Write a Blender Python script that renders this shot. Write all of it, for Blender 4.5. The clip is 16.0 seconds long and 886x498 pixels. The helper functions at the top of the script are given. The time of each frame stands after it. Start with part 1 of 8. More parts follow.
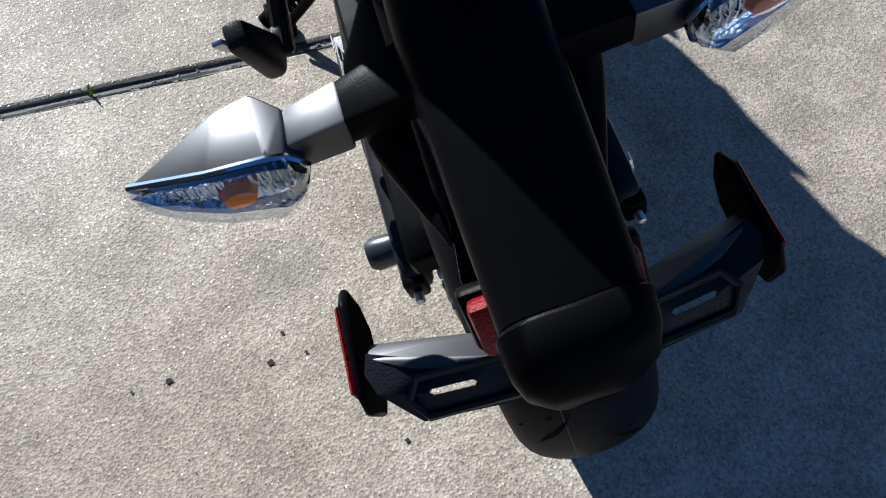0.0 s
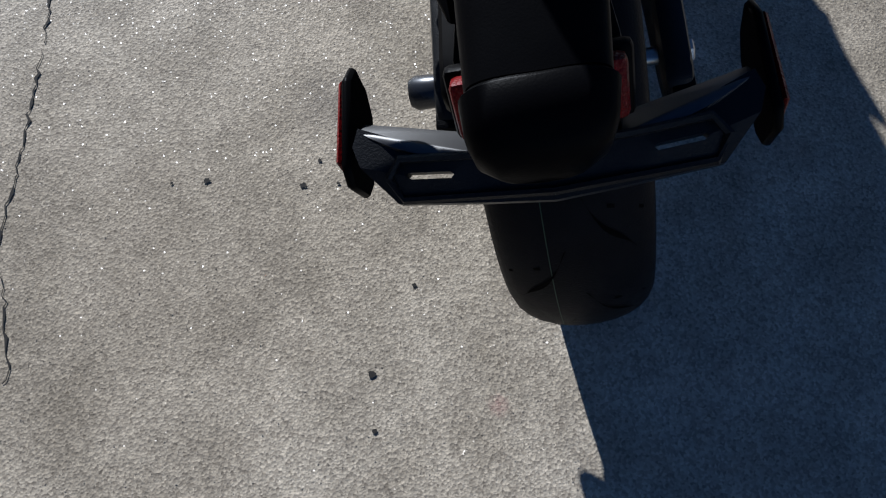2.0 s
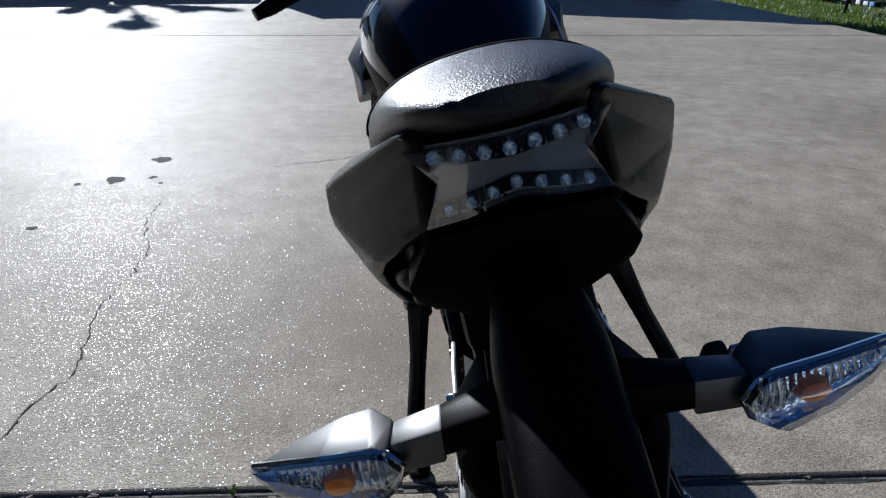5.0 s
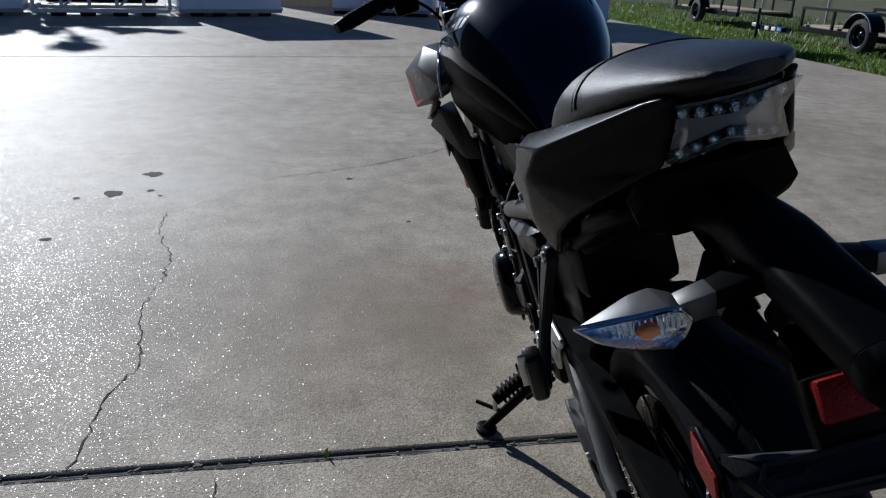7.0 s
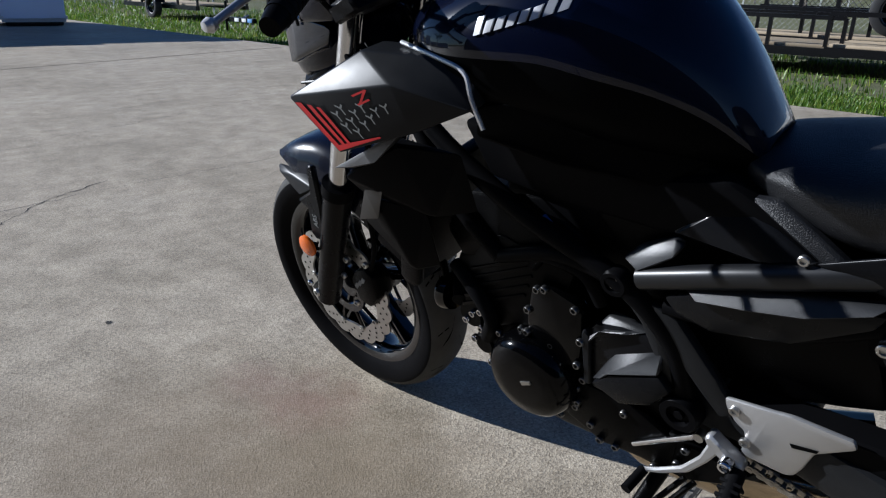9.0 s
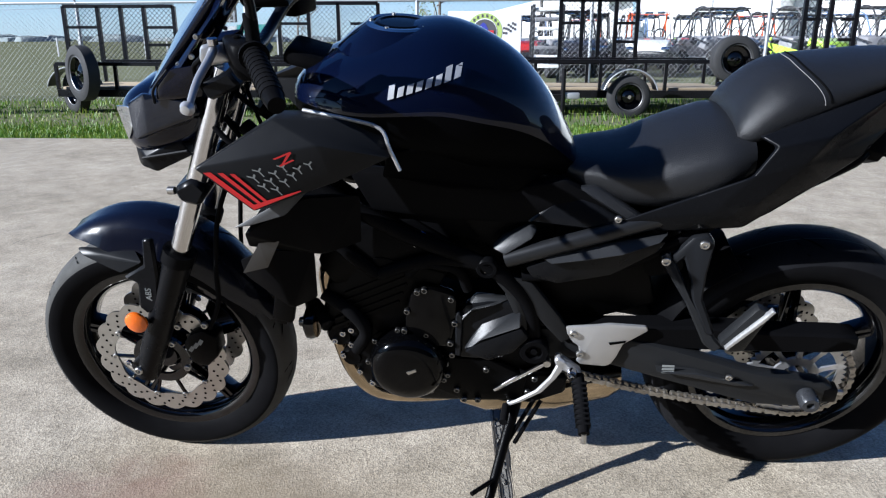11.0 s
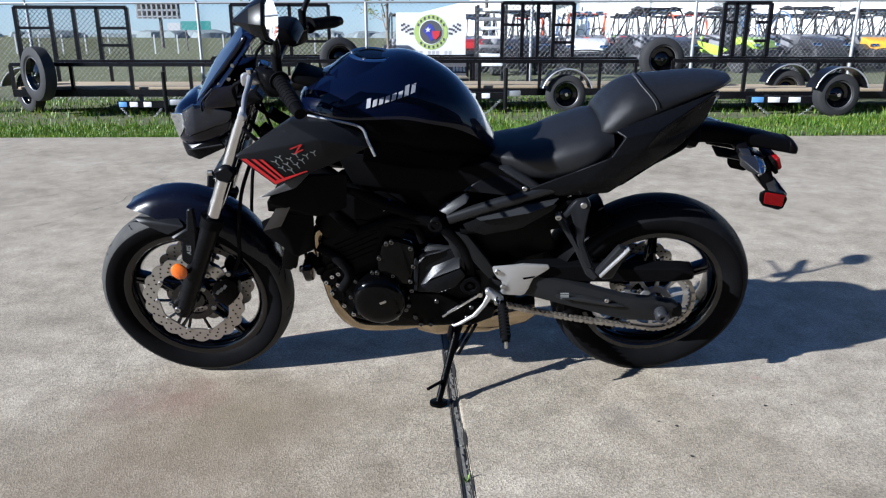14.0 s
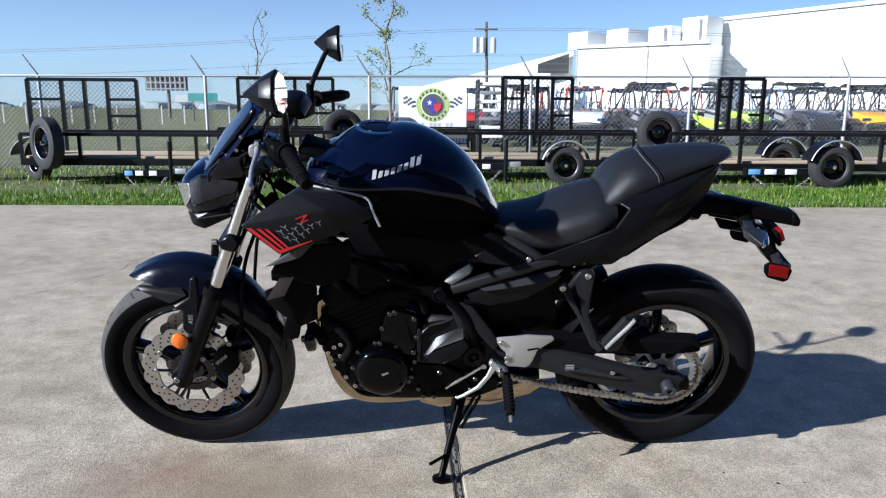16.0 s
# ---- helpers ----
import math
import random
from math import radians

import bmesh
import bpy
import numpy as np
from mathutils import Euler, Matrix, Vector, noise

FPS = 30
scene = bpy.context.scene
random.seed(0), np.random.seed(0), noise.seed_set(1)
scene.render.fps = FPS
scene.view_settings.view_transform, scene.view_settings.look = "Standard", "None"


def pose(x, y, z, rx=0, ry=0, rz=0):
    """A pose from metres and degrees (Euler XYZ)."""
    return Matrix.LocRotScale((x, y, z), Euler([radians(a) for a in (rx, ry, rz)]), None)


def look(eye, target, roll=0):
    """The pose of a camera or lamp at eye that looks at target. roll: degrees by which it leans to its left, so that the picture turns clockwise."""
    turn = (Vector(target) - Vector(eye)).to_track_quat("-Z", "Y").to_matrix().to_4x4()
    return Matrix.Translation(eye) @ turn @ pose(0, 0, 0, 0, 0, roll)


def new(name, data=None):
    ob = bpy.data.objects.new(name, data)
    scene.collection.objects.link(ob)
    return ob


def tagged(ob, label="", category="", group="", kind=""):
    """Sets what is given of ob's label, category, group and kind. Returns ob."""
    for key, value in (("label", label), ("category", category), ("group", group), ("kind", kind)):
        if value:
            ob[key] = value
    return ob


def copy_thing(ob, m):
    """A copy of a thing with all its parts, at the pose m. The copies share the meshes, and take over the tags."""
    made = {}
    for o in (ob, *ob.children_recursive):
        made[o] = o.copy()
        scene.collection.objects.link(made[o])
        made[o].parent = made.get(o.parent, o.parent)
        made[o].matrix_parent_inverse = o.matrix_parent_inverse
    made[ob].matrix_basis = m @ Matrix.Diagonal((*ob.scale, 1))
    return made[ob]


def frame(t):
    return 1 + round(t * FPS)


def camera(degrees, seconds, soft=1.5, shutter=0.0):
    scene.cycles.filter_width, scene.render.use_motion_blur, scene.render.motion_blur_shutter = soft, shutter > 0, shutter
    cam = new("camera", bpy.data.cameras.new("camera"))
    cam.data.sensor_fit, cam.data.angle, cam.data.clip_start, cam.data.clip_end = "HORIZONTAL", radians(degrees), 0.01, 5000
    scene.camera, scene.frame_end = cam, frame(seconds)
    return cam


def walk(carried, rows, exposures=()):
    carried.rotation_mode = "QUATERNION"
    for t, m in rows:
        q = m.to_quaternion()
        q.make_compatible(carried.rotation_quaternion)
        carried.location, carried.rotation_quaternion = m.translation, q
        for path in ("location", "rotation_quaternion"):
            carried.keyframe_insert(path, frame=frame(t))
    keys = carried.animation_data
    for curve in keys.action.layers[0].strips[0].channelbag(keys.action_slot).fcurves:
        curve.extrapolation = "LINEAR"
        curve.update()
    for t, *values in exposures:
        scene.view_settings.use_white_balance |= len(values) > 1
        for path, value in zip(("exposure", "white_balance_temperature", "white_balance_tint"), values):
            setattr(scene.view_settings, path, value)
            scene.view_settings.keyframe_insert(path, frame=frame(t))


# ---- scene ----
cam = camera(63.4, 16.0, soft=1.2)
PATH = [
    (0, (-0.219, -0.438, 1.051), (0.068, 0.455, -0.715), 2.1),
    (0.5, (-0.191, -0.518, 1.056), (-0.026, 0.338, -0.744), 3.4),
    (1, (-0.188, -0.539, 1.048), (-0.081, 0.307, -0.761), 3.9),
    (1.5, (-0.194, -0.529, 1.049), (-0.105, 0.185, -0.817), 4.9),
    (2, (-0.184, -0.511, 1.039), (-0.102, 0.164, -0.842), 4.9),
    (2.5, (-0.192, -0.500, 1.035), (-0.108, 0.310, -0.792), 4.1),
    (3, (-0.190, -0.489, 1.034), (-0.111, 0.612, -0.634), 2.4),
    (3.5, (-0.190, -0.479, 1.030), (-0.104, 0.943, -0.374), 2.1),
    (4, (-0.199, -0.472, 1.032), (-0.118, 1.206, -0.053), 1.8),
    (4.2, (-0.204, -0.466, 1.037), (-0.127, 1.291, 0.085), 1.5),
    (6.3, (-0.231, -0.829, 1.026), (-0.178, 1.028, 0.287), 1.0),
    (6.5, (-0.306, -0.841, 1.028), (-0.205, 1.016, 0.292), 1.2),
    (7, (-0.532, -0.761, 1.025), (-0.269, 1.082, 0.293), 1.8),
    (7.5, (-0.632, -0.513, 0.972), (-0.209, 1.296, 0.231), 1.3),
    (8, (-0.790, -0.272, 0.992), (-0.111, 1.460, 0.256), 1.1),
    (8.5, (-0.996, -0.056, 1.004), (0.072, 1.477, 0.290), 1.8),
    (9, (-1.077, 0.237, 0.944), (0.362, 1.435, 0.241), 1.5),
    (9.5, (-1.181, 0.431, 0.943), (0.485, 1.296, 0.252), 0.9),
    (10, (-1.306, 0.548, 0.956), (0.542, 1.049, 0.378), 0.6),
    (10.2, (-1.307, 0.608, 0.947), (0.579, 0.961, 0.381), 0.4),
    (12.5, (-2.123, 0.709, 1.047), (-0.203, 0.677, 0.487), 0.0),
    (13, (-2.131, 0.699, 1.043), (-0.211, 0.663, 0.483), 0.1),
    (13.5, (-2.124, 0.681, 1.042), (-0.207, 0.641, 0.475), -0.0),
    (14, (-2.122, 0.688, 1.052), (-0.206, 0.628, 0.480), 0.1),
    (14.5, (-2.131, 0.688, 1.072), (-0.215, 0.628, 0.501), 0.1),
    (15, (-2.133, 0.679, 1.058), (-0.216, 0.622, 0.491), 0.2),
    (15.5, (-2.121, 0.694, 1.056), (-0.195, 0.629, 0.520), 0.4),
    (16, (-2.113, 0.699, 1.055), (-0.151, 0.638, 0.668), 0.4),
]
EXPOSURES = [(t, e, 5710, 11) for t, e in ((0.0, 0.84), (0.5, 0.58), (1.0, 0.32), (1.5, 0.24), (2.0, 0.14), (2.5, 0.14), (3.5, 0.44), (4.2, 0.26), (6.5, -0.36), (7.5, -0.24), (8.0, -0.15), (8.5, 0.10), (9.0, 0.26), (10.0, 0.86), (12.5, 0.90), (14.0, 0.80), (16.0, 0.82))]
walk(cam, [(t, look(eye, target, roll)) for t, eye, target, roll in PATH], EXPOSURES)

# ---- light ----
SUN_AZ, SUN_EL = radians(-25.0), radians(25.2)
sky = bpy.data.worlds.new("sky")
scene.world = sky
sky.use_nodes = True
wn = sky.node_tree
wn.nodes.clear()
w_sky = wn.nodes.new("ShaderNodeTexSky")
w_sky.sky_type, w_sky.sun_disc = "NISHITA", False
w_sky.sun_elevation, w_sky.sun_rotation = SUN_EL, SUN_AZ % (2 * math.pi)
w_sky.air_density, w_sky.dust_density, w_sky.ozone_density = 1.0, 0.3, 1.5
w_bg = wn.nodes.new("ShaderNodeBackground")
w_bg.inputs["Strength"].default_value = 0.047
w_out = wn.nodes.new("ShaderNodeOutputWorld")
w_tint = wn.nodes.new("ShaderNodeMix")
w_tint.data_type, w_tint.blend_type = "RGBA", "MULTIPLY"
w_tint.inputs[0].default_value, w_tint.inputs[7].default_value = 1.0, (0.38, 0.66, 1.06, 1)
wn.links.new(w_sky.outputs[0], w_tint.inputs[6])
# pale haze low over the whole horizon
w_co = wn.nodes.new("ShaderNodeTexCoord")
w_sep = wn.nodes.new("ShaderNodeSeparateXYZ")
wn.links.new(w_co.outputs["Generated"], w_sep.inputs[0])
w_fall = wn.nodes.new("ShaderNodeValToRGB")
for (p_, c_), e_ in zip(((0.0, 1.0), (0.45, 0.0)), w_fall.color_ramp.elements):
    e_.position, e_.color = p_, (c_, c_, c_, 1)
w_fall.color_ramp.interpolation = "EASE"
for p_, c_ in ((0.05, 0.92), (0.16, 0.62), (0.28, 0.22)):
    w_fall.color_ramp.elements.new(p_).color = (c_, c_, c_, 1)
wn.links.new(w_sep.outputs["Z"], w_fall.inputs[0])
w_haze = wn.nodes.new("ShaderNodeMix")
w_haze.data_type, w_haze.blend_type = "RGBA", "ADD"
w_hz = wn.nodes.new("ShaderNodeMix")
w_hz.data_type, w_hz.blend_type = "RGBA", "MULTIPLY"
w_hz.inputs[0].default_value, w_hz.inputs[7].default_value = 1.0, (4.3, 4.9, 5.3, 1)
wn.links.new(w_fall.outputs[0], w_hz.inputs[6])
w_haze.inputs[0].default_value = 1.0
wn.links.new(w_tint.outputs[2], w_haze.inputs[6])
wn.links.new(w_hz.outputs[2], w_haze.inputs[7])
wn.links.new(w_haze.outputs[2], w_bg.inputs[0])
wn.links.new(w_bg.outputs[0], w_out.inputs[0])

sun_data = bpy.data.lights.new("sun", "SUN")
sun_data.energy, sun_data.angle, sun_data.color = 6.6, radians(0.53), (0.985, 0.958, 0.90)
sun = new("sun", sun_data)
sun_dir = Vector((math.sin(SUN_AZ) * math.cos(SUN_EL), math.cos(SUN_AZ) * math.cos(SUN_EL), math.sin(SUN_EL)))
sun.matrix_world = look(sun_dir * 60, (0, 0, 0))


# ---- materials ----
def mat(name, color, rough=0.5, metal=0.0, coat=0.0, var=0.15, scale=8.0, bump=0.0, bump_scale=200.0, spec=0.5,
        trans=0.0, alpha=1.0, sheen=0.0, rough_var=0.1, coat_rough=0.05):
    """A plain surface with large and fine variation in colour and gloss, and a fine relief."""
    m = bpy.data.materials.new(name)
    m.use_nodes = True
    nt = m.node_tree
    b = nt.nodes["Principled BSDF"]
    co = nt.nodes.new("ShaderNodeTexCoord")
    n1 = nt.nodes.new("ShaderNodeTexNoise")
    n1.inputs["Scale"].default_value, n1.inputs["Detail"].default_value = scale, 6.0
    nt.links.new(co.outputs["Object"], n1.inputs["Vector"])
    mx = nt.nodes.new("ShaderNodeMix")
    mx.data_type = "RGBA"
    lo = [c * (1 - var) for c in color]
    hi = [min(1.0, c * (1 + var)) for c in color]
    mx.inputs[6].default_value, mx.inputs[7].default_value = (*lo, 1), (*hi, 1)
    nt.links.new(n1.outputs["Fac"], mx.inputs[0])
    nt.links.new(mx.outputs[2], b.inputs["Base Color"])
    n2 = nt.nodes.new("ShaderNodeTexNoise")
    n2.inputs["Scale"].default_value, n2.inputs["Detail"].default_value = scale * 4, 5.0
    nt.links.new(co.outputs["Object"], n2.inputs["Vector"])
    mr = nt.nodes.new("ShaderNodeMapRange")
    mr.inputs[3].default_value, mr.inputs[4].default_value = max(0.02, rough - rough_var), min(1.0, rough + rough_var)
    nt.links.new(n2.outputs["Fac"], mr.inputs[0])
    nt.links.new(mr.outputs[0], b.inputs["Roughness"])
    b.inputs["Metallic"].default_value = metal
    b.inputs["Specular IOR Level"].default_value = spec
    b.inputs["Coat Weight"].default_value = coat
    b.inputs["Coat Roughness"].default_value = coat_rough
    b.inputs["Transmission Weight"].default_value = trans
    b.inputs["Alpha"].default_value = alpha
    if bump:
        n3 = nt.nodes.new("ShaderNodeTexNoise")
        n3.inputs["Scale"].default_value, n3.inputs["Detail"].default_value = bump_scale, 3.0
        nt.links.new(co.outputs["Object"], n3.inputs["Vector"])
        bp = nt.nodes.new("ShaderNodeBump")
        bp.inputs["Strength"].default_value, bp.inputs["Distance"].default_value = bump, 0.002
        nt.links.new(n3.outputs["Fac"], bp.inputs["Height"])
        nt.links.new(bp.outputs[0], b.inputs["Normal"])
    return m


def nodes_of(m):
    return m.node_tree, m.node_tree.nodes["Principled BSDF"]


M_PLASTIC = mat("black_plastic", (0.0030, 0.0030, 0.0034), 0.36, var=0.3, bump=0.07, bump_scale=900, spec=0.022)
M_SATIN = mat("satin_black_paint", (0.0045, 0.0048, 0.0058), 0.28, coat=0.05, var=0.2, rough_var=0.05, spec=0.08)
M_GREYP = mat("grey_satin_paint", (0.0075, 0.0080, 0.0092), 0.36, var=0.15, rough_var=0.05, spec=0.12)
M_LAMPBODY = mat("lamp_body_plastic", (0.006, 0.006, 0.007), 0.46, var=0.15, rough_var=0.03, spec=1.0)
M_COWL = mat("satin_cowl_paint", (0.0032, 0.0035, 0.0045), 0.27, var=0.2, rough_var=0.03, spec=0.075)
M_COWL.node_tree.nodes["Principled BSDF"].inputs["Coat IOR"].default_value = 1.28
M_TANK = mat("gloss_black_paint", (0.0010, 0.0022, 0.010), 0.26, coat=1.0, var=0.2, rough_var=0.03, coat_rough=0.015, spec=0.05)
M_TANK.node_tree.nodes["Principled BSDF"].inputs["Coat IOR"].default_value = 1.34
M_CASTG = mat("grey_satin_facet", (0.014, 0.0145, 0.0155), 0.34, var=0.15, rough_var=0.04, bump=0.15, bump_scale=800, spec=0.28)
M_FENDER = mat("satin_fender_paint", (0.0024, 0.0032, 0.0085), 0.26, coat=0.3, var=0.2, rough_var=0.04, spec=0.16)
# tank black with the flank's shade put into it: dull, hardly reflecting
M_TANKSHADE = mat("shaded_tank_black", (0.0012, 0.0013, 0.0016), 0.45, var=0.2, rough_var=0.04, spec=0.02)
M_SCREEN = mat("glossy_screen", (0.0014, 0.0026, 0.010), 0.16, coat=1.0, var=0.2, rough_var=0.02, coat_rough=0.015, spec=0.08)
M_SCREEN.node_tree.nodes["Principled BSDF"].inputs["Coat IOR"].default_value = 1.36
M_TRAY = mat("dark_chrome_tray", (0.10, 0.105, 0.12), 0.14, metal=1.0, var=0.5, scale=120, bump=0.8, bump_scale=160)
M_TUBE = mat("satin_tube_paint", (0.0080, 0.0084, 0.0095), 0.34, var=0.2, rough_var=0.04, spec=0.30)
M_GUN = mat("gunmetal_cap", (0.035, 0.037, 0.042), 0.28, metal=0.4, var=0.15, rough_var=0.05)
M_HLENS = mat("headlight_glass", (0.004, 0.006, 0.012), 0.10, coat=1.0, var=0.4, scale=30, rough_var=0.05, coat_rough=0.015, spec=0.1)
M_RUBBER = mat("tyre_rubber", (0.0050, 0.0050, 0.0055), 0.45, var=0.35, scale=14, bump=0.15, bump_scale=400, spec=0.012)
# front tread: scuffed grey, its colour raised further for the sun on it
M_TREAD = mat("sunlit_scuffed_tread", (0.052, 0.0515, 0.0495), 0.70, var=0.3, scale=30, bump=0.3, bump_scale=500, spec=0.12)
M_TREADR = mat("clean_tread_rubber", (0.0090, 0.0092, 0.0105), 0.45, var=0.3, scale=30, bump=0.3, bump_scale=500, spec=0.03)
M_GROOVE = mat("tyre_groove", (0.0012, 0.0012, 0.0013), 0.8, var=0.2, spec=0.04)
M_RIM = mat("gloss_black_rim", (0.0010, 0.0010, 0.0013), 0.10, coat=0.6, var=0.2, rough_var=0.04, coat_rough=0.02, spec=0.2)
M_STEEL = mat("brushed_steel", (0.46, 0.45, 0.43), 0.34, metal=1.0, var=0.12, scale=30, rough_var=0.1)
M_CASTAL = mat("grey_cast_aluminium", (0.11, 0.11, 0.115), 0.40, metal=0.5, var=0.15, scale=20, bump=0.2, bump_scale=500)
M_CHROME = mat("chrome", (0.62, 0.62, 0.63), 0.12, metal=1.0, var=0.05, rough_var=0.04)
M_ALU = mat("silver_aluminium", (0.46, 0.46, 0.465), 0.36, metal=0.75, var=0.06, scale=20, bump=0.1, bump_scale=600)
M_DALU = mat("dark_grey_casting", (0.0100, 0.0105, 0.0115), 0.38, var=0.2, bump=0.25, bump_scale=700, spec=0.15)
M_ENGINE = mat("engine_black", (0.0012, 0.0012, 0.0014), 0.34, var=0.3, bump=0.3, bump_scale=500, spec=0.06)
M_COVER = mat("engine_cover_black", (0.0008, 0.0008, 0.0010), 0.14, coat=0.35, var=0.2, rough_var=0.05, spec=0.08)
M_COVER.node_tree.nodes["Principled BSDF"].inputs["Coat IOR"].default_value = 1.26
M_EXH = mat("heat_tinted_steel", (0.40, 0.32, 0.22), 0.13, metal=1.0, var=0.45, scale=14)
M_BOLT = mat("dark_zinc", (0.16, 0.16, 0.16), 0.32, metal=1.0, var=0.2, scale=30)
M_SEAT = mat("seat_vinyl", (0.0085, 0.0090, 0.0105), 0.38, var=0.2, bump=0.5, bump_scale=560, rough_var=0.06, spec=0.26)
M_STITCH = mat("grey_stitch", (0.16, 0.16, 0.16), 0.8, var=0.2)
M_RED = mat("red_reflector", (0.13, 0.002, 0.003), 0.30, var=0.3, scale=60, bump=0.6, bump_scale=500, spec=0.12)
M_REDDECAL = mat("red_decal", (0.46, 0.012, 0.014), 0.4, var=0.08)
M_GREYDECAL = mat("grey_decal", (0.17, 0.18, 0.18), 0.45, var=0.1)
M_SILVERDECAL = mat("silver_badge", (0.42, 0.43, 0.45), 0.36, metal=0.35, var=0.08)
M_AMBER = mat("amber_reflector", (0.62, 0.115, 0.004), 0.18, coat=0.4, var=0.25, scale=70, bump=0.6, bump_scale=400)
M_BULB = mat("amber_bulb", (0.95, 0.24, 0.01), 0.25, coat=0.2, var=0.1, spec=0.2)
M_FACET = mat("lamp_reflector", (0.62, 0.66, 0.74), 0.12, metal=1.0, var=0.5, scale=90, bump=1.0, bump_scale=110)
M_MIRROR = mat("mirror_glass", (0.90, 0.91, 0.92), 0.02, metal=1.0, var=0.0, rough_var=0.0)
M_GREEN = mat("green_stripe", (0.010, 0.045, 0.022), 0.6, var=0.2)
M_BLUE = mat("blue_plastic", (0.03, 0.14, 0.5), 0.5, var=0.2)


def glass(name, color=(1, 1, 1), rough=0.03):
    """Thin clear plastic: see-through, with a gloss that grows towards the edge."""
    m = bpy.data.materials.new(name)
    m.use_nodes = True
    nt = m.node_tree
    nt.nodes.remove(nt.nodes["Principled BSDF"])
    tr = nt.nodes.new("ShaderNodeBsdfTransparent")
    tr.inputs[0].default_value = (*color, 1)
    gl = nt.nodes.new("ShaderNodeBsdfGlossy")
    gl.inputs["Roughness"].default_value = rough
    lw = nt.nodes.new("ShaderNodeLayerWeight")
    lw.inputs["Blend"].default_value = 0.25
    fr = nt.nodes.new("ShaderNodeMapRange")
    fr.inputs[3].default_value, fr.inputs[4].default_value = 0.10, 0.70
    nt.links.new(lw.outputs["Facing"], fr.inputs[0])
    mx = nt.nodes.new("ShaderNodeMixShader")
    nt.links.new(fr.outputs[0], mx.inputs[0])
    nt.links.new(tr.outputs[0], mx.inputs[1])
    nt.links.new(gl.outputs[0], mx.inputs[2])
    nt.links.new(mx.outputs[0], nt.nodes["Material Output"].inputs[0])
    return m


M_LENS = glass("clear_lens", (0.90, 0.94, 0.98), 0.05)


# ---- mesh helpers ----
BODY = {"on": False}


def trued(p):
    """From the drawing grid of the motorcycle's body to its true size: wheelbase 1.41 m, rake 24 degrees."""
    x, y, z = abs(p[0]), p[1], p[2]
    y = y if y > -0.25 else -0.25 + 0.76 * (y + 0.25)
    dy = -0.0526 + 0.067 * x + 0.0976 * y + 0.0611 * z + 0.0124 * x * y - 0.0089 * y * z - 0.0523 * y * y
    dz = -0.0105 - 0.0398 * x + 0.0217 * y + 0.072 * z + 0.0281 * x * y + 0.02 * x * z - 0.0527 * y * z - 0.0064 * z * z
    wide = float(np.interp(y, (-0.15, 0.30, 1.0), (1.02, 0.965, 0.935)))
    aside = 0.012 * max(0.0, min(1.0, (0.25 - y) / 0.25)) * max(0.0, min(1.0, (z - 0.74) / 0.12))
    return Vector((p[0] * wide + aside, 0.969 * (y + dy), 0.969 * (z + dz)))


def link_mesh(name, bm, material, parent=None, label="", smooth=38):
    me = bpy.data.meshes.new(name)
    if BODY["on"]:
        for v in bm.verts:
            v.co = trued(v.co)
    bmesh.ops.recalc_face_normals(bm, faces=bm.faces[:])
    bm.to_mesh(me)
    bm.free()
    for m in (material if isinstance(material, (list, tuple)) else [material]):
        me.materials.append(m)
    if smooth:
        me.polygons.foreach_set("use_smooth", [True] * len(me.polygons))
        me.set_sharp_from_angle(angle=radians(smooth))
    ob = new(name, me)
    if parent is not None:
        ob.parent = parent
    if label:
        ob["label"] = label
    return ob


def part(name, bm, material, parent, label="", smooth=38):
    return link_mesh(name, bm, material, parent, label, smooth)


def thing(name, label, category, group="", m=None):
    ob = new(name)
    ob.empty_display_size = 0.1
    if m is not None:
        ob.matrix_world = m
    return tagged(ob, label, category, group)


def spline(pts, k=6):
    """Points along a Catmull-Rom curve."""
    P = [Vector(p) for p in pts]
    if len(P) < 3:
        return P
    P = [2 * P[0] - P[1]] + P + [2 * P[-1] - P[-2]]
    out = []
    for i in range(1, len(P) - 2):
        a, b, c, d = P[i - 1:i + 3]
        for j in range(k):
            t = j / k
            out.append(0.5 * (2 * b + (c - a) * t + (2 * a - 5 * b + 4 * c - d) * t * t + (3 * b - a - 3 * c + d) * t ** 3))
    return out + [P[-2]]


def loft(rings, caps=True, bm=None, closed=True):
    bm = bm or bmesh.new()
    rows = [[bm.verts.new(p) for p in r] for r in rings]
    n = len(rows[0])
    for a, b in zip(rows, rows[1:]):
        for i in range(n if closed else n - 1):
            j = (i + 1) % n
            bm.faces.new((a[i], a[j], b[j], b[i]))
    if caps and closed:
        bm.faces.new(rows[0][::-1])
        bm.faces.new(rows[-1])
    return bm


def tube(pts, r, n=10, bm=None, smooth_k=5):
    """A round bar along a curve; r is one radius or one for each end."""
    P = spline(pts, smooth_k) if smooth_k else [Vector(p) for p in pts]
    r0, r1 = r if isinstance(r, (tuple, list)) else (r, r)
    rings, side = [], None
    for i, p in enumerate(P):
        d = (P[min(i + 1, len(P) - 1)] - P[max(i - 1, 0)]).normalized()
        if side is None:
            side = d.orthogonal().normalized()
        side = (side - d * side.dot(d)).normalized()
        up = d.cross(side)
        rr = r0 + (r1 - r0) * i / max(1, len(P) - 1)
        rings.append([p + (side * math.cos(a) + up * math.sin(a)) * rr for a in [2 * math.pi * k / n for k in range(n)]])
    return loft(rings, True, bm)


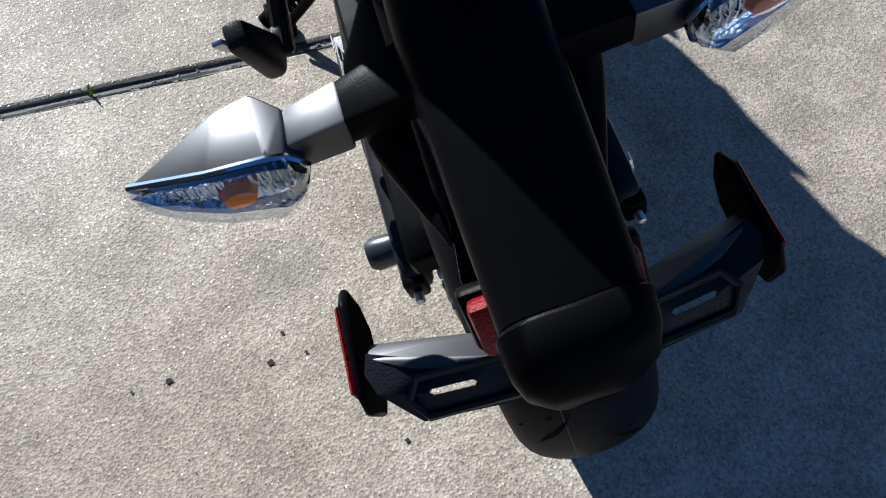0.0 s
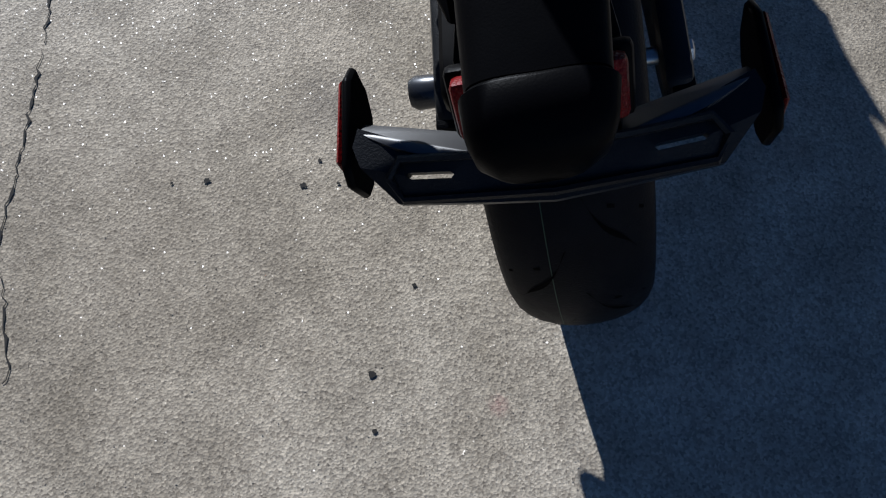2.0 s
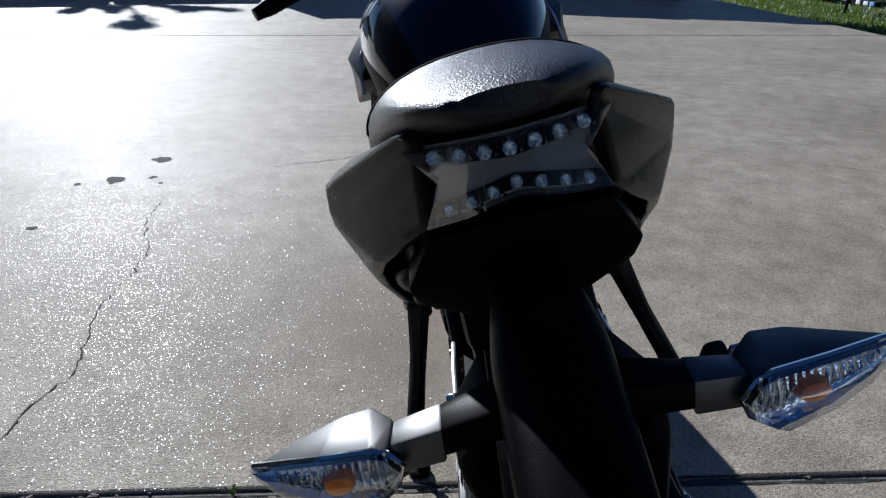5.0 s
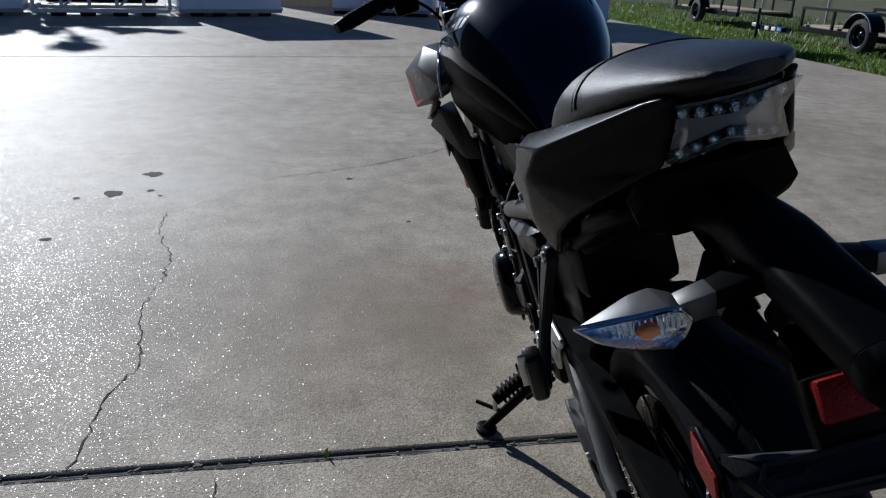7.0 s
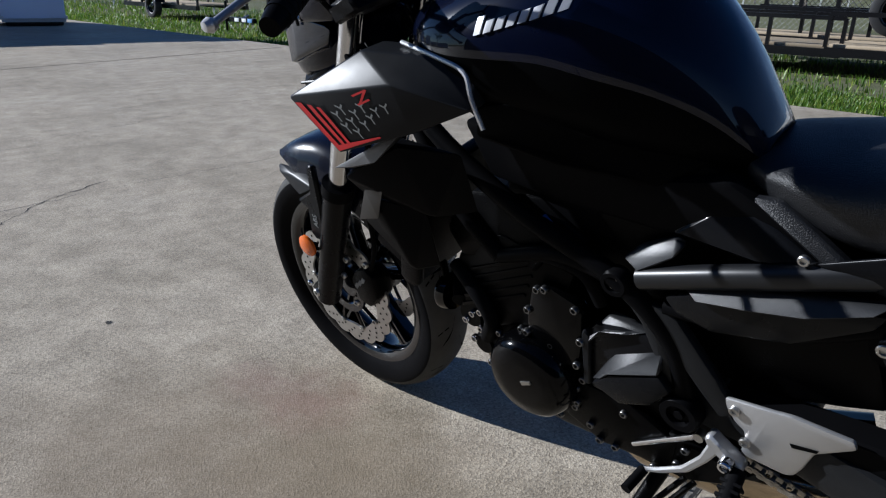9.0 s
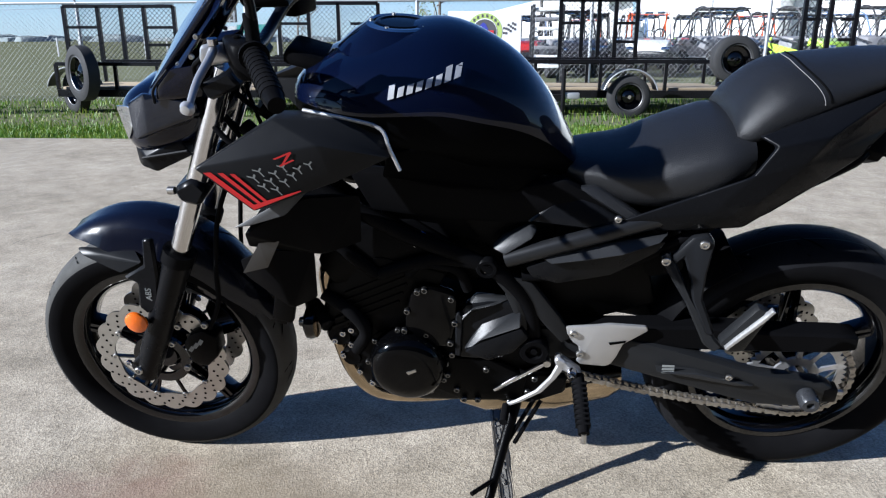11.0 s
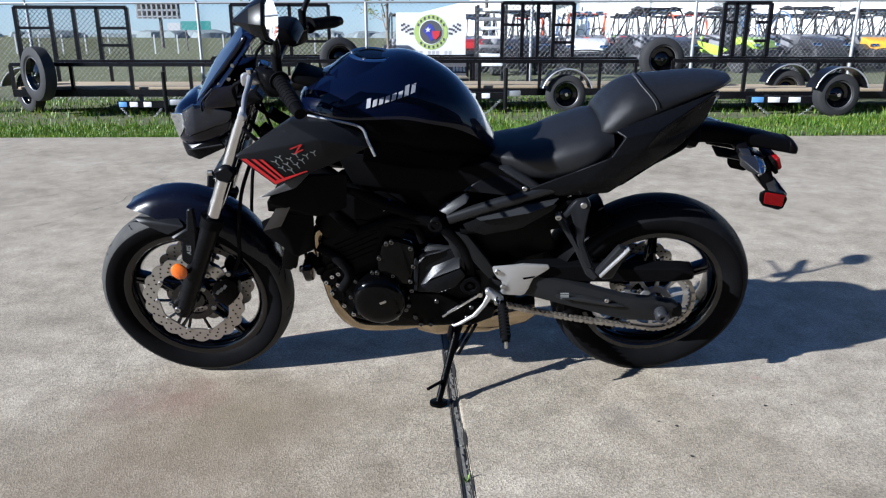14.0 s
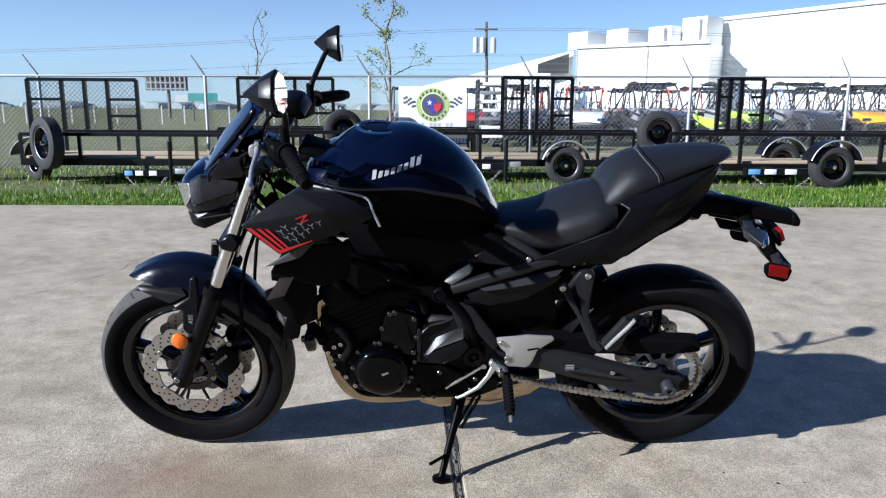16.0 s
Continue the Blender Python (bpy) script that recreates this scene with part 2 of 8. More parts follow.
def ring_y(y, zc, hw, hu, hd, e=2.5, n=28, xc=0.0):
    """A rounded section across the length: half width, height up and down from zc."""
    out = []
    for k in range(n):
        a = 2 * math.pi * k / n
        c, s = math.cos(a), math.sin(a)
        x = hw * math.copysign(abs(c) ** (2 / e), c)
        z = (hu if s > 0 else hd) * math.copysign(abs(s) ** (2 / e), s)
        out.append((xc + x, y, zc + z))
    return out


def lathe(profile, centre, n=40, axis="x", closed=False, bm=None, caps=True):
    """Turn (offset, radius) pairs round an axis through the centre."""
    C = Vector(centre)
    rings = []
    for k in range(n):
        a = 2 * math.pi * k / n
        c, s = math.cos(a), math.sin(a)
        ring = []
        for o, r in profile:
            if axis == "x":
                v = Vector((o, r * c, r * s))
            elif axis == "y":
                v = Vector((r * c, o, r * s))
            else:
                v = Vector((r * c, r * s, o))
            ring.append(C + v)
        rings.append(ring)
    bm = bm or bmesh.new()
    rows = [[bm.verts.new(p) for p in r] for r in rings]
    m = len(profile)
    for i in range(n):
        a, b = rows[i], rows[(i + 1) % n]
        for j in range(m if closed else m - 1):
            j2 = (j + 1) % m
            bm.faces.new((a[j], a[j2], b[j2], b[j]))
    if not closed and caps:
        for j in (0, m - 1):
            if profile[j][1] > 1e-5:
                bm.faces.new([rows[i][j] for i in range(n)])
    bmesh.ops.remove_doubles(bm, verts=bm.verts[:], dist=1e-6)
    return bm


def plate(poly, x0, x1, bevel=0.004, bm=None, seg=1):
    """A flat piece: a (y, z) outline from x0 to x1, with worn edges. x0 and x1 may be lists, one for each corner."""
    own = bm is None
    b2 = bmesh.new()
    n = len(poly)
    xa = x0 if isinstance(x0, (list, tuple)) else [x0] * n
    xb = x1 if isinstance(x1, (list, tuple)) else [x1] * n
    A = [b2.verts.new((xa[i], *poly[i])) for i in range(n)]
    B = [b2.verts.new((xb[i], *poly[i])) for i in range(n)]
    b2.faces.new(A)
    b2.faces.new(B[::-1])
    for i in range(n):
        j = (i + 1) % n
        b2.faces.new((A[i], B[i], B[j], A[j]))
    bmesh.ops.recalc_face_normals(b2, faces=b2.faces[:])
    if bevel:
        bmesh.ops.bevel(b2, geom=b2.edges[:], offset=bevel, segments=seg, affect="EDGES", profile=0.5, clamp_overlap=True)
    if own:
        return b2
    return merge(bm, b2)


def merge(bm, b2):
    me = bpy.data.meshes.new("tmp")
    b2.to_mesh(me)
    b2.free()
    bm.from_mesh(me)
    bpy.data.meshes.remove(me)
    return bm


def box(c, s, rot=(0, 0, 0), bevel=0.004, bm=None, seg=2):
    b2 = bmesh.new()
    bmesh.ops.create_cube(b2, size=1.0)
    bmesh.ops.scale(b2, vec=s, verts=b2.verts)
    if bevel:
        bmesh.ops.bevel(b2, geom=b2.edges[:], offset=min(bevel, 0.45 * min(s)), segments=seg, affect="EDGES", profile=0.5)
    bmesh.ops.transform(b2, matrix=pose(*c, *rot), verts=b2.verts)
    return b2 if bm is None else merge(bm, b2)


def bolt(c, r=0.006, h=0.005, s=-1, bm=None):
    """A socket-head bolt whose head faces along x."""
    x, y, z = c
    pr = [(0, r), (s * h * 0.8, r), (s * h, r * 0.85), (s * h, r * 0.55), (s * h * 0.45, r * 0.5), (s * h * 0.45, 0.0)]
    return lathe(pr, c, 10, "x", bm=bm)


def hull(pts, bevel=0.0, seg=2, bm=None):
    """A solid round a handful of corners."""
    b2 = bmesh.new()
    for p in pts:
        b2.verts.new(p)
    res = bmesh.ops.convex_hull(b2, input=b2.verts[:])
    dead = list({g for g in res["geom_interior"] + res["geom_unused"] if isinstance(g, bmesh.types.BMVert)})
    if dead:
        bmesh.ops.delete(b2, geom=dead, context="VERTS")
    bmesh.ops.dissolve_limit(b2, angle_limit=radians(2), verts=b2.verts[:], edges=b2.edges[:])
    if bevel:
        bmesh.ops.bevel(b2, geom=b2.edges[:], offset=bevel, segments=seg, affect="EDGES", profile=0.5, clamp_overlap=True)
    return b2 if bm is None else merge(bm, b2)


def text_part(name, words, size, m, material, parent):
    """Raised lettering as a mesh: local x runs along the words, local y is their up."""
    cu = bpy.data.curves.new(name, "FONT")
    cu.body, cu.size, cu.extrude, cu.align_x, cu.align_y = words, size, 0.0004, "CENTER", "CENTER"
    tmp = bpy.data.objects.new(name, cu)
    me = bpy.data.meshes.new_from_object(tmp)
    bpy.data.objects.remove(tmp)
    bpy.data.curves.remove(cu)
    me.transform(m)
    if BODY["on"]:
        for v in me.vertices:
            v.co = trued(v.co)
    me.materials.append(material)
    ob = new(name, me)
    ob.parent = parent
    return ob

# ---- the motorcycle: x to its right, y ahead, z up, before it leans on its stand ----
LEAN_ANGLE, YAW_ANGLE = 15.0, -0.3
bike = thing("motorcycle", "black naked sport motorcycle leaning on its side stand on concrete", "motorcycle")
bike.matrix_world = pose(0, 0, -0.010, 0, 0, YAW_ANGLE) @ pose(0, 0, 0, 0, -LEAN_ANGLE, 0) @ pose(0.0775, 0, 0)
REAR, FRONT = Vector((0, 0, 0.306)), Vector((0, 1.440, 0.300))
HUB_R, HUB_F = Vector((0, -0.021, 0.301)), Vector((0.001, 1.378, 0.290))


def tyre_profile(R, w, rim):
    """Section of a sport tyre: round crown, short side walls."""
    pr = []
    h = w / 2
    crown = R - 0.30 * w
    pr.append((-h * 0.62, rim - 0.004))
    pr.append((-h * 0.80, rim + 0.006))
    pr.append((-h * 0.95, rim + (crown - rim) * 0.55))
    for k in range(0, 15):
        a = math.pi * (1 - k / 14)
        pr.append((h * math.cos(a), crown + (R - crown) * math.sin(a) ** 0.85))
    pr.append((h * 0.95, rim + (crown - rim) * 0.55))
    pr.append((h * 0.80, rim + 0.006))
    pr.append((h * 0.62, rim - 0.004))
    return pr


def crown_point(C, R, w, u, th, lift=0.0008):
    """A point on the tread: u from -1 to 1 across, th round the wheel."""
    h, crown = w / 2, R - 0.30 * w
    a = math.acos(max(-1, min(1, u)))
    r = crown + (R - crown) * math.sin(a) ** 0.85 + lift
    return Vector((h * u * 1.004, C.y + r * math.cos(th), C.z + r * math.sin(th)))


def wheel(name, C, R, w, label):
    rim = 0.216
    hw = w * 0.36
    pr = [(-hw, rim - 0.012), (-hw, rim + 0.004), (-hw + 0.006, rim + 0.004), (-hw + 0.014, rim - 0.014), (-hw * 0.5, rim - 0.026), (hw * 0.5, rim - 0.026),
          (hw - 0.014, rim - 0.014), (hw - 0.006, rim + 0.004), (hw, rim + 0.004), (hw, rim - 0.012), (hw * 0.86, rim - 0.020), (hw * 0.45, rim - 0.030), (-hw * 0.45, rim - 0.030), (-hw * 0.86, rim - 0.020)]
    bm = lathe(pr, C, 72, "x", closed=True)
    # five forked spokes
    spokes = []
    for k in range(5):
        for side in (-1, 1):
            a0 = 2 * math.pi * k / 5 + 0.25
            a1 = a0 + side * 0.035
            d0 = Vector((0, math.cos(a0 + side * 0.42), math.sin(a0 + side * 0.42)))
            d1 = Vector((0, math.cos(a1), math.sin(a1)))
            t1 = Vector((0, -math.sin(a1), math.cos(a1)))
            rings = []
            for f, ww, xx in ((0, 0.014, 0.022), (0.5, 0.008, 0.017), (1, 0.011, 0.022)):
                p = C + d0 * 0.035 * (1 - f) + d1 * (0.190 * f)
                rings.append([p + t1 * sx * ww * 0.6 + Vector((xx * sy, 0, 0)) for sx, sy in ((-1, -0.7), (-0.6, -1), (0.6, -1), (1, -0.7), (1, 0.7), (0.6, 1), (-0.6, 1), (-1, 0.7))])
            spokes.append(loft(rings, True))
    hub = lathe([(-0.055, 0.0), (-0.055, 0.030), (-0.045, 0.038), (0.045, 0.038), (0.055, 0.030), (0.055, 0.0)], C, 28, "x")
    wh = part(name, bm, M_RIM, bike, label)
    part("hub", hub, M_RIM, wh)
    for b2 in spokes:
        part("spoke", b2, M_RIM, wh)
    ty = lathe(tyre_profile(R, w, rim), C, 110, "x", caps=False)
    for f in ty.faces:
        m_ = f.calc_center_median()
        if abs(m_.x - C.x) < w * 0.51 and math.hypot(m_.y - C.y, m_.z - C.z) > R - 0.20 * w:
            f.material_index = 1
    part("tyre", ty, [M_RUBBER, M_TREAD if C is HUB_F else M_TREADR], wh, "black rubber sport tyre with cut tread grooves")
    # grooves: slanted cuts in two rows, and short cuts on the shoulders
    N = 14
    for k in range(N):
        for s in (-1, 1):
            th0 = 2 * math.pi * (k + (0.5 if s > 0 else 0.0)) / N
            bm = bmesh.new()
            rows = []
            for j in range(9):
                f = j / 8
                u = s * (0.10 + 0.62 * f)
                th = th0 + 0.30 * f + 0.03 * math.sin(f * 5)
                dt = (0.0020 + 0.0038 * math.sin(math.pi * min(1, f * 1.02)) ** 0.7) / R
                rows.append((bm.verts.new(crown_point(C, R, w, u - 0.02 * s, th - dt)), bm.verts.new(crown_point(C, R, w, u + 0.02 * s, th + dt))))
            for a, b in zip(rows, rows[1:]):
                bm.faces.new((a[0], a[1], b[1], b[0]))
            part("tread_groove", bm, M_GROOVE, wh)
            bm = bmesh.new()
            bm.faces.new([bm.verts.new(crown_point(C, R, w, s * uu, th0 + 0.52 + tt)) for uu, tt in ((0.42, 0), (0.82, 0.05), (0.82, 0.064), (0.42, 0.014))])
            part("tread_groove", bm, M_GROOVE, wh)
    for u, m_, nm in ((-0.30, M_GREEN, "green_mould_line"),):
        if C is HUB_R:
            bm = bmesh.new()
            vs = []
            for k in range(121):
                th = 2 * math.pi * k / 120
                vs.append((bm.verts.new(crown_point(C, R, w, u, th, 0.0005)), bm.verts.new(crown_point(C, R, w, u + 0.012, th, 0.0005))))
            for a, b in zip(vs, vs[1:]):
                bm.faces.new((a[0], a[1], b[1], b[0]))
            part(nm, bm, m_, wh)
    return wh


def disc(C, x, r0, r1, waves, amp, holes, parent, label):
    """A petal brake disc with drilled holes and a carrier."""
    n = waves * 10
    bm = bmesh.new()
    rings = [[], [], [], []]
    for k in range(n):
        a = 2 * math.pi * k / n
        ro = r1 + amp * (abs(math.sin(a * waves / 2)) - 0.5) * 2
        ri = r0 + amp * 0.6 * math.sin(a * waves / 2)
        for i, (r, xx) in enumerate(((ri, x - 0.0025), (ro, x - 0.0025), (ro, x + 0.0025), (ri, x + 0.0025))):
            rings[i].append(bm.verts.new((C.x + xx, C.y + r * math.cos(a), C.z + r * math.sin(a))))
    for i in range(4):
        A, B = rings[i], rings[(i + 1) % 4]
        for k in range(n):
            j = (k + 1) % n
            bm.faces.new((A[k], A[j], B[j], B[k]))
    dk = part("brake_disc", bm, M_STEEL, parent, label)
    bm = bmesh.new()
    for k in range(holes):
        for q in (0, 1, 2):
            a = 2 * math.pi * (k + 0.33 * q) / holes
            r = r0 + (r1 - r0) * (0.28 + 0.24 * q)
            for s in (-1, 1):
                vs = [bm.verts.new((C.x + x + s * 0.0030, C.y + r * math.cos(a) + 0.0032 * math.cos(b), C.z + r * math.sin(a) + 0.0032 * math.sin(b))) for b in [i * math.pi / 4 for i in range(8)]]
                bm.faces.new(vs)
    part("hole_pattern", bm, M_GROOVE, parent)["kind"] = "stuff"
    # carrier arms and rivets
    bm = lathe([(x - 0.004, 0.045), (x - 0.004, 0.066), (x + 0.004, 0.066), (x + 0.004, 0.045)], C, 30, "x", closed=True)
    for k in range(10):
        a = 2 * math.pi * k / 10
        d = Vector((0, math.cos(a), math.sin(a)))
        part("carrier_arm", tube([C + Vector((x, 0, 0)) + d * 0.060, C + Vector((x, 0, 0)) + d * (r0 + 0.006)], 0.0045, 6, None, 0), M_RIM, parent)
        part("rivet", bolt(C + Vector((x - 0.003, 0, 0)) + d * (r0 + 0.002), 0.007, 0.004, -1), M_STEEL, parent)
    part("disc_carrier", bm, M_RIM, parent)


fw = wheel("front_wheel", HUB_F, 0.2915, 0.118, "gloss black five-spoke cast front wheel")
rw = wheel("rear_wheel", HUB_R, 0.307, 0.158, "gloss black five-spoke cast rear wheel")
for sx in (-1, 1):
    disc(HUB_F, sx * 0.062, 0.108, 0.149, 18, 0.0045, 24, fw, "drilled steel petal brake disc")
STEER = Matrix.Translation((0, 1.12, 0.9)) @ Matrix.Rotation(radians(-2.5), 4, Vector((0, -0.407, 0.914))) @ Matrix.Translation((0, -1.12, -0.9))
fw.matrix_local = STEER
disc(HUB_R, 0.075, 0.075, 0.108, 14, 0.004, 18, rw, "small drilled steel rear brake disc")

# sprocket with teeth and five windows
bm = bmesh.new()
SPX, NT = -0.088, 46
outer, inner = [], []
for k in range(NT * 4):
    a = 2 * math.pi * k / (NT * 4)
    ro = 0.105 + (0.004, 0.0, -0.005, 0.0)[k % 4]
    outer.append((ro * math.cos(a), ro * math.sin(a)))
    inner.append((0.088 * math.cos(a), 0.088 * math.sin(a)))
rr = [[], [], [], []]
for (oy, oz), (iy, iz) in zip(outer, inner):
    for i, (yy, zz, xx) in enumerate(((iy, iz, -0.003), (oy, oz, -0.003), (oy, oz, 0.003), (iy, iz, 0.003))):
        rr[i].append(bm.verts.new((SPX + xx, HUB_R.y + yy, HUB_R.z + zz)))
for i in range(4):
    A, B = rr[i], rr[(i + 1) % 4]
    for k in range(len(A)):
        j = (k + 1) % len(A)
        bm.faces.new((A[k], A[j], B[j], B[k]))
for k in range(10):
    a = 2 * math.pi * k / 10 + 0.3
    d = Vector((0, math.cos(a), math.sin(a)))
    t = Vector((0, -math.sin(a), math.cos(a)))
    c0 = HUB_R + Vector((SPX, 0, 0))
    rings = [[c0 + d * r + t * w_ * s1 + Vector((0.003 * s2, 0, 0)) for s1, s2 in ((-1, -1), (1, -1), (1, 1), (-1, 1))] for r, w_ in ((0.045, 0.007), (0.065, 0.0045), (0.090, 0.007))]
    loft(rings, True, bm)
lathe([(SPX - 0.003, 0.030), (SPX - 0.003, 0.050), (SPX + 0.003, 0.050), (SPX + 0.003, 0.030)], HUB_R, 28, "x", closed=True, bm=bm)
part("sprocket", bm, M_ALU, rw, "silver toothed rear sprocket")

BODY["on"] = True
# chain: links round the rear sprocket, both runs, and the front sprocket
PIV = Vector((0, 0.545, 0.386))
FS = Vector((SPX, 0.600, 0.372))
rS, rF = 0.105, 0.036


def chain_path():
    d = FS - (REAR + Vector((SPX, 0, 0)))
    L = math.hypot(d.y, d.z)
    base = math.atan2(d.z, d.y)
    off = math.acos((rS - rF) / L)
    pts = []
    c = REAR + Vector((SPX, 0, 0))
    a_up, a_lo = base + off, base - off
    pts += [(c.y + rS * math.cos(a), c.z + rS * math.sin(a)) for a in np.linspace(a_up, a_lo + 2 * math.pi, 60)]
    sag = [(c.y + rS * math.cos(a_lo), c.z + rS * math.sin(a_lo)), (FS.y + rF * math.cos(a_lo), FS.z + rF * math.sin(a_lo))]
    pts += [(sag[0][0] + (sag[1][0] - sag[0][0]) * f, sag[0][1] + (sag[1][1] - sag[0][1]) * f - 0.020 * math.sin(math.pi * f)) for f in np.linspace(0.02, 1, 60)]
    pts += [(FS.y + rF * math.cos(a), FS.z + rF * math.sin(a)) for a in np.linspace(a_lo, a_up, 20)]
    top = [(FS.y + rF * math.cos(a_up), FS.z + rF * math.sin(a_up)), (c.y + rS * math.cos(a_up), c.z + rS * math.sin(a_up))]
    pts += [(top[0][0] + (top[1][0] - top[0][0]) * f, top[0][1] + (top[1][1] - top[0][1]) * f) for f in np.linspace(0.02, 1, 60)]
    return np.array(pts)


cp = chain_path()
cum = np.concatenate([[0], np.cumsum(np.hypot(*np.diff(np.vstack([cp, cp[:1]]), axis=0).T))])
cpl = np.vstack([cp, cp[:1]])
NL = 106
ss = np.linspace(0, cum[-1], NL, endpoint=False)
cy, cz = np.interp(ss, cum, cpl[:, 0]), np.interp(ss, cum, cpl[:, 1])
bm = bmesh.new()
for k in range(NL):
    p = Vector((0, cy[k], cz[k]))
    q = Vector((0, cy[(k + 1) % NL], cz[(k + 1) % NL]))
    d = (q - p).normalized()
    t = Vector((0, -d.z, d.y))
    for s in (-1, 1):
        x = SPX + s * (0.0085 if k % 2 else 0.0060)
        out = [p - d * 0.006, p - d * 0.004 + t * 0.006, p + t * 0.0065, (p + q) / 2 + t * 0.0045, q + t * 0.0065, q + d * 0.004 + t * 0.006, q + d * 0.006,
               q + d * 0.004 - t * 0.006, q - t * 0.0065, (p + q) / 2 - t * 0.0045, p - t * 0.0065, p - d * 0.004 - t * 0.006]
        loft([[o + Vector((x + e, 0, 0)) for o in out] for e in (-0.001, 0.001)], True, bm)
    lathe([(SPX - 0.0105, 0.0), (SPX - 0.0105, 0.0032), (SPX + 0.0105, 0.0032), (SPX + 0.0105, 0.0)], p, 7, "x", bm=bm)
part("chain", bm, mat("chain_steel", (0.30, 0.28, 0.25), 0.38, metal=0.85, var=0.4, scale=60), bike, "oiled steel roller drive chain")

# swingarm: two arms, cross piece, chain adjusters
for s in (-1, 1):
    out = [(0.54, 0.425), (0.40, 0.420), (0.26, 0.392), (0.10, 0.352), (-0.03, 0.336), (-0.052, 0.324), (-0.052, 0.284), (-0.02, 0.268), (0.10, 0.270), (0.28, 0.312), (0.42, 0.345), (0.54, 0.350)]
    xa = [s * (0.075 + 0.040 * min(1, max(0, (0.5 - y) / 0.4))) for y, z in out]
    xb = [x + s * 0.034 for x in xa]
    arm = part("swingarm_arm", plate(out, xa, xb, 0.010, seg=2), M_DALU, bike, "black swingarm side beam")
    part("cast_rib", plate([(0.30, 0.352), (0.14, 0.322), (0.10, 0.322), (0.12, 0.330), (0.22, 0.352)], [s * 0.128] * 5, [s * 0.1525] * 5, 0.003), M_CASTG, arm)
    part("beam_bolt", bolt((s * 0.150, 0.155, 0.345), 0.007, 0.005, s), M_STEEL, arm)
    part("chain_adjuster", box((s * 0.136, -0.046, 0.304), (0.028, 0.03, 0.036), (0, 0, 0), 0.005), M_ENGINE, arm)
    part("adjuster_bolt", lathe([(0, 0.0), (0, 0.006), (-0.012, 0.006), (-0.014, 0.003), (-0.014, 0.0)], (s * 0.136, -0.062, 0.304), 8, "y"), M_STEEL, arm)
bm = tube([(-0.10, 0.42, 0.385), (0.10, 0.42, 0.385)], 0.032, 14, None, 0)
part("swingarm_brace", bm, M_DALU, bike)
part("axle", tube([(-0.155, 0, 0.306), (0.148, 0, 0.306)], 0.010, 12, None, 0), M_STEEL, bike)
part("axle_slider", lathe([(0.02, 0.0), (0.02, 0.012), (0.004, 0.014), (0.0, 0.019), (-0.026, 0.020), (-0.034, 0.016), (-0.034, 0.008), (-0.026, 0.006), (-0.026, 0)], (-0.150, 0, 0.306), 22, "x"), M_GUN, bike, "gunmetal round axle slider")
part("axle_nut", lathe([(0, 0.0), (0, 0.013), (0.012, 0.013), (0.014, 0.010), (0.014, 0.0)], (0.142, 0, 0.306), 6, "x"), M_STEEL, bike, "zinc axle nut")
# chain guard
out = [(0.50, 0.434), (0.22, 0.442), (0.06, 0.432), (-0.05, 0.432), (-0.088, 0.428), (-0.090, 0.394), (-0.04, 0.386), (0.05, 0.384), (0.20, 0.384), (0.48, 0.390)]
part("chain_guard", plate(out, -0.118, -0.070, 0.005), M_PLASTIC, bike)
# labels on the swingarm
bm = bmesh.new()
for i in range(3):
    box((-0.1490, 0.275, 0.366 - 0.008 * i), (0.001, 0.024, 0.005), (0, 0, 0), 0, bm)
part("warning_label", bm, M_GREYDECAL, bike, "small pale grey printed label")

# rear hugger and inner mudguard
rings = []
for a in np.linspace(radians(22), radians(60), 12):
    r0 = 0.328
    c, s_ = math.cos(a), math.sin(a)
    ring = []
    for u in np.linspace(-1, 1, 9):
        rr_ = r0 - 0.035 * abs(u) ** 3
        ring.append((0.092 * u, rr_ * c, 0.306 + rr_ * s_))
    for u in np.linspace(1, -1, 9):
        rr_ = r0 + 0.006 - 0.035 * abs(u) ** 3
        ring.append((0.096 * u, rr_ * c, 0.306 + rr_ * s_))
    rings.append(ring)
part("rear_hugger", loft(rings), M_PLASTIC, bike, "black plastic rear hugger over the tyre")

# rear shock and link
part("shock_body", tube([(0.02, 0.42, 0.50), (0.02, 0.28, 0.545)], 0.024, 14, None, 0), M_ENGINE, bike)
coil = [(0.02 + 0.036 * math.cos(a), 0.42 - 0.15 * a / 44, 0.50 + 0.05 * a / 44 + 0.036 * math.sin(a)) for a in np.linspace(0, 14 * math.pi, 90)]
part("shock_spring", tube(coil, 0.006, 6, None, 0), M_RIM, bike)

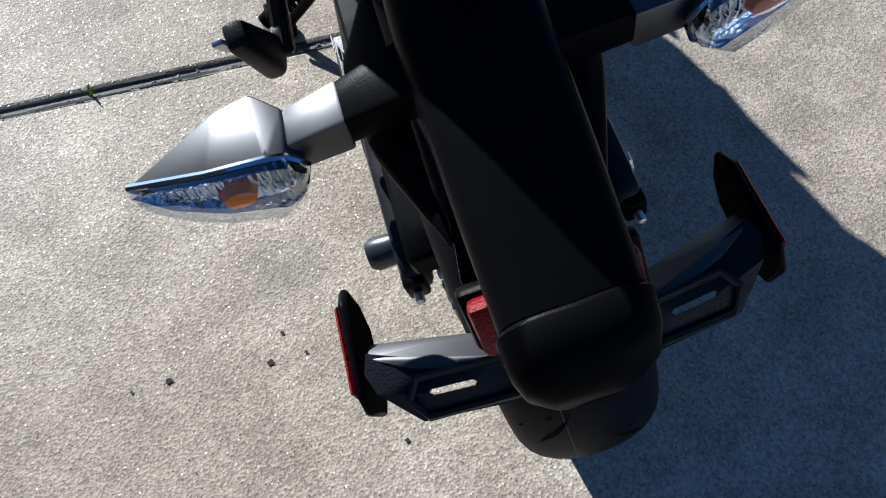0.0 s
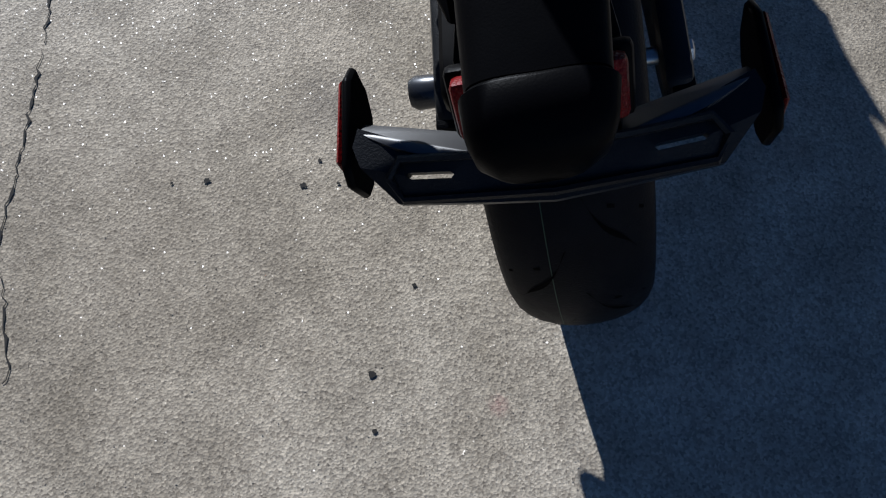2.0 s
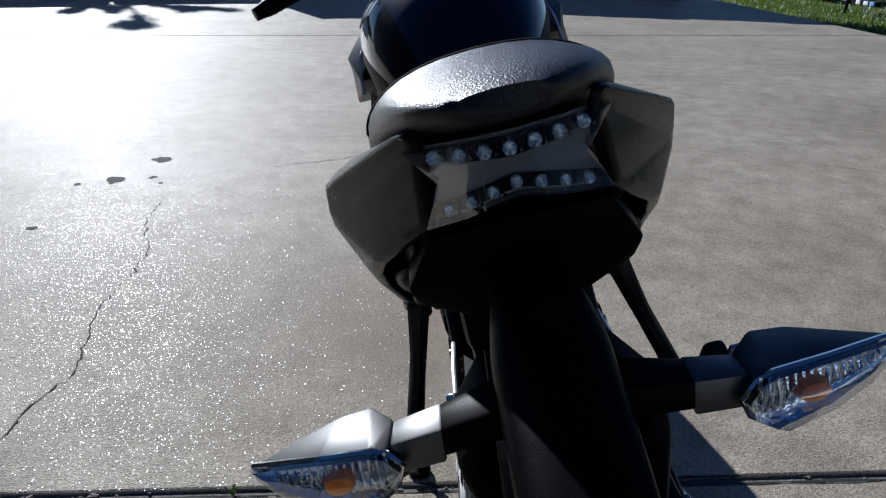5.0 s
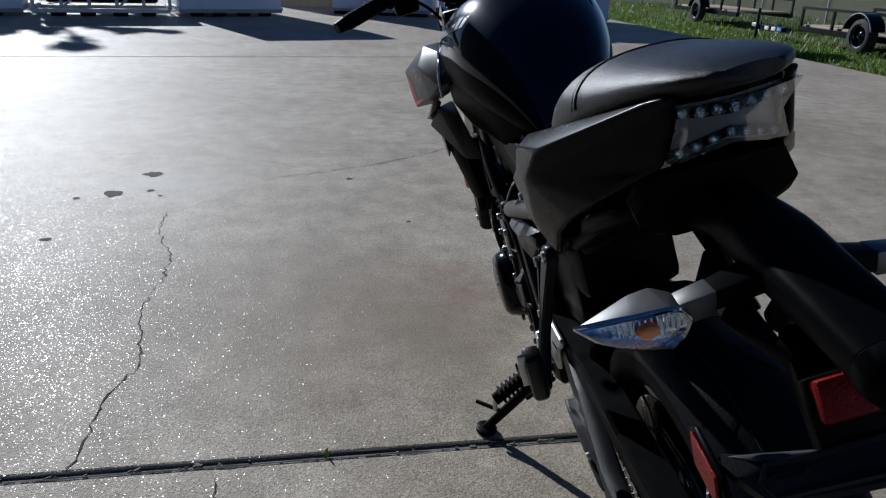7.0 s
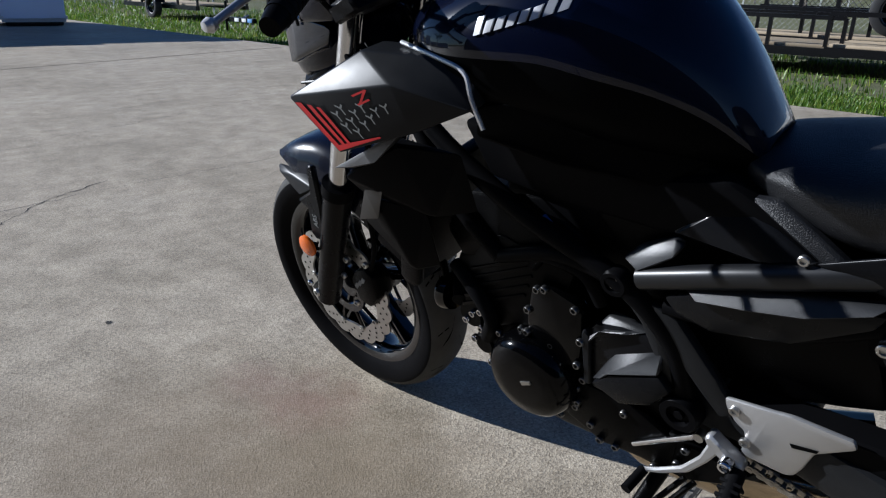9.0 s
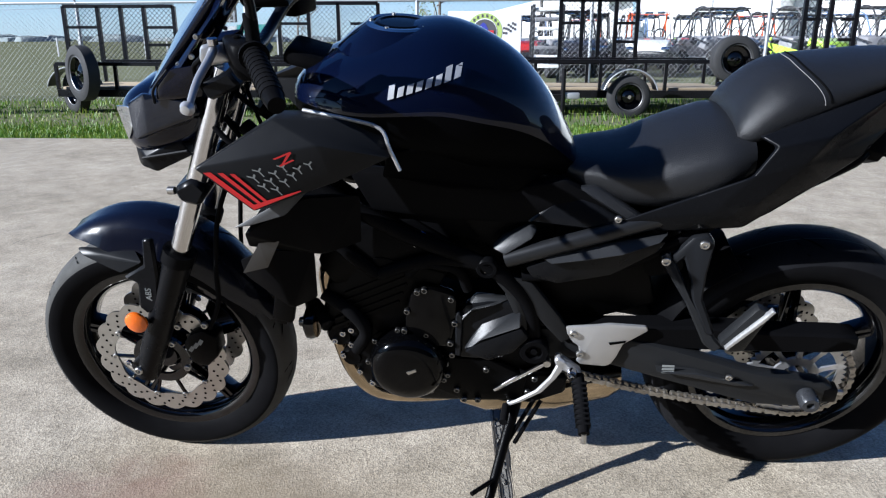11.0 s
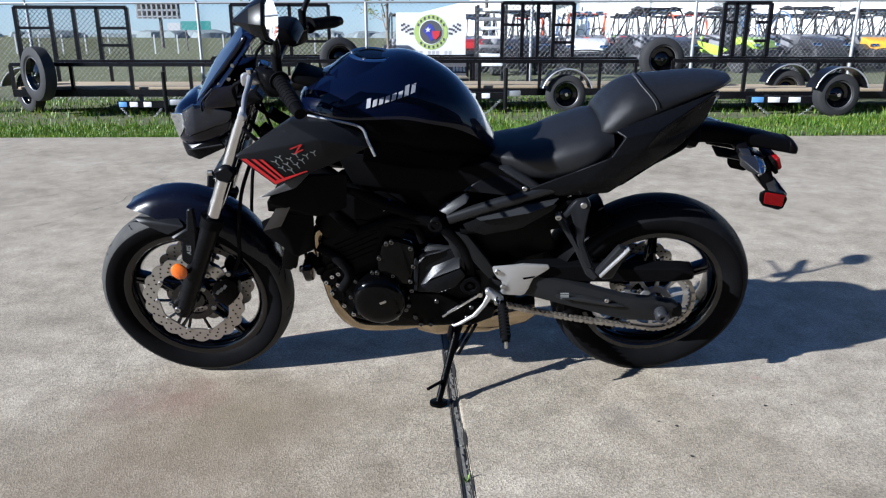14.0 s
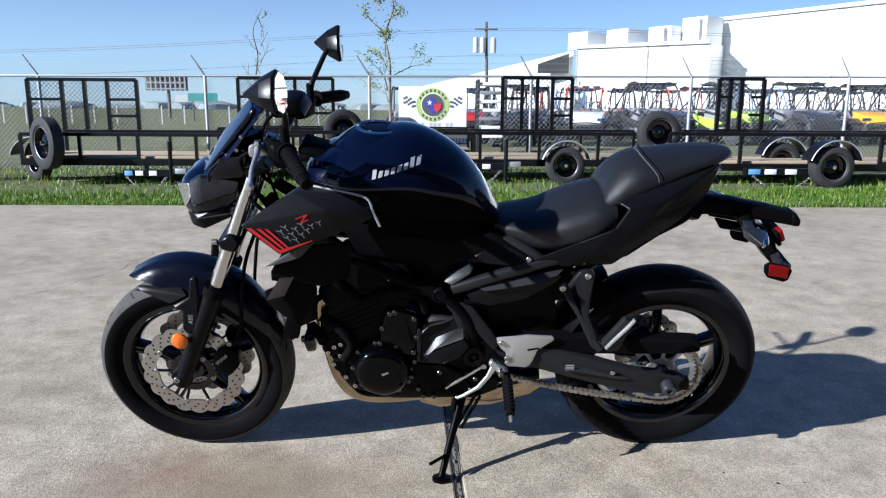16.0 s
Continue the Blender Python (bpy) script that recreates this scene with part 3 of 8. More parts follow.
# ---- frame ----
for s in (-1, 1):
    part("frame_tube", tube([(s * 0.06, 1.10, 0.86), (s * 0.10, 0.98, 0.76), (s * 0.125, 0.80, 0.66), (s * 0.128, 0.64, 0.59), (s * 0.122, 0.56, 0.50), (s * 0.118, 0.545, 0.39)], 0.016, 12), M_PLASTIC, bike, "black steel trellis frame tube")
    part("frame_tube", tube([(s * 0.055, 1.08, 0.78), (s * 0.11, 0.95, 0.64), (s * 0.12, 0.86, 0.56)], 0.014, 12), M_PLASTIC, bike)
    part("frame_tube", tube([(s * 0.12, 0.86, 0.56), (s * 0.125, 0.74, 0.60), (s * 0.128, 0.64, 0.59)], 0.013, 12), M_PLASTIC, bike)
    part("subframe_tube", tube([(s * 0.128, 0.60, 0.603), (s * 0.132, 0.49, 0.642), (s * 0.128, 0.38, 0.675), (s * 0.11, 0.20, 0.73), (s * 0.08, 0.0, 0.83)], 0.017, 12), M_TUBE, bike, "dark satin tubular subframe rail")
    part("subframe_tube", tube([(s * 0.12, 0.57, 0.56), (s * 0.12, 0.42, 0.575), (s * 0.115, 0.28, 0.64), (s * 0.10, 0.15, 0.72)], 0.012, 12), M_PLASTIC, bike)
    # side cover below the seat
    out = [(0.565, 0.592), (0.505, 0.618), (0.36, 0.650), (0.30, 0.655), (0.315, 0.630), (0.40, 0.575), (0.50, 0.552), (0.55, 0.565)]
    xa = [s * v for v in (0.118, 0.125, 0.125, 0.120, 0.12, 0.118, 0.115, 0.115)]
    part("side_cover", plate(out, xa, [x + s * 0.022 for x in xa], 0.008, seg=2), M_SATIN, bike, "black plastic side cover with a bevelled upper edge")
    # bevel of the same cover, sunlight on it put in as lighter grey
    out = [(0.545, 0.618), (0.482, 0.631), (0.408, 0.646), (0.347, 0.658), (0.300, 0.665), (0.316, 0.655), (0.383, 0.631), (0.45, 0.619), (0.513, 0.607)]
    xk = [s * v for v in (0.130, 0.134, 0.136, 0.136, 0.134, 0.150, 0.156, 0.157, 0.152)]
    part("cover_bevel", plate(out, [x - s * 0.012 for x in xk], xk, 0.002), M_CASTG, bike, "bevelled upper edge, greyed as if catching the sun")
    # knee panel under the tank
    out = [(0.90, 0.79), (0.76, 0.775), (0.60, 0.745), (0.49, 0.765), (0.44, 0.735), (0.37, 0.690), (0.45, 0.682), (0.58, 0.672), (0.72, 0.680), (0.86, 0.70)]
    part("frame_cover", plate(out, s * 0.075, s * 0.112, 0.010, seg=2), M_PLASTIC, bike, "black textured panel below the tank")
    # knee panel, its colour darkened to read as the shaded flank
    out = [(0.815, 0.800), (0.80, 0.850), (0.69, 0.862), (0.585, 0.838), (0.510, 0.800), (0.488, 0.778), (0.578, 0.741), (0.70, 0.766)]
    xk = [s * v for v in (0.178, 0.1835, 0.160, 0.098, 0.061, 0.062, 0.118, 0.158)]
    part("knee_panel", plate(out, [x - s * 0.030 for x in xk], xk, 0.006, seg=2), M_TANKSHADE, bike, "knee panel on the tank flank, in shade-darkened dull black", 60)
    # textured seat side insert
    out = [(0.470, 0.746), (0.430, 0.750), (0.335, 0.690), (0.372, 0.688)]
    xk = [s * v for v in (0.107, 0.110, 0.133, 0.131)]
    part("seat_insert", plate(out, [x - s * 0.017 for x in xk], xk, 0.004), M_SEAT, bike)
    out = [(0.560, 0.680), (0.480, 0.742), (0.374, 0.684), (0.45, 0.670)]
    xk = [s * v for v in (0.118, 0.1065, 0.128, 0.126)]
    part("insert_panel", plate(out, [x - s * 0.02 for x in xk], xk, 0.004), M_SATIN, bike)
    part("panel_bolt", bolt((s * 0.133, 0.393, 0.697), 0.007, 0.006, s), M_STEEL, bike)
    part("frame_plug", lathe([(0, 0.0), (0, 0.022), (s * 0.020, 0.022), (s * 0.024, 0.019), (s * 0.024, 0.013), (s * 0.016, 0.011), (s * 0.016, 0.0)], (s * 0.120, 0.637, 0.588), 22, "x"), M_PLASTIC, bike, "round black frame plug with a star bolt")
    bm = bmesh.new()
    for k in range(6):
        a = k * math.pi / 3
        box((s * 0.139, 0.637 + 0.007 * math.cos(a), 0.588 + 0.007 * math.sin(a)), (0.004, 0.004, 0.003), (math.degrees(a), 0, 0), 0, bm)
    part("star_bolt", bm, M_STEEL, bike)
    # pivot bracket: a V of two cast arms
    ax = s * 0.122
    arm1 = [(0.625, 0.555), (0.585, 0.566), (0.548, 0.550), (0.495, 0.470), (0.468, 0.420), (0.490, 0.402), (0.520, 0.440), (0.575, 0.515), (0.60, 0.520)]
    part("pivot_bracket", plate(arm1, ax - 0.010, ax + 0.010, 0.006, seg=2), M_DALU, bike, "dark grey cast frame bracket")
    arm2 = [(0.605, 0.525), (0.580, 0.522), (0.558, 0.455), (0.560, 0.400), (0.580, 0.400), (0.580, 0.455)]
    part("pivot_bracket", plate(arm2, ax - 0.009, ax + 0.007, 0.005, seg=2), M_DALU, bike)
    part("bracket_bolt", bolt((s * 0.132, 0.583, 0.540), 0.007, 0.006, s), M_STEEL, bike)
    part("pivot_cap", lathe([(0, 0.0), (0, 0.031), (s * 0.022, 0.031), (s * 0.026, 0.028), (s * 0.026, 0.018), (s * 0.018, 0.016), (s * 0.018, 0.008), (s * 0.024, 0.007), (s * 0.024, 0)], (s * 0.118, 0.546, 0.386), 28, "x"), M_PLASTIC, bike, "round black swingarm pivot cap")
    # heel plate
    out = [(0.482, 0.446), (0.42, 0.452), (0.395, 0.456), (0.322, 0.452), (0.318, 0.440), (0.345, 0.420), (0.365, 0.405), (0.378, 0.370), (0.388, 0.352), (0.400, 0.346), (0.452, 0.350), (0.460, 0.360), (0.452, 0.372), (0.456, 0.398), (0.468, 0.408), (0.480, 0.430)]
    hp = part("heel_guard", plate(out, s * 0.124, s * 0.133, 0.004, seg=2), M_ALU, bike, "silver aluminium heel guard plate")
    part("guard_slot", plate([(0.395, 0.410), (0.360, 0.416), (0.362, 0.411), (0.392, 0.404)], s * 0.1325, s * 0.1340, 0), M_GROOVE, hp)
    part("guard_bolt", bolt((s * 0.133, 0.467, 0.431), 0.008, 0.006, s), M_STEEL, hp)
    part("guard_bolt", bolt((s * 0.133, 0.452, 0.380), 0.008, 0.006, s), M_STEEL, hp)
    # rider foot peg
    pg = part("peg_bracket", plate([(0.505, 0.372), (0.495, 0.380), (0.462, 0.352), (0.448, 0.340), (0.452, 0.325), (0.468, 0.330), (0.50, 0.355)], s * 0.125, s * 0.150, 0.004), M_ALU, bike, "silver foot peg bracket")
    end = (s * 0.268, 0.446, 0.283)
    part("foot_peg", tube([(s * 0.150, 0.455, 0.335), (s * 0.19, 0.452, 0.318), end], (0.013, 0.012), 10), M_RUBBER, bike, "ribbed black rubber foot peg")
    bm = bmesh.new()
    for k in range(9):
        f = 0.18 + 0.085 * k
        c = Vector((s * 0.150, 0.455, 0.335)).lerp(Vector(end), f)
        box(c, (0.005, 0.030, 0.024), (0, s * 24, 0), 0.001, bm)
    part("peg_ribs", bm, M_RUBBER, bike)
    part("peg_feeler", tube([end, (s * 0.272, 0.446, 0.262)], 0.005, 8, None, 0), M_STEEL, bike)
    # passenger peg hanger: two legs meeting at the peg
    xh = s * 0.150
    leg1 = [(0.312, 0.622), (0.296, 0.628), (0.285, 0.610), (0.250, 0.545), (0.205, 0.470), (0.190, 0.455), (0.205, 0.440), (0.225, 0.455), (0.262, 0.535), (0.304, 0.600)]
    hg = part("passenger_peg_hanger", plate(leg1, [s * 0.125] * 3 + [s * 0.15, s * 0.175, s * 0.18, s * 0.18, s * 0.175, s * 0.15, s * 0.125], [s * 0.145] * 3 + [s * 0.168, s * 0.19, s * 0.196, s * 0.196, s * 0.19, s * 0.168, s * 0.145], 0.004), M_DALU, bike, "dark grey cast passenger peg hanger")
    leg2 = [(0.255, 0.662), (0.228, 0.668), (0.216, 0.650), (0.228, 0.590), (0.232, 0.545), (0.206, 0.480), (0.222, 0.478), (0.250, 0.540), (0.256, 0.580), (0.268, 0.618), (0.285, 0.600), (0.295, 0.612)]
    part("hanger_leg", plate(leg2, [s * 0.122] * 3 + [s * 0.14, s * 0.152, s * 0.178, s * 0.178, s * 0.152, s * 0.14, s * 0.122, s * 0.122, s * 0.122], [s * 0.142] * 3 + [s * 0.158, s * 0.170, s * 0.194, s * 0.194, s * 0.170, s * 0.158, s * 0.142, s * 0.142, s * 0.142], 0.004), M_GREYP, hg)
    part("hanger_bolt", bolt((s * 0.145, 0.302, 0.615), 0.009, 0.006, s), M_STEEL, hg)
    part("hanger_bolt", bolt((s * 0.142, 0.236, 0.650), 0.009, 0.006, s), M_STEEL, hg)
    pp = part("passenger_peg", hull([(s * x, y, z) for x, y, z in ((0.185, 0.204, 0.476), (0.185, 0.184, 0.455), (0.215, 0.204, 0.476), (0.215, 0.184, 0.455), (0.195, 0.146, 0.566), (0.195, 0.120, 0.552), (0.222, 0.146, 0.566), (0.222, 0.120, 0.552), (0.19, 0.156, 0.460), (0.216, 0.156, 0.460))], 0.008), M_DALU, bike, "folded passenger foot peg with serrated metal tread")
    bm = bmesh.new()
    for k in range(8):
        f = k / 7
        box((s * (0.219 + 0.006 * f), 0.182 - 0.050 * f, 0.486 + 0.066 * f), (0.012, 0.034, 0.0060), (-55, 0, 0), 0.001, bm)
    part("peg_grip_ribs", bm, M_ALU, pp)

# gear lever, shift rod
part("shift_rod", tube([(-0.128, 0.525, 0.345), (-0.128, 0.632, 0.268)], (0.0055, 0.0045), 10, None, 0), M_CHROME, bike, "polished steel gear shift rod")
part("shift_rod_joint", lathe([(-0.008, 0.0), (-0.008, 0.008), (0.008, 0.008), (0.008, 0.0)], (-0.128, 0.519, 0.350), 10, "x"), M_STEEL, bike)
gl = plate([(0.496, 0.368), (0.484, 0.372), (0.476, 0.362), (0.500, 0.322), (0.530, 0.282), (0.575, 0.252), (0.608, 0.236), (0.612, 0.244), (0.585, 0.258), (0.542, 0.288), (0.512, 0.328)], -0.150, -0.142, 0.003)
part("gear_lever", gl, M_ALU, bike, "silver slotted gear lever")
part("gear_lever_rubber", tube([(-0.146, 0.606, 0.240), (-0.195, 0.610, 0.236)], 0.009, 10, None, 0), M_RUBBER, bike)
part("gear_lever_pivot", bolt((-0.150, 0.468, 0.345), 0.011, 0.016, -1), M_CHROME, bike)

# side stand: leg, foot, tab, springs
foot = Vector((-0.298, 0.645, 0.077))
piv = Vector((-0.125, 0.585, 0.235))
st = part("side_stand", tube([piv, piv.lerp(foot, 0.5) + Vector((0.006, 0, 0)), foot], (0.013, 0.010), 12), M_ENGINE, bike, "black steel side stand, folded out")
fbm = lathe([(-0.004, 0.0), (-0.004, 0.026), (0.004, 0.026), (0.006, 0.022), (0.006, 0.0)], (0, 0, 0), 20, "z")
bmesh.ops.transform(fbm, matrix=Matrix.Translation(foot + Vector((0, 0, -0.002))) @ pose(0, 0, 0, 0, LEAN_ANGLE, 0), verts=fbm.verts)
part("stand_foot", fbm, M_ENGINE, st)
part("stand_tab", tube([piv.lerp(foot, 0.72), piv.lerp(foot, 0.72) + Vector((-0.055, 0.045, 0.012))], 0.005, 8, None, 0), M_ENGINE, st)
for d in (0.012, -0.004):
    part("stand_spring", tube([piv + Vector((0.0, -0.05 + d, 0.005)), piv.lerp(foot, 0.42) + Vector((0.01, -0.018 + d, 0))], 0.005, 8, None, 0), M_ENGINE, st)
part("stand_bracket", plate([(0.635, 0.292), (0.560, 0.315), (0.475, 0.300), (0.48, 0.255), (0.55, 0.222), (0.63, 0.225)], -0.118, -0.098, 0.006), M_ENGINE, bike)

# ---- engine ----
bm = hull([(s * x, y, z) for s in (-1, 1) for x, y, z in ((0.10, 0.50, 0.30), (0.10, 0.50, 0.42), (0.105, 0.62, 0.50), (0.105, 0.76, 0.47), (0.11, 0.90, 0.40), (0.11, 0.95, 0.33), (0.11, 0.92, 0.25), (0.10, 0.80, 0.205), (0.10, 0.58, 0.21))], 0.012)
part("crankcase", bm, M_ENGINE, bike, "black cast engine crankcase")
bm = hull([(s * x, y, z) for s in (-1, 1) for x, y, z in ((0.115, 0.93, 0.38), (0.115, 0.78, 0.44), (0.115, 0.72, 0.56), (0.115, 0.86, 0.60), (0.105, 0.98, 0.52), (0.105, 0.99, 0.43))], 0.01)
part("cylinder_block", bm, M_ENGINE, bike)
bm = hull([(s * x, y, z) for s in (-1, 1) for x, y, z in ((0.11, 0.72, 0.55), (0.11, 0.70, 0.62), (0.10, 0.78, 0.68), (0.10, 0.92, 0.66), (0.11, 0.99, 0.58), (0.11, 0.96, 0.52))], 0.012)
part("cylinder_head", bm, M_ENGINE, bike)
for k in range(5):
    part("cooling_fin", box((0, 0.90 - 0.010 * k, 0.455 + 0.022 * k), (0.236, 0.17, 0.006), (-25, 0, 0), 0.001), M_ENGINE, bike)
# cam-chain cover with bolts
out = [(0.795, 0.520), (0.775, 0.536), (0.755, 0.538), (0.710, 0.522), (0.700, 0.505), (0.708, 0.440), (0.720, 0.390), (0.79, 0.380), (0.815, 0.410), (0.812, 0.460)]
cc = part("cam_chain_cover", plate(out, -0.108, -0.136, 0.008, seg=2), M_COVER, bike, "black cover with steel bolts")
for y, z in ((0.780, 0.528), (0.765, 0.533), (0.712, 0.512), (0.708, 0.452), (0.815, 0.430), (0.805, 0.480), (0.72, 0.400), (0.82, 0.405)):
    part("cover_bolt", bolt((-0.132, y, z), 0.007, 0.009, -1), M_BOLT, cc)
# round generator cover
ec = Vector((0, 0.815, 0.340))
bm = lathe([(-0.10, 0.0), (-0.10, 0.082), (-0.135, 0.084), (-0.160, 0.076), (-0.170, 0.065), (-0.174, 0.040), (-0.1755, 0.0)], ec, 56, "x")
gc = part("generator_cover", bm, M_COVER, bike, "round glossy black generator cover")
for k, a in enumerate(np.linspace(0, 2 * math.pi, 9, endpoint=False)):
    if k != 4:
        part("cover_bolt", bolt(ec + Vector((-0.128, 0.089 * math.cos(a), 0.089 * math.sin(a))), 0.006, 0.008, -1), M_BOLT, gc)
part("oil_level_slot", plate([(0.812, 0.350), (0.792, 0.358), (0.790, 0.353), (0.808, 0.344)], -0.174, -0.1775, 0), M_STEEL, gc)
# front sprocket cover: plastic with a stepped facet
out = [(0.700, 0.470), (0.684, 0.492), (0.640, 0.500), (0.572, 0.502), (0.538, 0.470), (0.532, 0.425), (0.560, 0.405), (0.590, 0.375), (0.650, 0.352), (0.705, 0.355)]
sc = part("sprocket_cover", plate(out, -0.10, -0.128, 0.007, seg=2), M_SATIN, bike, "black plastic front sprocket cover")
# step and wedge facets carry their lit look in a lighter grey
out = [(0.692, 0.386), (0.650, 0.453), (0.572, 0.488), (0.572, 0.452), (0.656, 0.416), (0.672, 0.398)]
xk = [-v for v in (0.140, 0.126, 0.126, 0.149, 0.149, 0.147)]
part("cover_step", plate(out, [x + 0.020 for x in xk], xk, 0.003, seg=1), M_CASTG, sc, "raised facet, greyed as if catching the light")
out = [(0.690, 0.384), (0.656, 0.414), (0.572, 0.450), (0.556, 0.425), (0.590, 0.385), (0.640, 0.362)]
part("cover_face", plate(out, -0.122, -0.147, 0.005, seg=2), M_SATIN, sc)
out = [(0.712, 0.452), (0.663, 0.511), (0.592, 0.503), (0.626, 0.499), (0.668, 0.488), (0.700, 0.448)]
xk = [-v for v in (0.126, 0.120, 0.120, 0.138, 0.140, 0.136)]
part("cover_wedge", plate(out, [x + 0.018 for x in xk], xk, 0.003, seg=1), M_CASTG, sc)
out = [(0.628, 0.626), (0.606, 0.648), (0.553, 0.675), (0.540, 0.668), (0.549, 0.653), (0.601, 0.617)]
xk = [-v for v in (0.126, 0.120, 0.120, 0.126, 0.136, 0.138)]
part("frame_tab", plate(out, [x + 0.016 for x in xk], xk, 0.003, seg=1), M_CASTG, bike, "grey welded frame tab")
part("cover_rib", plate([(0.706, 0.470), (0.700, 0.480), (0.690, 0.470), (0.700, 0.365), (0.712, 0.365)], -0.122, -0.136, 0.003), M_GREYP, sc)
part("lower_cover", plate([(0.735, 0.350), (0.640, 0.345), (0.560, 0.300), (0.575, 0.235), (0.70, 0.225), (0.77, 0.26)], -0.10, -0.122, 0.008, seg=2), M_ENGINE, bike)
for y, z in ((0.648, 0.322), (0.742, 0.290), (0.715, 0.262), (0.70, 0.235), (0.56, 0.262), (0.545, 0.300), (0.60, 0.232), (0.735, 0.335), (0.72, 0.36), (0.67, 0.235)):
    part("case_bolt", bolt((-0.122, y, z), 0.007, 0.007, -1), M_BOLT, bike)
# clutch cover on the other side
part("clutch_cover", lathe([(0.09, 0.0), (0.09, 0.095), (0.125, 0.092), (0.140, 0.078), (0.143, 0.0)], (0, 0.74, 0.36), 40, "x"), M_COVER, bike)
# oil filter and water pump clutter in front
for y, z, r in ((0.965, 0.395, 0.030), (0.945, 0.335, 0.024), (0.955, 0.43, 0.018)):
    part("oil_fitting", lathe([(-0.115, 0.0), (-0.115, r * 0.8), (-0.105, r), (-0.04, r)], (0, y, z), 18, "x"), M_ENGINE, bike)
for y, z in ((0.955, 0.405), (0.975, 0.385), (0.94, 0.375), (0.962, 0.345), (0.935, 0.415), (0.93, 0.30), (0.905, 0.268)):
    part("fitting_bolt", bolt((-0.112, y, z), 0.0075, 0.010, -1), M_CHROME, bike)
part("coolant_hose", tube([(-0.105, 0.985, 0.50), (-0.125, 0.93, 0.47), (-0.128, 0.90, 0.42), (-0.115, 0.93, 0.36)], 0.014, 12), M_RUBBER, bike, "black rubber coolant hose")
part("hose", tube([(-0.11, 0.80, 0.555), (-0.125, 0.765, 0.590), (-0.12, 0.70, 0.575), (-0.11, 0.68, 0.52)], 0.011, 10), M_RUBBER, bike)
part("blue_connector", tube([(-0.118, 0.770, 0.650), (-0.118, 0.740, 0.622)], 0.012, 10, None, 0), M_BLUE, bike, "blue plastic connector")
part("hose_clip", tube([(-0.122, 0.785, 0.650), (-0.124, 0.775, 0.630)], 0.005, 8, None, 0), M_CHROME, bike)
# linkage and loom covers that close the middle of the frame
part("linkage_cover", hull([(s * x, y, z) for s in (-1, 1) for x, y, z in ((0.085, 0.30, 0.47), (0.085, 0.33, 0.60), (0.090, 0.58, 0.60), (0.090, 0.60, 0.45), (0.085, 0.44, 0.43))], 0.01), M_ENGINE, bike)
part("loom_cover", hull([(s * x, y, z) for s in (-1, 1) for x, y, z in ((0.095, 0.54, 0.55), (0.095, 0.56, 0.72), (0.095, 0.84, 0.74), (0.095, 0.86, 0.58), (0.09, 0.70, 0.52))], 0.012), M_ENGINE, bike)
# throttle bodies and airbox fill
part("airbox", box((0, 0.66, 0.69), (0.19, 0.32, 0.17), (0, 0, 0), 0.03), M_PLASTIC, bike)
part("battery_box", box((0, 0.38, 0.60), (0.17, 0.24, 0.16), (-12, 0, 0), 0.02), M_PLASTIC, bike)

# exhaust: two headers, collector, low silencer
for s in (-1, 1):
    part("exhaust_header", tube([(s * 0.05, 0.955 + s * 0.012, 0.50), (s * 0.060, 1.000 + s * 0.018, 0.455), (s * 0.060, 1.000 + s * 0.018, 0.36), (s * 0.055, 0.975 + s * 0.014, 0.250), (s * 0.045, 0.91, 0.182), (s * 0.03, 0.80, 0.165), (0.0, 0.66, 0.165)], 0.020, 16), M_EXH, bike, "stainless exhaust header tinted gold by heat")
rings = [ring_y(y, z, w_, h_, h_, 3.0, 24, xc) for y, z, w_, h_, xc in ((0.72, 0.170, 0.05, 0.026, 0.0), (0.66, 0.178, 0.085, 0.040, 0.01), (0.50, 0.200, 0.10, 0.052, 0.02), (0.38, 0.225, 0.095, 0.050, 0.03), (0.352, 0.232, 0.080, 0.040, 0.03))]
part("silencer", loft(rings), M_EXH, bike, "under-engine stainless silencer box")
part("silencer_tip", tube([(0.10, 0.44, 0.235), (0.13, 0.34, 0.25)], 0.026, 16, None, 0), M_EXH, bike)

# radiator, horn
part("radiator", box((0, 1.045, 0.56), (0.30, 0.032, 0.23), (16, 0, 0), 0.006), M_ENGINE, bike, "black radiator")
part("radiator_cap_tank", box((-0.145, 1.04, 0.56), (0.020, 0.045, 0.21), (16, 0, 0), 0.006), M_ENGINE, bike)
hb = lathe([(-0.02, 0.0), (-0.02, 0.034), (-0.008, 0.038), (0.0, 0.037), (0.006, 0.026), (0.012, 0.012), (0.020, 0.010), (0.020, 0.0)], (-0.095, 1.035, 0.418), 24, "y")
part("horn", hb, M_RIM, bike, "round black horn")
part("horn_bracket", box((-0.095, 1.03, 0.46), (0.015, 0.006, 0.05), (0, 0, 0), 0.001), M_ENGINE, bike)
part("lower_hose", tube([(-0.06, 1.03, 0.445), (-0.10, 0.992, 0.425), (-0.112, 0.985, 0.42)], (0.015, 0.018), 12), M_RUBBER, bike)

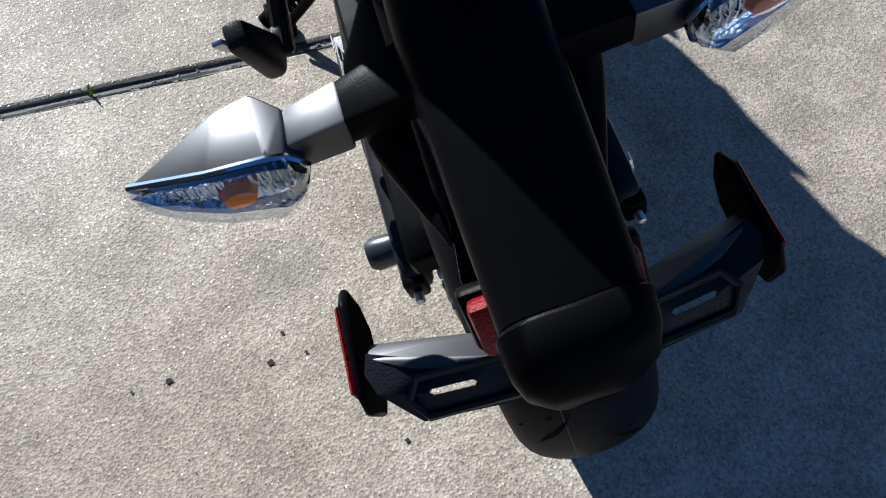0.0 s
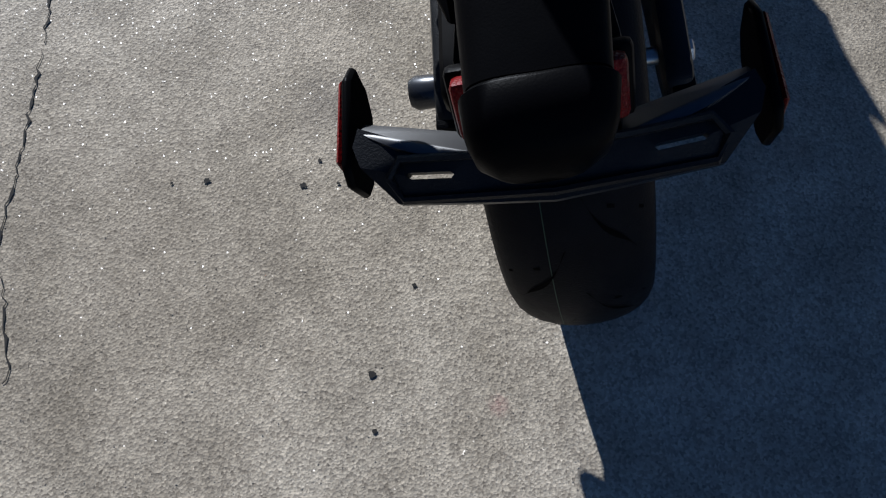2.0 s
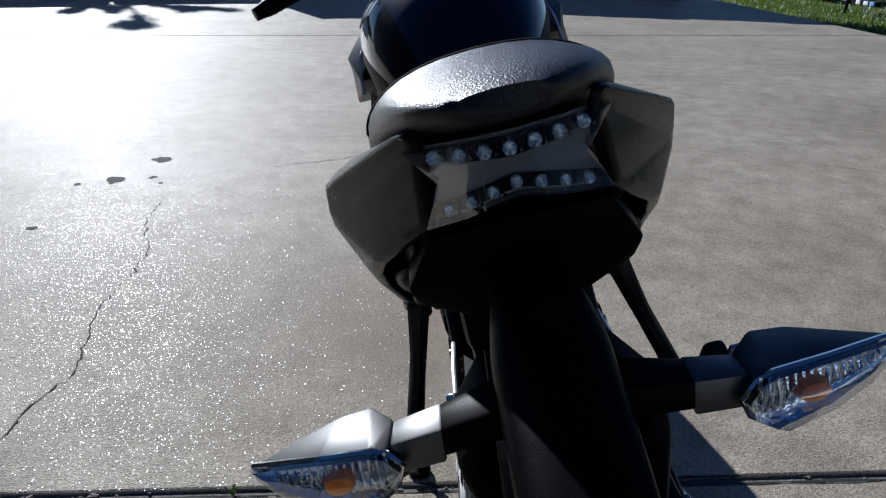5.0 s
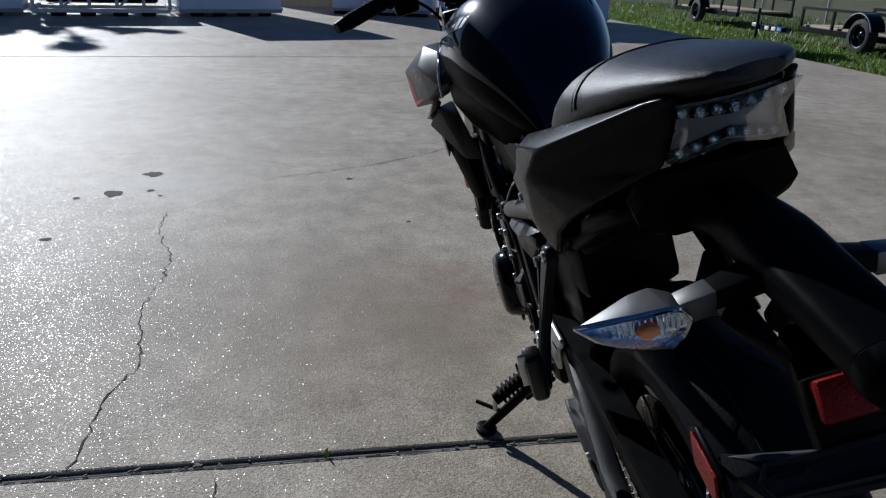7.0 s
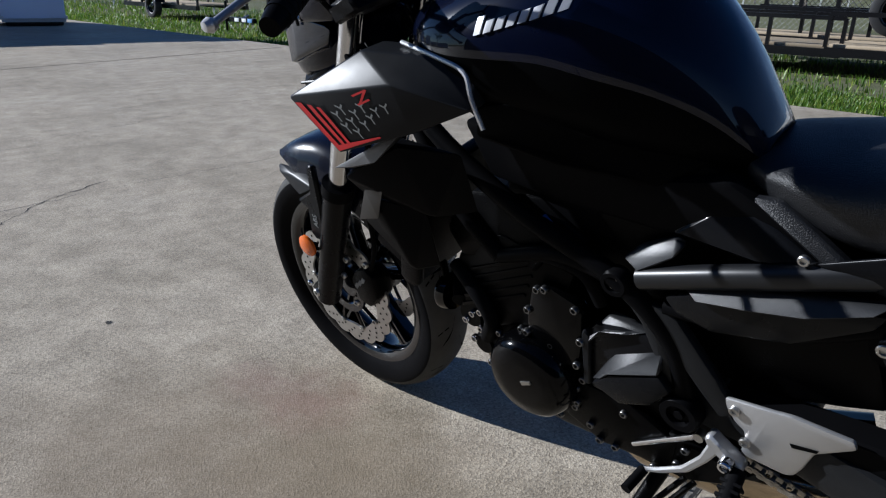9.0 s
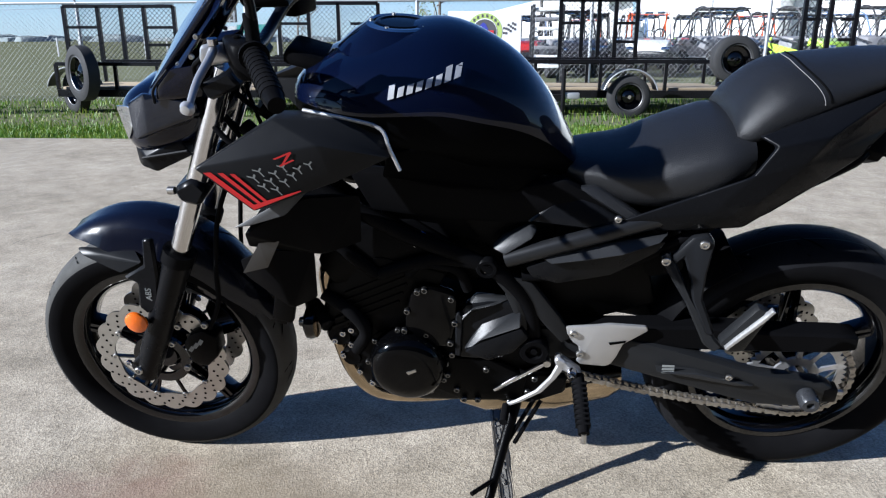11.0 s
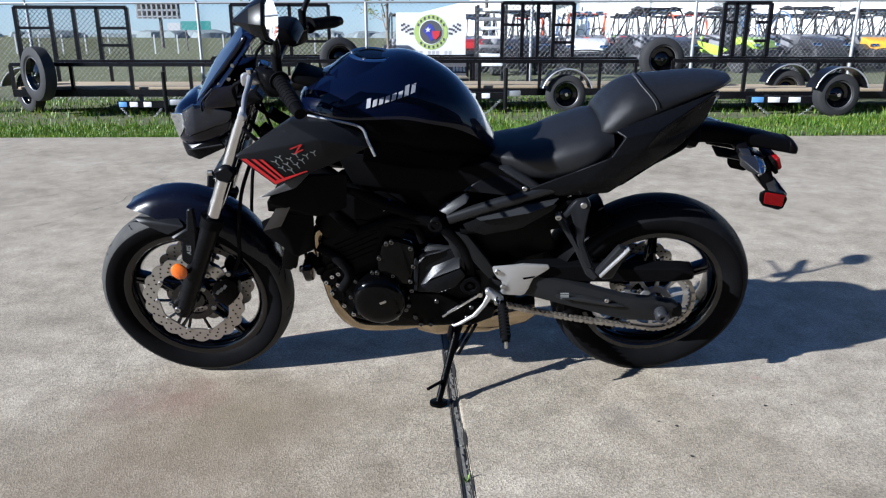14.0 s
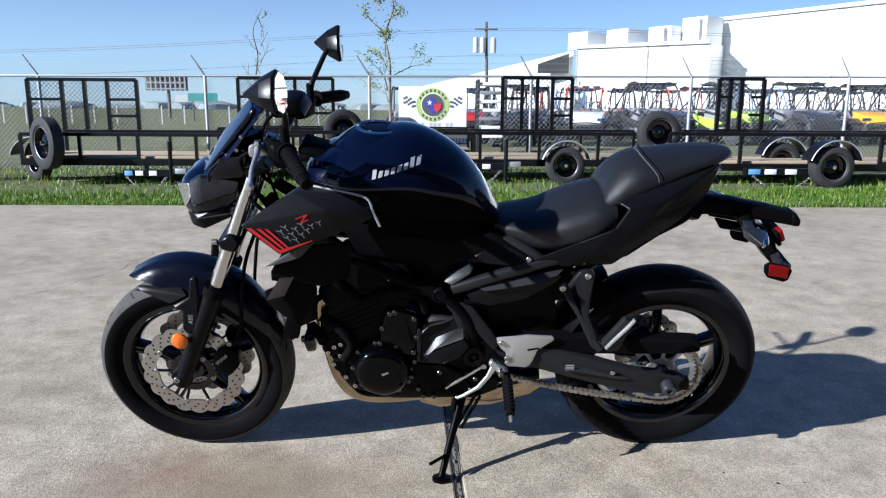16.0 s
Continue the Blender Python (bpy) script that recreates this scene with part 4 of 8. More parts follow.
# ---- tank, seats, tail ----
TK = [(0.985, 0.914, 0.075, 0.035, 0.045), (0.955, 0.914, 0.125, 0.058, 0.06), (0.9, 0.904, 0.165, 0.09, 0.085), (0.84, 0.894, 0.183, 0.118, 0.1), (0.77, 0.889, 0.184, 0.14, 0.105), (0.7, 0.884, 0.174, 0.148, 0.105), (0.635, 0.866, 0.158, 0.143, 0.1), (0.57, 0.845, 0.130, 0.118, 0.09), (0.52, 0.815, 0.098, 0.085, 0.075), (0.482, 0.780, 0.070, 0.045, 0.05), (0.468, 0.768, 0.058, 0.024, 0.03)]


def tank_ring(y, zc, hw, hu, hd, n=40):
    """Rounded shoulders above, sides that draw in towards the bottom."""
    out = []
    for k in range(n):
        a = 2 * math.pi * k / n
        c, s = math.cos(a), math.sin(a)
        if s >= 0:
            x = hw * math.copysign(abs(c) ** 0.86, c)
            z = hu * s ** 0.90
        else:
            x = hw * math.copysign(abs(c) ** 0.45, c) * (1 - 0.25 * abs(s) ** 1.5)
            z = -hd * abs(s) ** 0.9
        out.append((x, y, zc + z))
    return out


def dense(rows, k=3):
    """Smooth rows between the given ones."""
    return [tuple(v) for v in np.array([list(p) for p in zip(*[[q.x for q in spline([(r[i], 0, 0) for r in rows], k)] for i in range(len(rows[0]))])])]


tkb = loft([tank_ring(*r) for r in dense(TK)])
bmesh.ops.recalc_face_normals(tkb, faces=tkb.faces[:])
# faces turned aside or down take the shade-darkened black, the top stays glossy
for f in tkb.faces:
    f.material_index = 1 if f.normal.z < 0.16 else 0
tank = part("fuel_tank", tkb, [M_TANK, M_TANKSHADE], bike, "glossy black fuel tank reflecting the blue sky", 60)
TOP = pose(0, 0.786, 1.028, 5, 0, 0)
boss = lathe([(-0.040, 0.118), (-0.016, 0.090), (-0.004, 0.072), (0.001, 0.066), (-0.02, 0.0)], (0, 0, 0), 44, "z", caps=False)
bmesh.ops.transform(boss, matrix=TOP, verts=boss.verts)
part("filler_boss", boss, M_TANK, tank)
cap = lathe([(-0.01, 0.0), (-0.01, 0.050), (0.003, 0.050), (0.005, 0.047), (0.005, 0.042), (0.003, 0.040), (0.004, 0.012), (0.004, 0.0)], (0, 0, 0), 40, "z")
bmesh.ops.transform(cap, matrix=TOP, verts=cap.verts)
fc = part("fuel_cap", cap, M_COVER, tank, "round fuel filler cap in a polished ring")
ringb = lathe([(-0.004, 0.052), (0.004, 0.053), (0.0045, 0.062), (0.0, 0.067), (-0.004, 0.067)], (0, 0, 0), 44, "z", closed=True)
bmesh.ops.transform(ringb, matrix=TOP, verts=ringb.verts)
part("cap_ring", ringb, M_CHROME, tank)
for k in range(5):
    a = 2 * math.pi * k / 5 + 0.3
    bb = lathe([(0.003, 0.0), (0.003, 0.004), (0.0065, 0.004), (0.0065, 0.0)], (0.057 * math.cos(a), 0.057 * math.sin(a), 0), 8, "z")
    bmesh.ops.transform(bb, matrix=TOP, verts=bb.verts)
    part("cap_bolt", bb, M_STEEL, fc)
part("ignition_cover", box((0, 0.955, 0.975), (0.12, 0.10, 0.03), (18, 0, 0), 0.012), M_PLASTIC, bike)


def tank_x(y, z):
    """Half width of the tank at a height."""
    rows = TK
    for a, b in zip(rows, rows[1:]):
        if b[0] <= y <= a[0]:
            f = (a[0] - y) / (a[0] - b[0])
            zc, hw, hu, hd = [a[i] + (b[i] - a[i]) * f for i in (1, 2, 3, 4)]
            if z >= zc:
                s = min(1, (z - zc) / hu) ** (1 / 0.90)
                return hw * max(0, 1 - s * s) ** 0.43
            s = min(1, (zc - z) / hd) ** (1 / 0.9)
            return hw * max(0, 1 - s * s) ** 0.225 * (1 - 0.25 * s ** 1.5)
    return 0.1


# badge: a rising row of eight silver blocks of two heights, each side
for s in (-1, 1):
    for k in range(8):
        y0 = 0.790 - 0.0158 * k
        z0 = 0.943 + 0.0035 * k
        hgt = (0.021, 0.014, 0.014, 0.014, 0.014, 0.014, 0.021, 0.018)[k]
        bm = bmesh.new()
        grid = []
        for i in range(4):
            yy = y0 - 0.0105 * i / 3
            row = []
            for j in range(4):
                zz = z0 + 0.0028 * i / 3 + hgt * j / 3
                row.append([bm.verts.new((s * (tank_x(yy - 0.003 * j / 3, zz) + d), yy - 0.003 * j / 3, zz)) for d in (-0.012, 0.0035)])
            grid.append(row)
        for d in (0, 1):
            for i in range(3):
                for j in range(3):
                    bm.faces.new((grid[i][j][d], grid[i + 1][j][d], grid[i + 1][j + 1][d], grid[i][j + 1][d]))
        rim_ = [(i, 0) for i in range(4)] + [(3, j) for j in (1, 2, 3)] + [(i, 3) for i in (2, 1, 0)] + [(0, 2), (0, 1)]
        for q, r in zip(rim_, rim_[1:] + rim_[:1]):
            bm.faces.new((grid[q[0]][q[1]][0], grid[r[0]][r[1]][0], grid[r[0]][r[1]][1], grid[q[0]][q[1]][1]))
        part("badge_block", bm, M_SILVERDECAL, tank, "", 30)

# side shroud: faceted wings
for s in (-1, 1):
    T, LOW, APEX, RID = (0.262, 1.118, 0.856), (0.258, 1.030, 0.772), (0.205, 0.985, 0.922), (0.236, 0.905, 0.886)
    E, TIP2, BK = (0.205, 0.790, 0.850), (0.225, 0.888, 0.812), (0.165, 0.80, 0.905)
    v = [T, LOW, APEX, RID, E, TIP2, BK]
    bm = bmesh.new()
    o = [bm.verts.new((s * x, y, z)) for x, y, z in v]
    i_ = [bm.verts.new((s * (x - (0.012 if k in (0,) else 0.05)), y, z)) for k, (x, y, z) in enumerate(v)]
    for f in ((0, 3, 2), (0, 1, 5, 3), (3, 5, 4), (2, 3, 4, 6)):
        bm.faces.new([o[k] for k in f])
        bm.faces.new([i_[k] for k in f[::-1]])
    for a, b in ((0, 1), (1, 5), (5, 4), (4, 6), (6, 2), (2, 0)):
        bm.faces.new((o[a], o[b], i_[b], i_[a]))
    bmesh.ops.recalc_face_normals(bm, faces=bm.faces[:])
    bmesh.ops.bevel(bm, geom=bm.edges[:], offset=0.0035, segments=2, affect="EDGES", profile=0.5, clamp_overlap=True)
    sh = part("side_shroud", bm, M_GREYP, bike, "dark grey faceted radiator shroud with red stripes", 25)

    def on_facet(u, w_, lift=0.0012):
        """u along the wing from its tip, w_ down from ridge to lower edge."""
        P0 = Vector(T).lerp(Vector(RID), u)
        P1 = Vector(LOW).lerp(Vector(TIP2), u)
        if w_ < 0:
            w_ = 0
        n_ = (Vector(RID) - Vector(T)).cross(Vector(LOW) - Vector(T)).normalized()
        n_ = n_ if n_.x > 0 else -n_
        p = P0.lerp(P1, w_) + n_ * lift
        return Vector((s * p.x, p.y, p.z))

    def decal(name, quads, m_):
        bm = bmesh.new()
        for q in quads:
            bm.faces.new([bm.verts.new(on_facet(*uv)) for uv in q])
        part(name, bm, m_, sh, "", 0)

    for k, (u0, u1, w0) in enumerate(((0.03, 0.085, 0.10), (0.125, 0.165, 0.16), (0.20, 0.235, 0.22))):
        decal("red_stripe", [[(u0, w0), (u1, w0 + 0.02), (u1, 0.90), (u0, 0.97)]], M_REDDECAL)
    decal("red_stripe", [[(0.03, 0.97), (0.05, 0.88), (0.62, 0.90), (0.62, 0.93)]], M_REDDECAL)
    quads = []
    rnd = random.Random(5)
    for cu, cw in [(0.34, 0.40), (0.43, 0.30), (0.44, 0.55), (0.53, 0.42), (0.55, 0.64), (0.64, 0.32), (0.66, 0.55), (0.75, 0.44), (0.42, 0.75), (0.86, 0.40), (0.34, 0.62)]:
        for q in range(3):
            a = radians(90 + 120 * q)
            du, dw = 0.042 * math.cos(a), 0.125 * math.sin(a)
            pu, pw = -0.006 * math.sin(a), 0.018 * math.cos(a)
            quads.append([(cu - pu, cw - pw), (cu + du - pu, cw + dw - pw), (cu + du + pu, cw + dw + pw), (cu + pu, cw + pw)])
    decal("hex_pattern", quads, M_GREYDECAL)
    decal("red_emblem", [[(0.62, 0.10), (0.78, 0.02), (0.79, 0.05), (0.63, 0.13)], [(0.76, 0.04), (0.79, 0.04), (0.67, 0.26), (0.64, 0.27)], [(0.62, 0.27), (0.76, 0.20), (0.77, 0.23), (0.63, 0.30)]], M_REDDECAL)
    # silver trim between shroud and tank
    part("tank_trim", tube([(s * 0.158, 0.945, 0.922), (s * 0.180, 0.86, 0.912), (s * 0.190, 0.805, 0.898), (s * 0.200, 0.790, 0.865), (s * 0.203, 0.775, 0.826)], 0.0035, 8), M_ALU, bike, "thin silver trim line")
    # under the shroud: second wing and radiator cover, with added bright pieces for their sunlit faces
    v2 = [(0.232, 1.070, 0.712), (0.21, 0.95, 0.775), (0.165, 0.86, 0.76), (0.195, 1.085, 0.665), (0.165, 0.95, 0.63), (0.16, 1.03, 0.77), (0.13, 0.88, 0.64)]
    part("lower_shroud", hull([(s * x, y, z) for x, y, z in v2], 0.004), M_PLASTIC, bike, "black lower radiator shroud")
    part("shroud_blade", hull([(s * x, y, z) for x, y, z in ((0.236, 1.087, 0.727), (0.209, 0.924, 0.809), (0.231, 0.985, 0.752), (0.235, 1.045, 0.735), (0.215, 1.06, 0.722), (0.195, 0.95, 0.785))], 0.001), M_LAMPBODY, bike, "sunlit edge of the lower shroud, added as a satin blade", 25)
    v3 = [(0.190, 1.112, 0.632), (0.200, 1.050, 0.660), (0.165, 0.965, 0.64), (0.180, 1.115, 0.590), (0.160, 1.040, 0.495), (0.14, 0.985, 0.512), (0.12, 1.06, 0.63), (0.12, 1.03, 0.50)]
    part("radiator_cover", hull([(s * x, y, z) for x, y, z in v3], 0.005), M_PLASTIC, bike, "black radiator side cover")
    part("cover_facet", hull([(s * x, y, z) for x, y, z in ((0.210, 1.056, 0.682), (0.206, 1.016, 0.684), (0.199, 1.108, 0.606), (0.200, 1.053, 0.621), (0.185, 1.05, 0.655))], 0.001), M_LAMPBODY, bike, "sunlit facet of the radiator cover, added in brighter satin")

# front seat
SF = [(0.505, 0.768, 0.045, 0.012, 0.05), (0.47, 0.766, 0.082, 0.018, 0.05), (0.425, 0.763, 0.104, 0.024, 0.06), (0.36, 0.760, 0.126, 0.034, 0.072), (0.3, 0.766, 0.142, 0.054, 0.07), (0.245, 0.775, 0.148, 0.064, 0.06), (0.205, 0.786, 0.146, 0.064, 0.05), (0.165, 0.80, 0.132, 0.05, 0.03)]
part("rider_seat", loft([ring_y(*r, 2.6, 32) for r in dense(SF)]), M_SEAT, bike, "black grained vinyl rider seat", 70)
# passenger seat
SR = [(0.195, 0.834, 0.098, 0.033, 0.03), (0.168, 0.847, 0.113, 0.056, 0.032), (0.13, 0.864, 0.119, 0.069, 0.034), (0.09, 0.880, 0.117, 0.065, 0.034), (0.03, 0.903, 0.106, 0.045, 0.030), (-0.05, 0.929, 0.084, 0.024, 0.024), (-0.105, 0.940, 0.062, 0.013, 0.018), (-0.135, 0.942, 0.032, 0.007, 0.010)]
ps = part("passenger_seat", loft([ring_y(*r, 2.4, 32) for r in dense(SR)]), M_SEAT, bike, "black grained vinyl passenger seat with a stitched seam", 70)
def seat_point(y, a, lift):
    """A point on the passenger seat's skin."""
    rows = sorted(dense(SR, 5))
    zc, hw, hu = [float(np.interp(y, [r[0] for r in rows], [r[i] for r in rows])) for i in (1, 2, 3)]
    c, s_ = math.cos(a), math.sin(a)
    return ((hw + lift) * math.copysign(abs(c) ** (2 / 2.4), c), y, zc + (hu + lift) * abs(s_) ** (2 / 2.4))


for dy, m_, rad in ((0.0, M_STITCH, 0.0007), (-0.010, M_GROOVE, 0.0020)):
    pts = [seat_point(0.098 + dy - 0.035 * abs(math.cos(a)) ** 2, a, -0.0003) for a in np.linspace(math.pi * 0.03, math.pi * 0.97, 41)]
    part("seat_seam", tube(pts, rad, 6, None, 0), m_, ps)

# tail cowl sides: faceted blades that flare out from the lamp, with a flat bevel along the seat
for s in (-1, 1):
    v = {"A": (0.135, 0.386, 0.694), "S": (0.150, 0.264, 0.752), "C": (0.172, 0.177, 0.800), "U": (0.172, 0.145, 0.852), "T": (0.146, 0.168, 0.860), "W": (0.166, 0.060, 0.866), "P": (0.067, -0.103, 0.932), "M": (0.176, 0.095, 0.824),
         "N": (0.160, 0.160, 0.744), "Z": (0.135, 0.300, 0.672), "L": (0.152, 0.234, 0.718), "b": (0.135, 0.171, 0.682), "c": (0.142, 0.103, 0.742), "d": (0.138, 0.049, 0.778), "e": (0.124, -0.005, 0.810), "f": (0.090, -0.055, 0.842), "g": (0.073, -0.076, 0.856), "h": (0.063, -0.100, 0.919)}
    bm = bmesh.new()
    o = {k: bm.verts.new((s * p[0], p[1], p[2])) for k, p in v.items()}
    n_ = {k: bm.verts.new((s * (p[0] - 0.012), p[1] + 0.004, p[2] - 0.006)) for k, p in v.items()}
    for f in ("TPWU", "ASL", "ALZ", "SCL", "UWMC", "CMNL", "LNbZ", "WPh", "WhM", "hgM", "gfeM", "Med", "MdcN", "Ncb"):
        bm.faces.new([o[k] for k in f])
        bm.faces.new([n_[k] for k in f[::-1]])
    rim_ = "ASCUTPhgfedcbZ"
    for p, q in zip(rim_, rim_[1:] + rim_[0]):
        bm.faces.new((o[p], o[q], n_[q], n_[p]))
    bmesh.ops.recalc_face_normals(bm, faces=bm.faces[:])
    bmesh.ops.bevel(bm, geom=bm.edges[:], offset=0.0085, segments=4, affect="EDGES", profile=0.5, clamp_overlap=True)
    part("tail_cowl", bm, M_COWL, bike, "satin black faceted tail cowl", 40)
# underside of the tail
bm = hull([(s * x, y, z) for s in (-1, 1) for x, y, z in ((0.10, 0.30, 0.70), (0.12, 0.14, 0.690), (0.10, 0.04, 0.752), (0.070, -0.005, 0.815), (0.055, -0.040, 0.905), (0.07, 0.0, 0.89), (0.10, 0.2, 0.79))], 0.01)
part("tail_underside", bm, M_PLASTIC, bike, "black plastic tail underside")
bm = hull([(s * x, y, z) for s in (-1, 1) for x, y, z in ((0.10, 0.19, 0.685), (0.105, 0.145, 0.678), (0.05, 0.055, 0.740), (0.05, 0.08, 0.755), (0.09, 0.17, 0.72))], 0.006)
part("inner_mudguard", bm, M_PLASTIC, bike)
bm = hull([(s * x, y, z) for s in (-1, 1) for x, y, z in ((0.098, -0.038, 0.812), (0.104, -0.016, 0.784), (0.122, 0.06, 0.770), (0.112, 0.08, 0.750), (0.112, 0.12, 0.715), (0.045, -0.050, 0.788), (0.060, 0.02, 0.762), (0.05, 0.10, 0.715))], 0.012)
part("tail_lower_panel", bm, M_PLASTIC, bike, "flared black panel below the tail lamp")
bm = hull([(s * x, y + d, z + d * 0.3) for s in (-1, 1) for d in (0.0, 0.03) for x, y, z in ((0.070, -0.066, 0.842), (0.093, -0.058, 0.802), (0.086, -0.052, 0.786), (0.046, -0.048, 0.765))], 0.002)
part("tail_valance", bm, M_PLASTIC, bike, "flat black valance below the tail lamp", 25)

# tail lamp: butterfly-shaped clear lens over chrome cells
LAMP = [(-0.070, 0.9165), (-0.035, 0.915), (0.0, 0.914), (0.035, 0.915), (0.070, 0.9165), (0.052, 0.889), (0.070, 0.852), (0.038, 0.857), (0.0, 0.866), (-0.038, 0.857), (-0.070, 0.852), (-0.052, 0.889)]


def lamp_y(x, z):
    return -0.102 + 0.46 * (0.907 - z) + 2.0 * x * x


def lamp_sheet(outline, dy, flange=0.0):
    """A sheet over the lamp's outline, as a fan of quads, with a turned-in edge."""
    bm = bmesh.new()
    c = (0.0, 0.880)
    rings = []
    for f in (1.0, 0.66, 0.33):
        rings.append([bm.verts.new((c[0] + (x - c[0]) * f, lamp_y(c[0] + (x - c[0]) * f, c[1] + (z - c[1]) * f) + dy, c[1] + (z - c[1]) * f)) for x, z in outline])
    mid = bm.verts.new((c[0], lamp_y(*c) + dy, c[1]))
    n = len(outline)
    for A, B in zip(rings, rings[1:]):
        for i in range(n):
            bm.faces.new((A[i], A[(i + 1) % n], B[(i + 1) % n], B[i]))
    for i in range(n):
        bm.faces.new((rings[-1][i], rings[-1][(i + 1) % n], mid))
    if flange:
        back = [bm.verts.new((x * 0.97, lamp_y(x, z) + dy + flange, z)) for x, z in outline]
        for i in range(n):
            bm.faces.new((rings[0][i], rings[0][(i + 1) % n], back[(i + 1) % n], back[i]))
    return bm


lamp = part("tail_lamp", lamp_sheet(LAMP, -0.006, 0.014), M_LENS, bike, "clear-lens tail lamp with chrome cells", 30)
lamp.visible_shadow = False
part("lamp_back", lamp_sheet(LAMP, 0.009), mat("lamp_housing", (0.26, 0.265, 0.28), 0.30, metal=0.35, var=0.25), lamp, "pale grey lamp housing", 30)
for row in (0, 1):
    band = (-0.064, -0.034, 0.0, 0.034, 0.064)
    zt = (0.9125, 0.9120, 0.9110, 0.9120, 0.9125) if row == 0 else (0.8640, 0.8730, 0.8810, 0.8730, 0.8640)
    zb = (0.9070, 0.8980, 0.8940, 0.8980, 0.9070) if row == 0 else (0.8555, 0.8600, 0.8690, 0.8600, 0.8555)
    bm = bmesh.new()
    vv = [[bm.verts.new((x, lamp_y(x, z) + 0.0075, z)) for z in zz_] for x, zz_ in zip(band, zip(zt, zb))]
    for q, r in zip(vv, vv[1:]):
        bm.faces.new((q[0], q[1], r[1], r[0]))
    part("cell_tray", bm, M_TRAY, lamp, "", 0)
    for k in range(7):
        x = -0.051 + 0.017 * k
        z = float(np.interp(x, band, [(a_ + b_) / 2 for a_, b_ in zip(zt, zb)]))
        r_ = 0.0050 if row == 0 else 0.0044
        part("lamp_cell", lathe([(0.004, r_ * 1.15), (0.0, r_), (0.005, r_ * 0.6), (0.007, 0.0)], (x, lamp_y(x, z) + 0.0005, z), 8, "y", caps=False), M_FACET, lamp, "", 15)
        part("cell_divider", hull([(x + 0.006, lamp_y(x, z) + 0.006, z - 0.006), (x + 0.009, lamp_y(x, z) + 0.006, z - 0.005), (x + 0.007, lamp_y(x, z) - 0.001, z), (x + 0.008, lamp_y(x, z) + 0.006, z + 0.006)], 0), M_FACET, lamp, "", 10)

# long rear mudguard arm
MG = [(0.03, 0.775, 0.066, 0.034, 0.032), (-0.02, 0.789, 0.048, 0.026, 0.030), (-0.06, 0.796, 0.033, 0.022, 0.028), (-0.10, 0.796, 0.031, 0.021, 0.027), (-0.16, 0.789, 0.037, 0.021, 0.025), (-0.22, 0.777, 0.036, 0.019, 0.022), (-0.331, 0.757, 0.033, 0.017, 0.020)]
part("rear_mudguard", loft([ring_y(*r, 3.4, 28) for r in dense(MG)]), M_PLASTIC, bike, "long black plastic rear mudguard arm", 55)
MG2 = [(-0.332, 0.757, 0.0335, 0.0172, 0.019), (-0.335, 0.757, 0.0358, 0.0185, 0.021), (-0.352, 0.753, 0.0340, 0.0165, 0.020), (-0.362, 0.749, 0.030, 0.012, 0.017), (-0.369, 0.746, 0.020, 0.007, 0.011)]
part("plate_lamp_cap", loft([ring_y(*r, 3.0, 28) for r in MG2]), M_PLASTIC, bike, "rounded black number plate lamp housing", 55)
for s in (-1, 1):
    bm = hull([(s * 0.040, -0.10, 0.775), (s * 0.040, -0.26, 0.740), (s * 0.072, -0.14, 0.752), (s * 0.068, -0.19, 0.742), (s * 0.040, -0.24, 0.715), (s * 0.04, -0.12, 0.74)], 0.004)
    part("mudguard_wing", bm, M_PLASTIC, bike)
# red rear reflector below the cap
part("rear_reflector", box((0, -0.300, 0.716), (0.088, 0.016, 0.036), (-28, 0, 0), 0.004), M_RED, bike, "red rear reflector")
part("reflector_backing", box((0, -0.288, 0.708), (0.096, 0.014, 0.044), (-28, 0, 0), 0.004), M_PLASTIC, bike)
part("bracket_stem", hull([(s * x, y, z) for s in (-1, 1) for x, y, z in ((0.035, -0.22, 0.745), (0.045, -0.27, 0.72), (0.04, -0.31, 0.64), (0.035, -0.28, 0.63), (0.03, -0.22, 0.70))], 0.004), M_PLASTIC, bike)

# number plate bracket: slotted wings with side reflectors

def brk(u, w_, d=0.0):
    """Point on the bracket: u across, w_ along its slope downwards, d out of it."""
    k = max(0.0, w_ - 0.033)
    return (u * 1.06, -0.268 - (w_ - k) * 0.985 - k * 0.72 - d * 0.4, 0.668 - (w_ - k) * 0.17 - k * 0.70 + d * 0.9)


